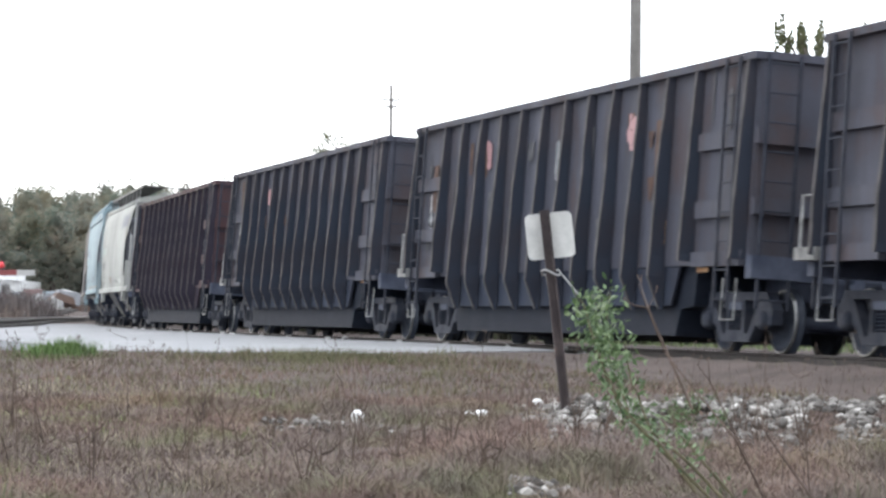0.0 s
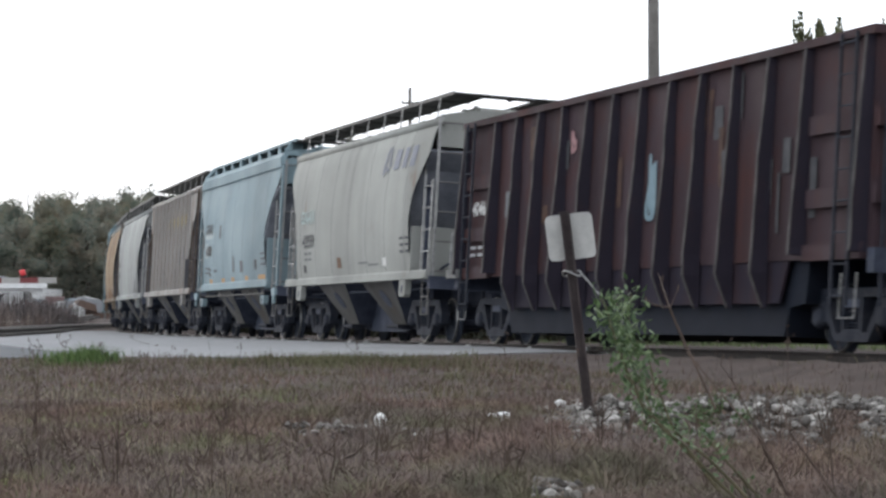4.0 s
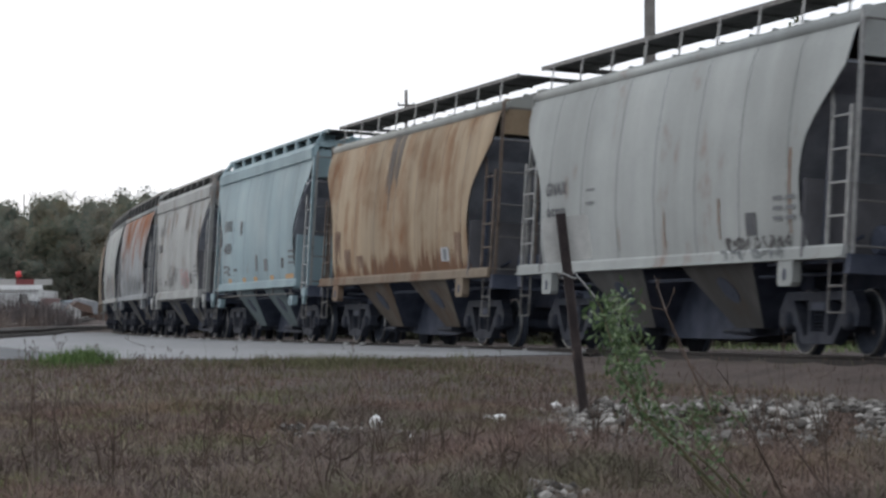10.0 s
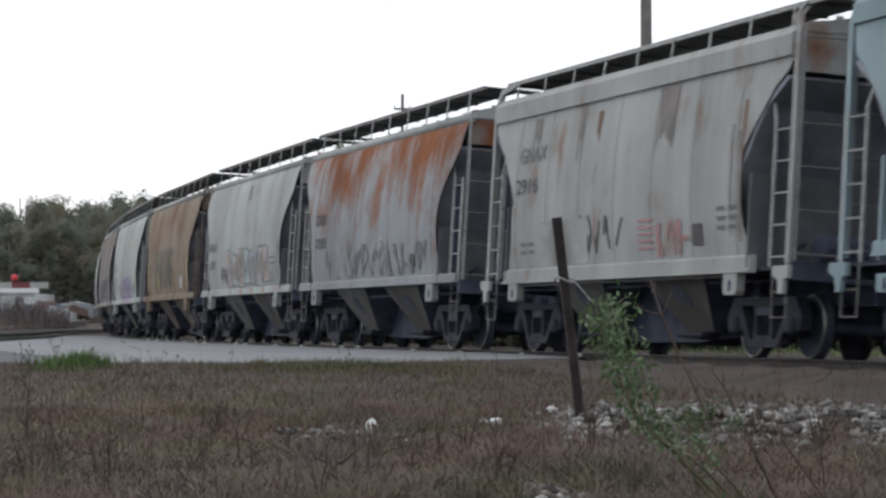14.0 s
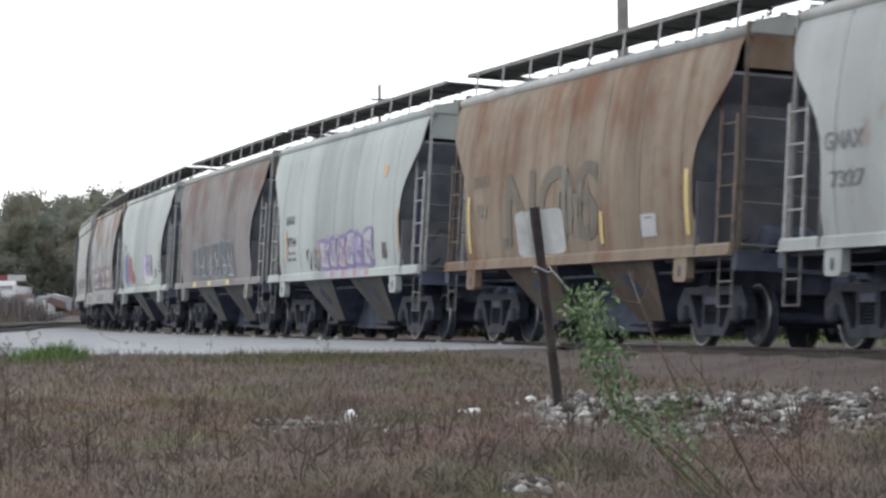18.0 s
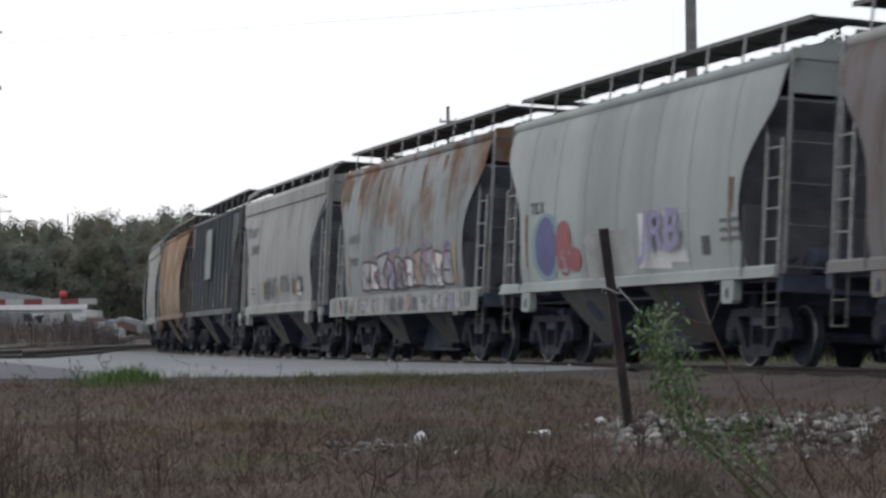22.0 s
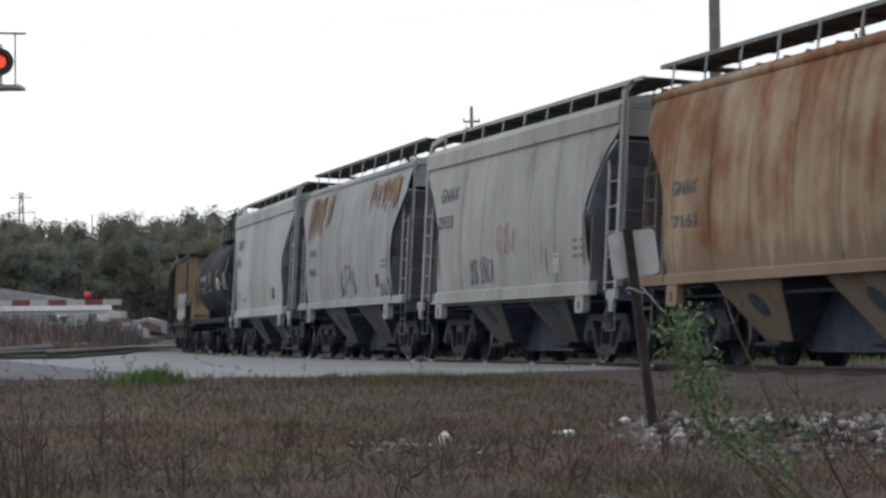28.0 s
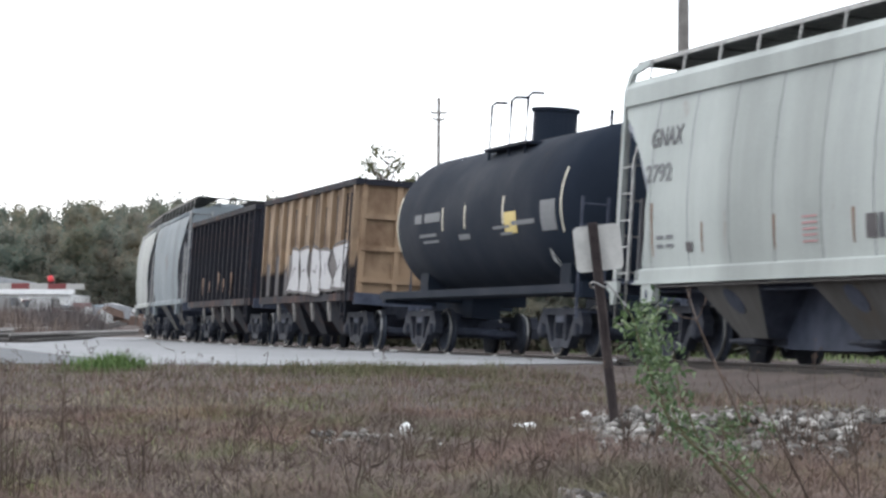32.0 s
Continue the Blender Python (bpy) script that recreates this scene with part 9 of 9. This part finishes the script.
M_SCRUB = island_mat("bare_brown_scrub", [(0.0, (0.0875, 0.0688, 0.0614)), (0.6, (0.163, 0.125, 0.109)), (1.0, (0.25, 0.206, 0.173))])
blades("bare_scrub", 22000, 9, thickets, 1.35, 0.016, M_SCRUB, "bare brown scrub stems beside the yard", "bushes", 0.55)


M_TWIG = island_mat("dark_bare_twig", [(0.0, (0.0585, 0.052, 0.0546)), (0.6, (0.104, 0.0884, 0.0858)), (1.0, (0.169, 0.143, 0.13))])
blades("bare_thicket", 6500, 19, shed_scrub, 2.1, 0.022, M_TWIG, "dark leafless thicket in front of the shed", "bushes", 0.4)


def yard_side(g, n):
    y = g.uniform(104, 215, n)
    pts = np.c_[-g.uniform(0.125, 0.25, n) * y, y]
    return np.array([p for p in pts if track_side(*p) > 3.5 and abs(p[0] + 17.0 + (p[1] - 102) * 0.115) > 1.6 and abs(p[0] + 21.6 + (p[1] - 102) * 0.115) > 1.6])


def left_side(g, n):
    y = g.uniform(10, 26, n)
    return np.c_[-g.uniform(0.06, 0.25, n) * y, y]


M_STRAW = island_mat("pale_straw_blade", [(0.0, (0.21, 0.17, 0.133)), (0.6, (0.315, 0.26, 0.199)), (1.0, (0.42, 0.36, 0.275))], leaf=0.25, patches=(((0.6, 0.85, 0.45), 0.8, 0.5, 21.0),))
blades("yard_weeds", 9000, 15, yard_side, 0.32, 0.035, M_SCRUB, "low brown weeds between the yard tracks", "weeds", 0.5)
blades("straw_grass", 16000, 16, left_side, 0.1, 0.0034, M_STRAW, "pale straw blades among the dry grass", droop=1.2)


# ---- what moves ----
def motions():
    for car, mid, half in CARS:
        rows = []
        for k in range(65):
            t = k * 0.5
            rows.append((t, car_pose(mid - travel(t), half)))
        walk(car, rows)
    # the added discs bare the two red lamps in turn, 0.65 s each, as flashing
    for lamp, ob in enumerate(SHUTTERS):
        rows = []
        for k in range(-39, 12):
            t, now = 25.2 + 0.65 * k, (k + lamp) % 2 == 0
            down, up = pose(0, -0.072, 0.122), pose(0, -0.072, 0.122, -86)
            a, b = (up, down) if now else (down, up)
            if t > 0.05:
                rows += [(t - 0.03, a), (t + 0.03, b)]
        rows = [(0.0, rows[0][1])] + [r for r in rows if 0 < r[0] < 31.9]
        walk(ob, rows + [(32.0, rows[-1][1])])


motions()
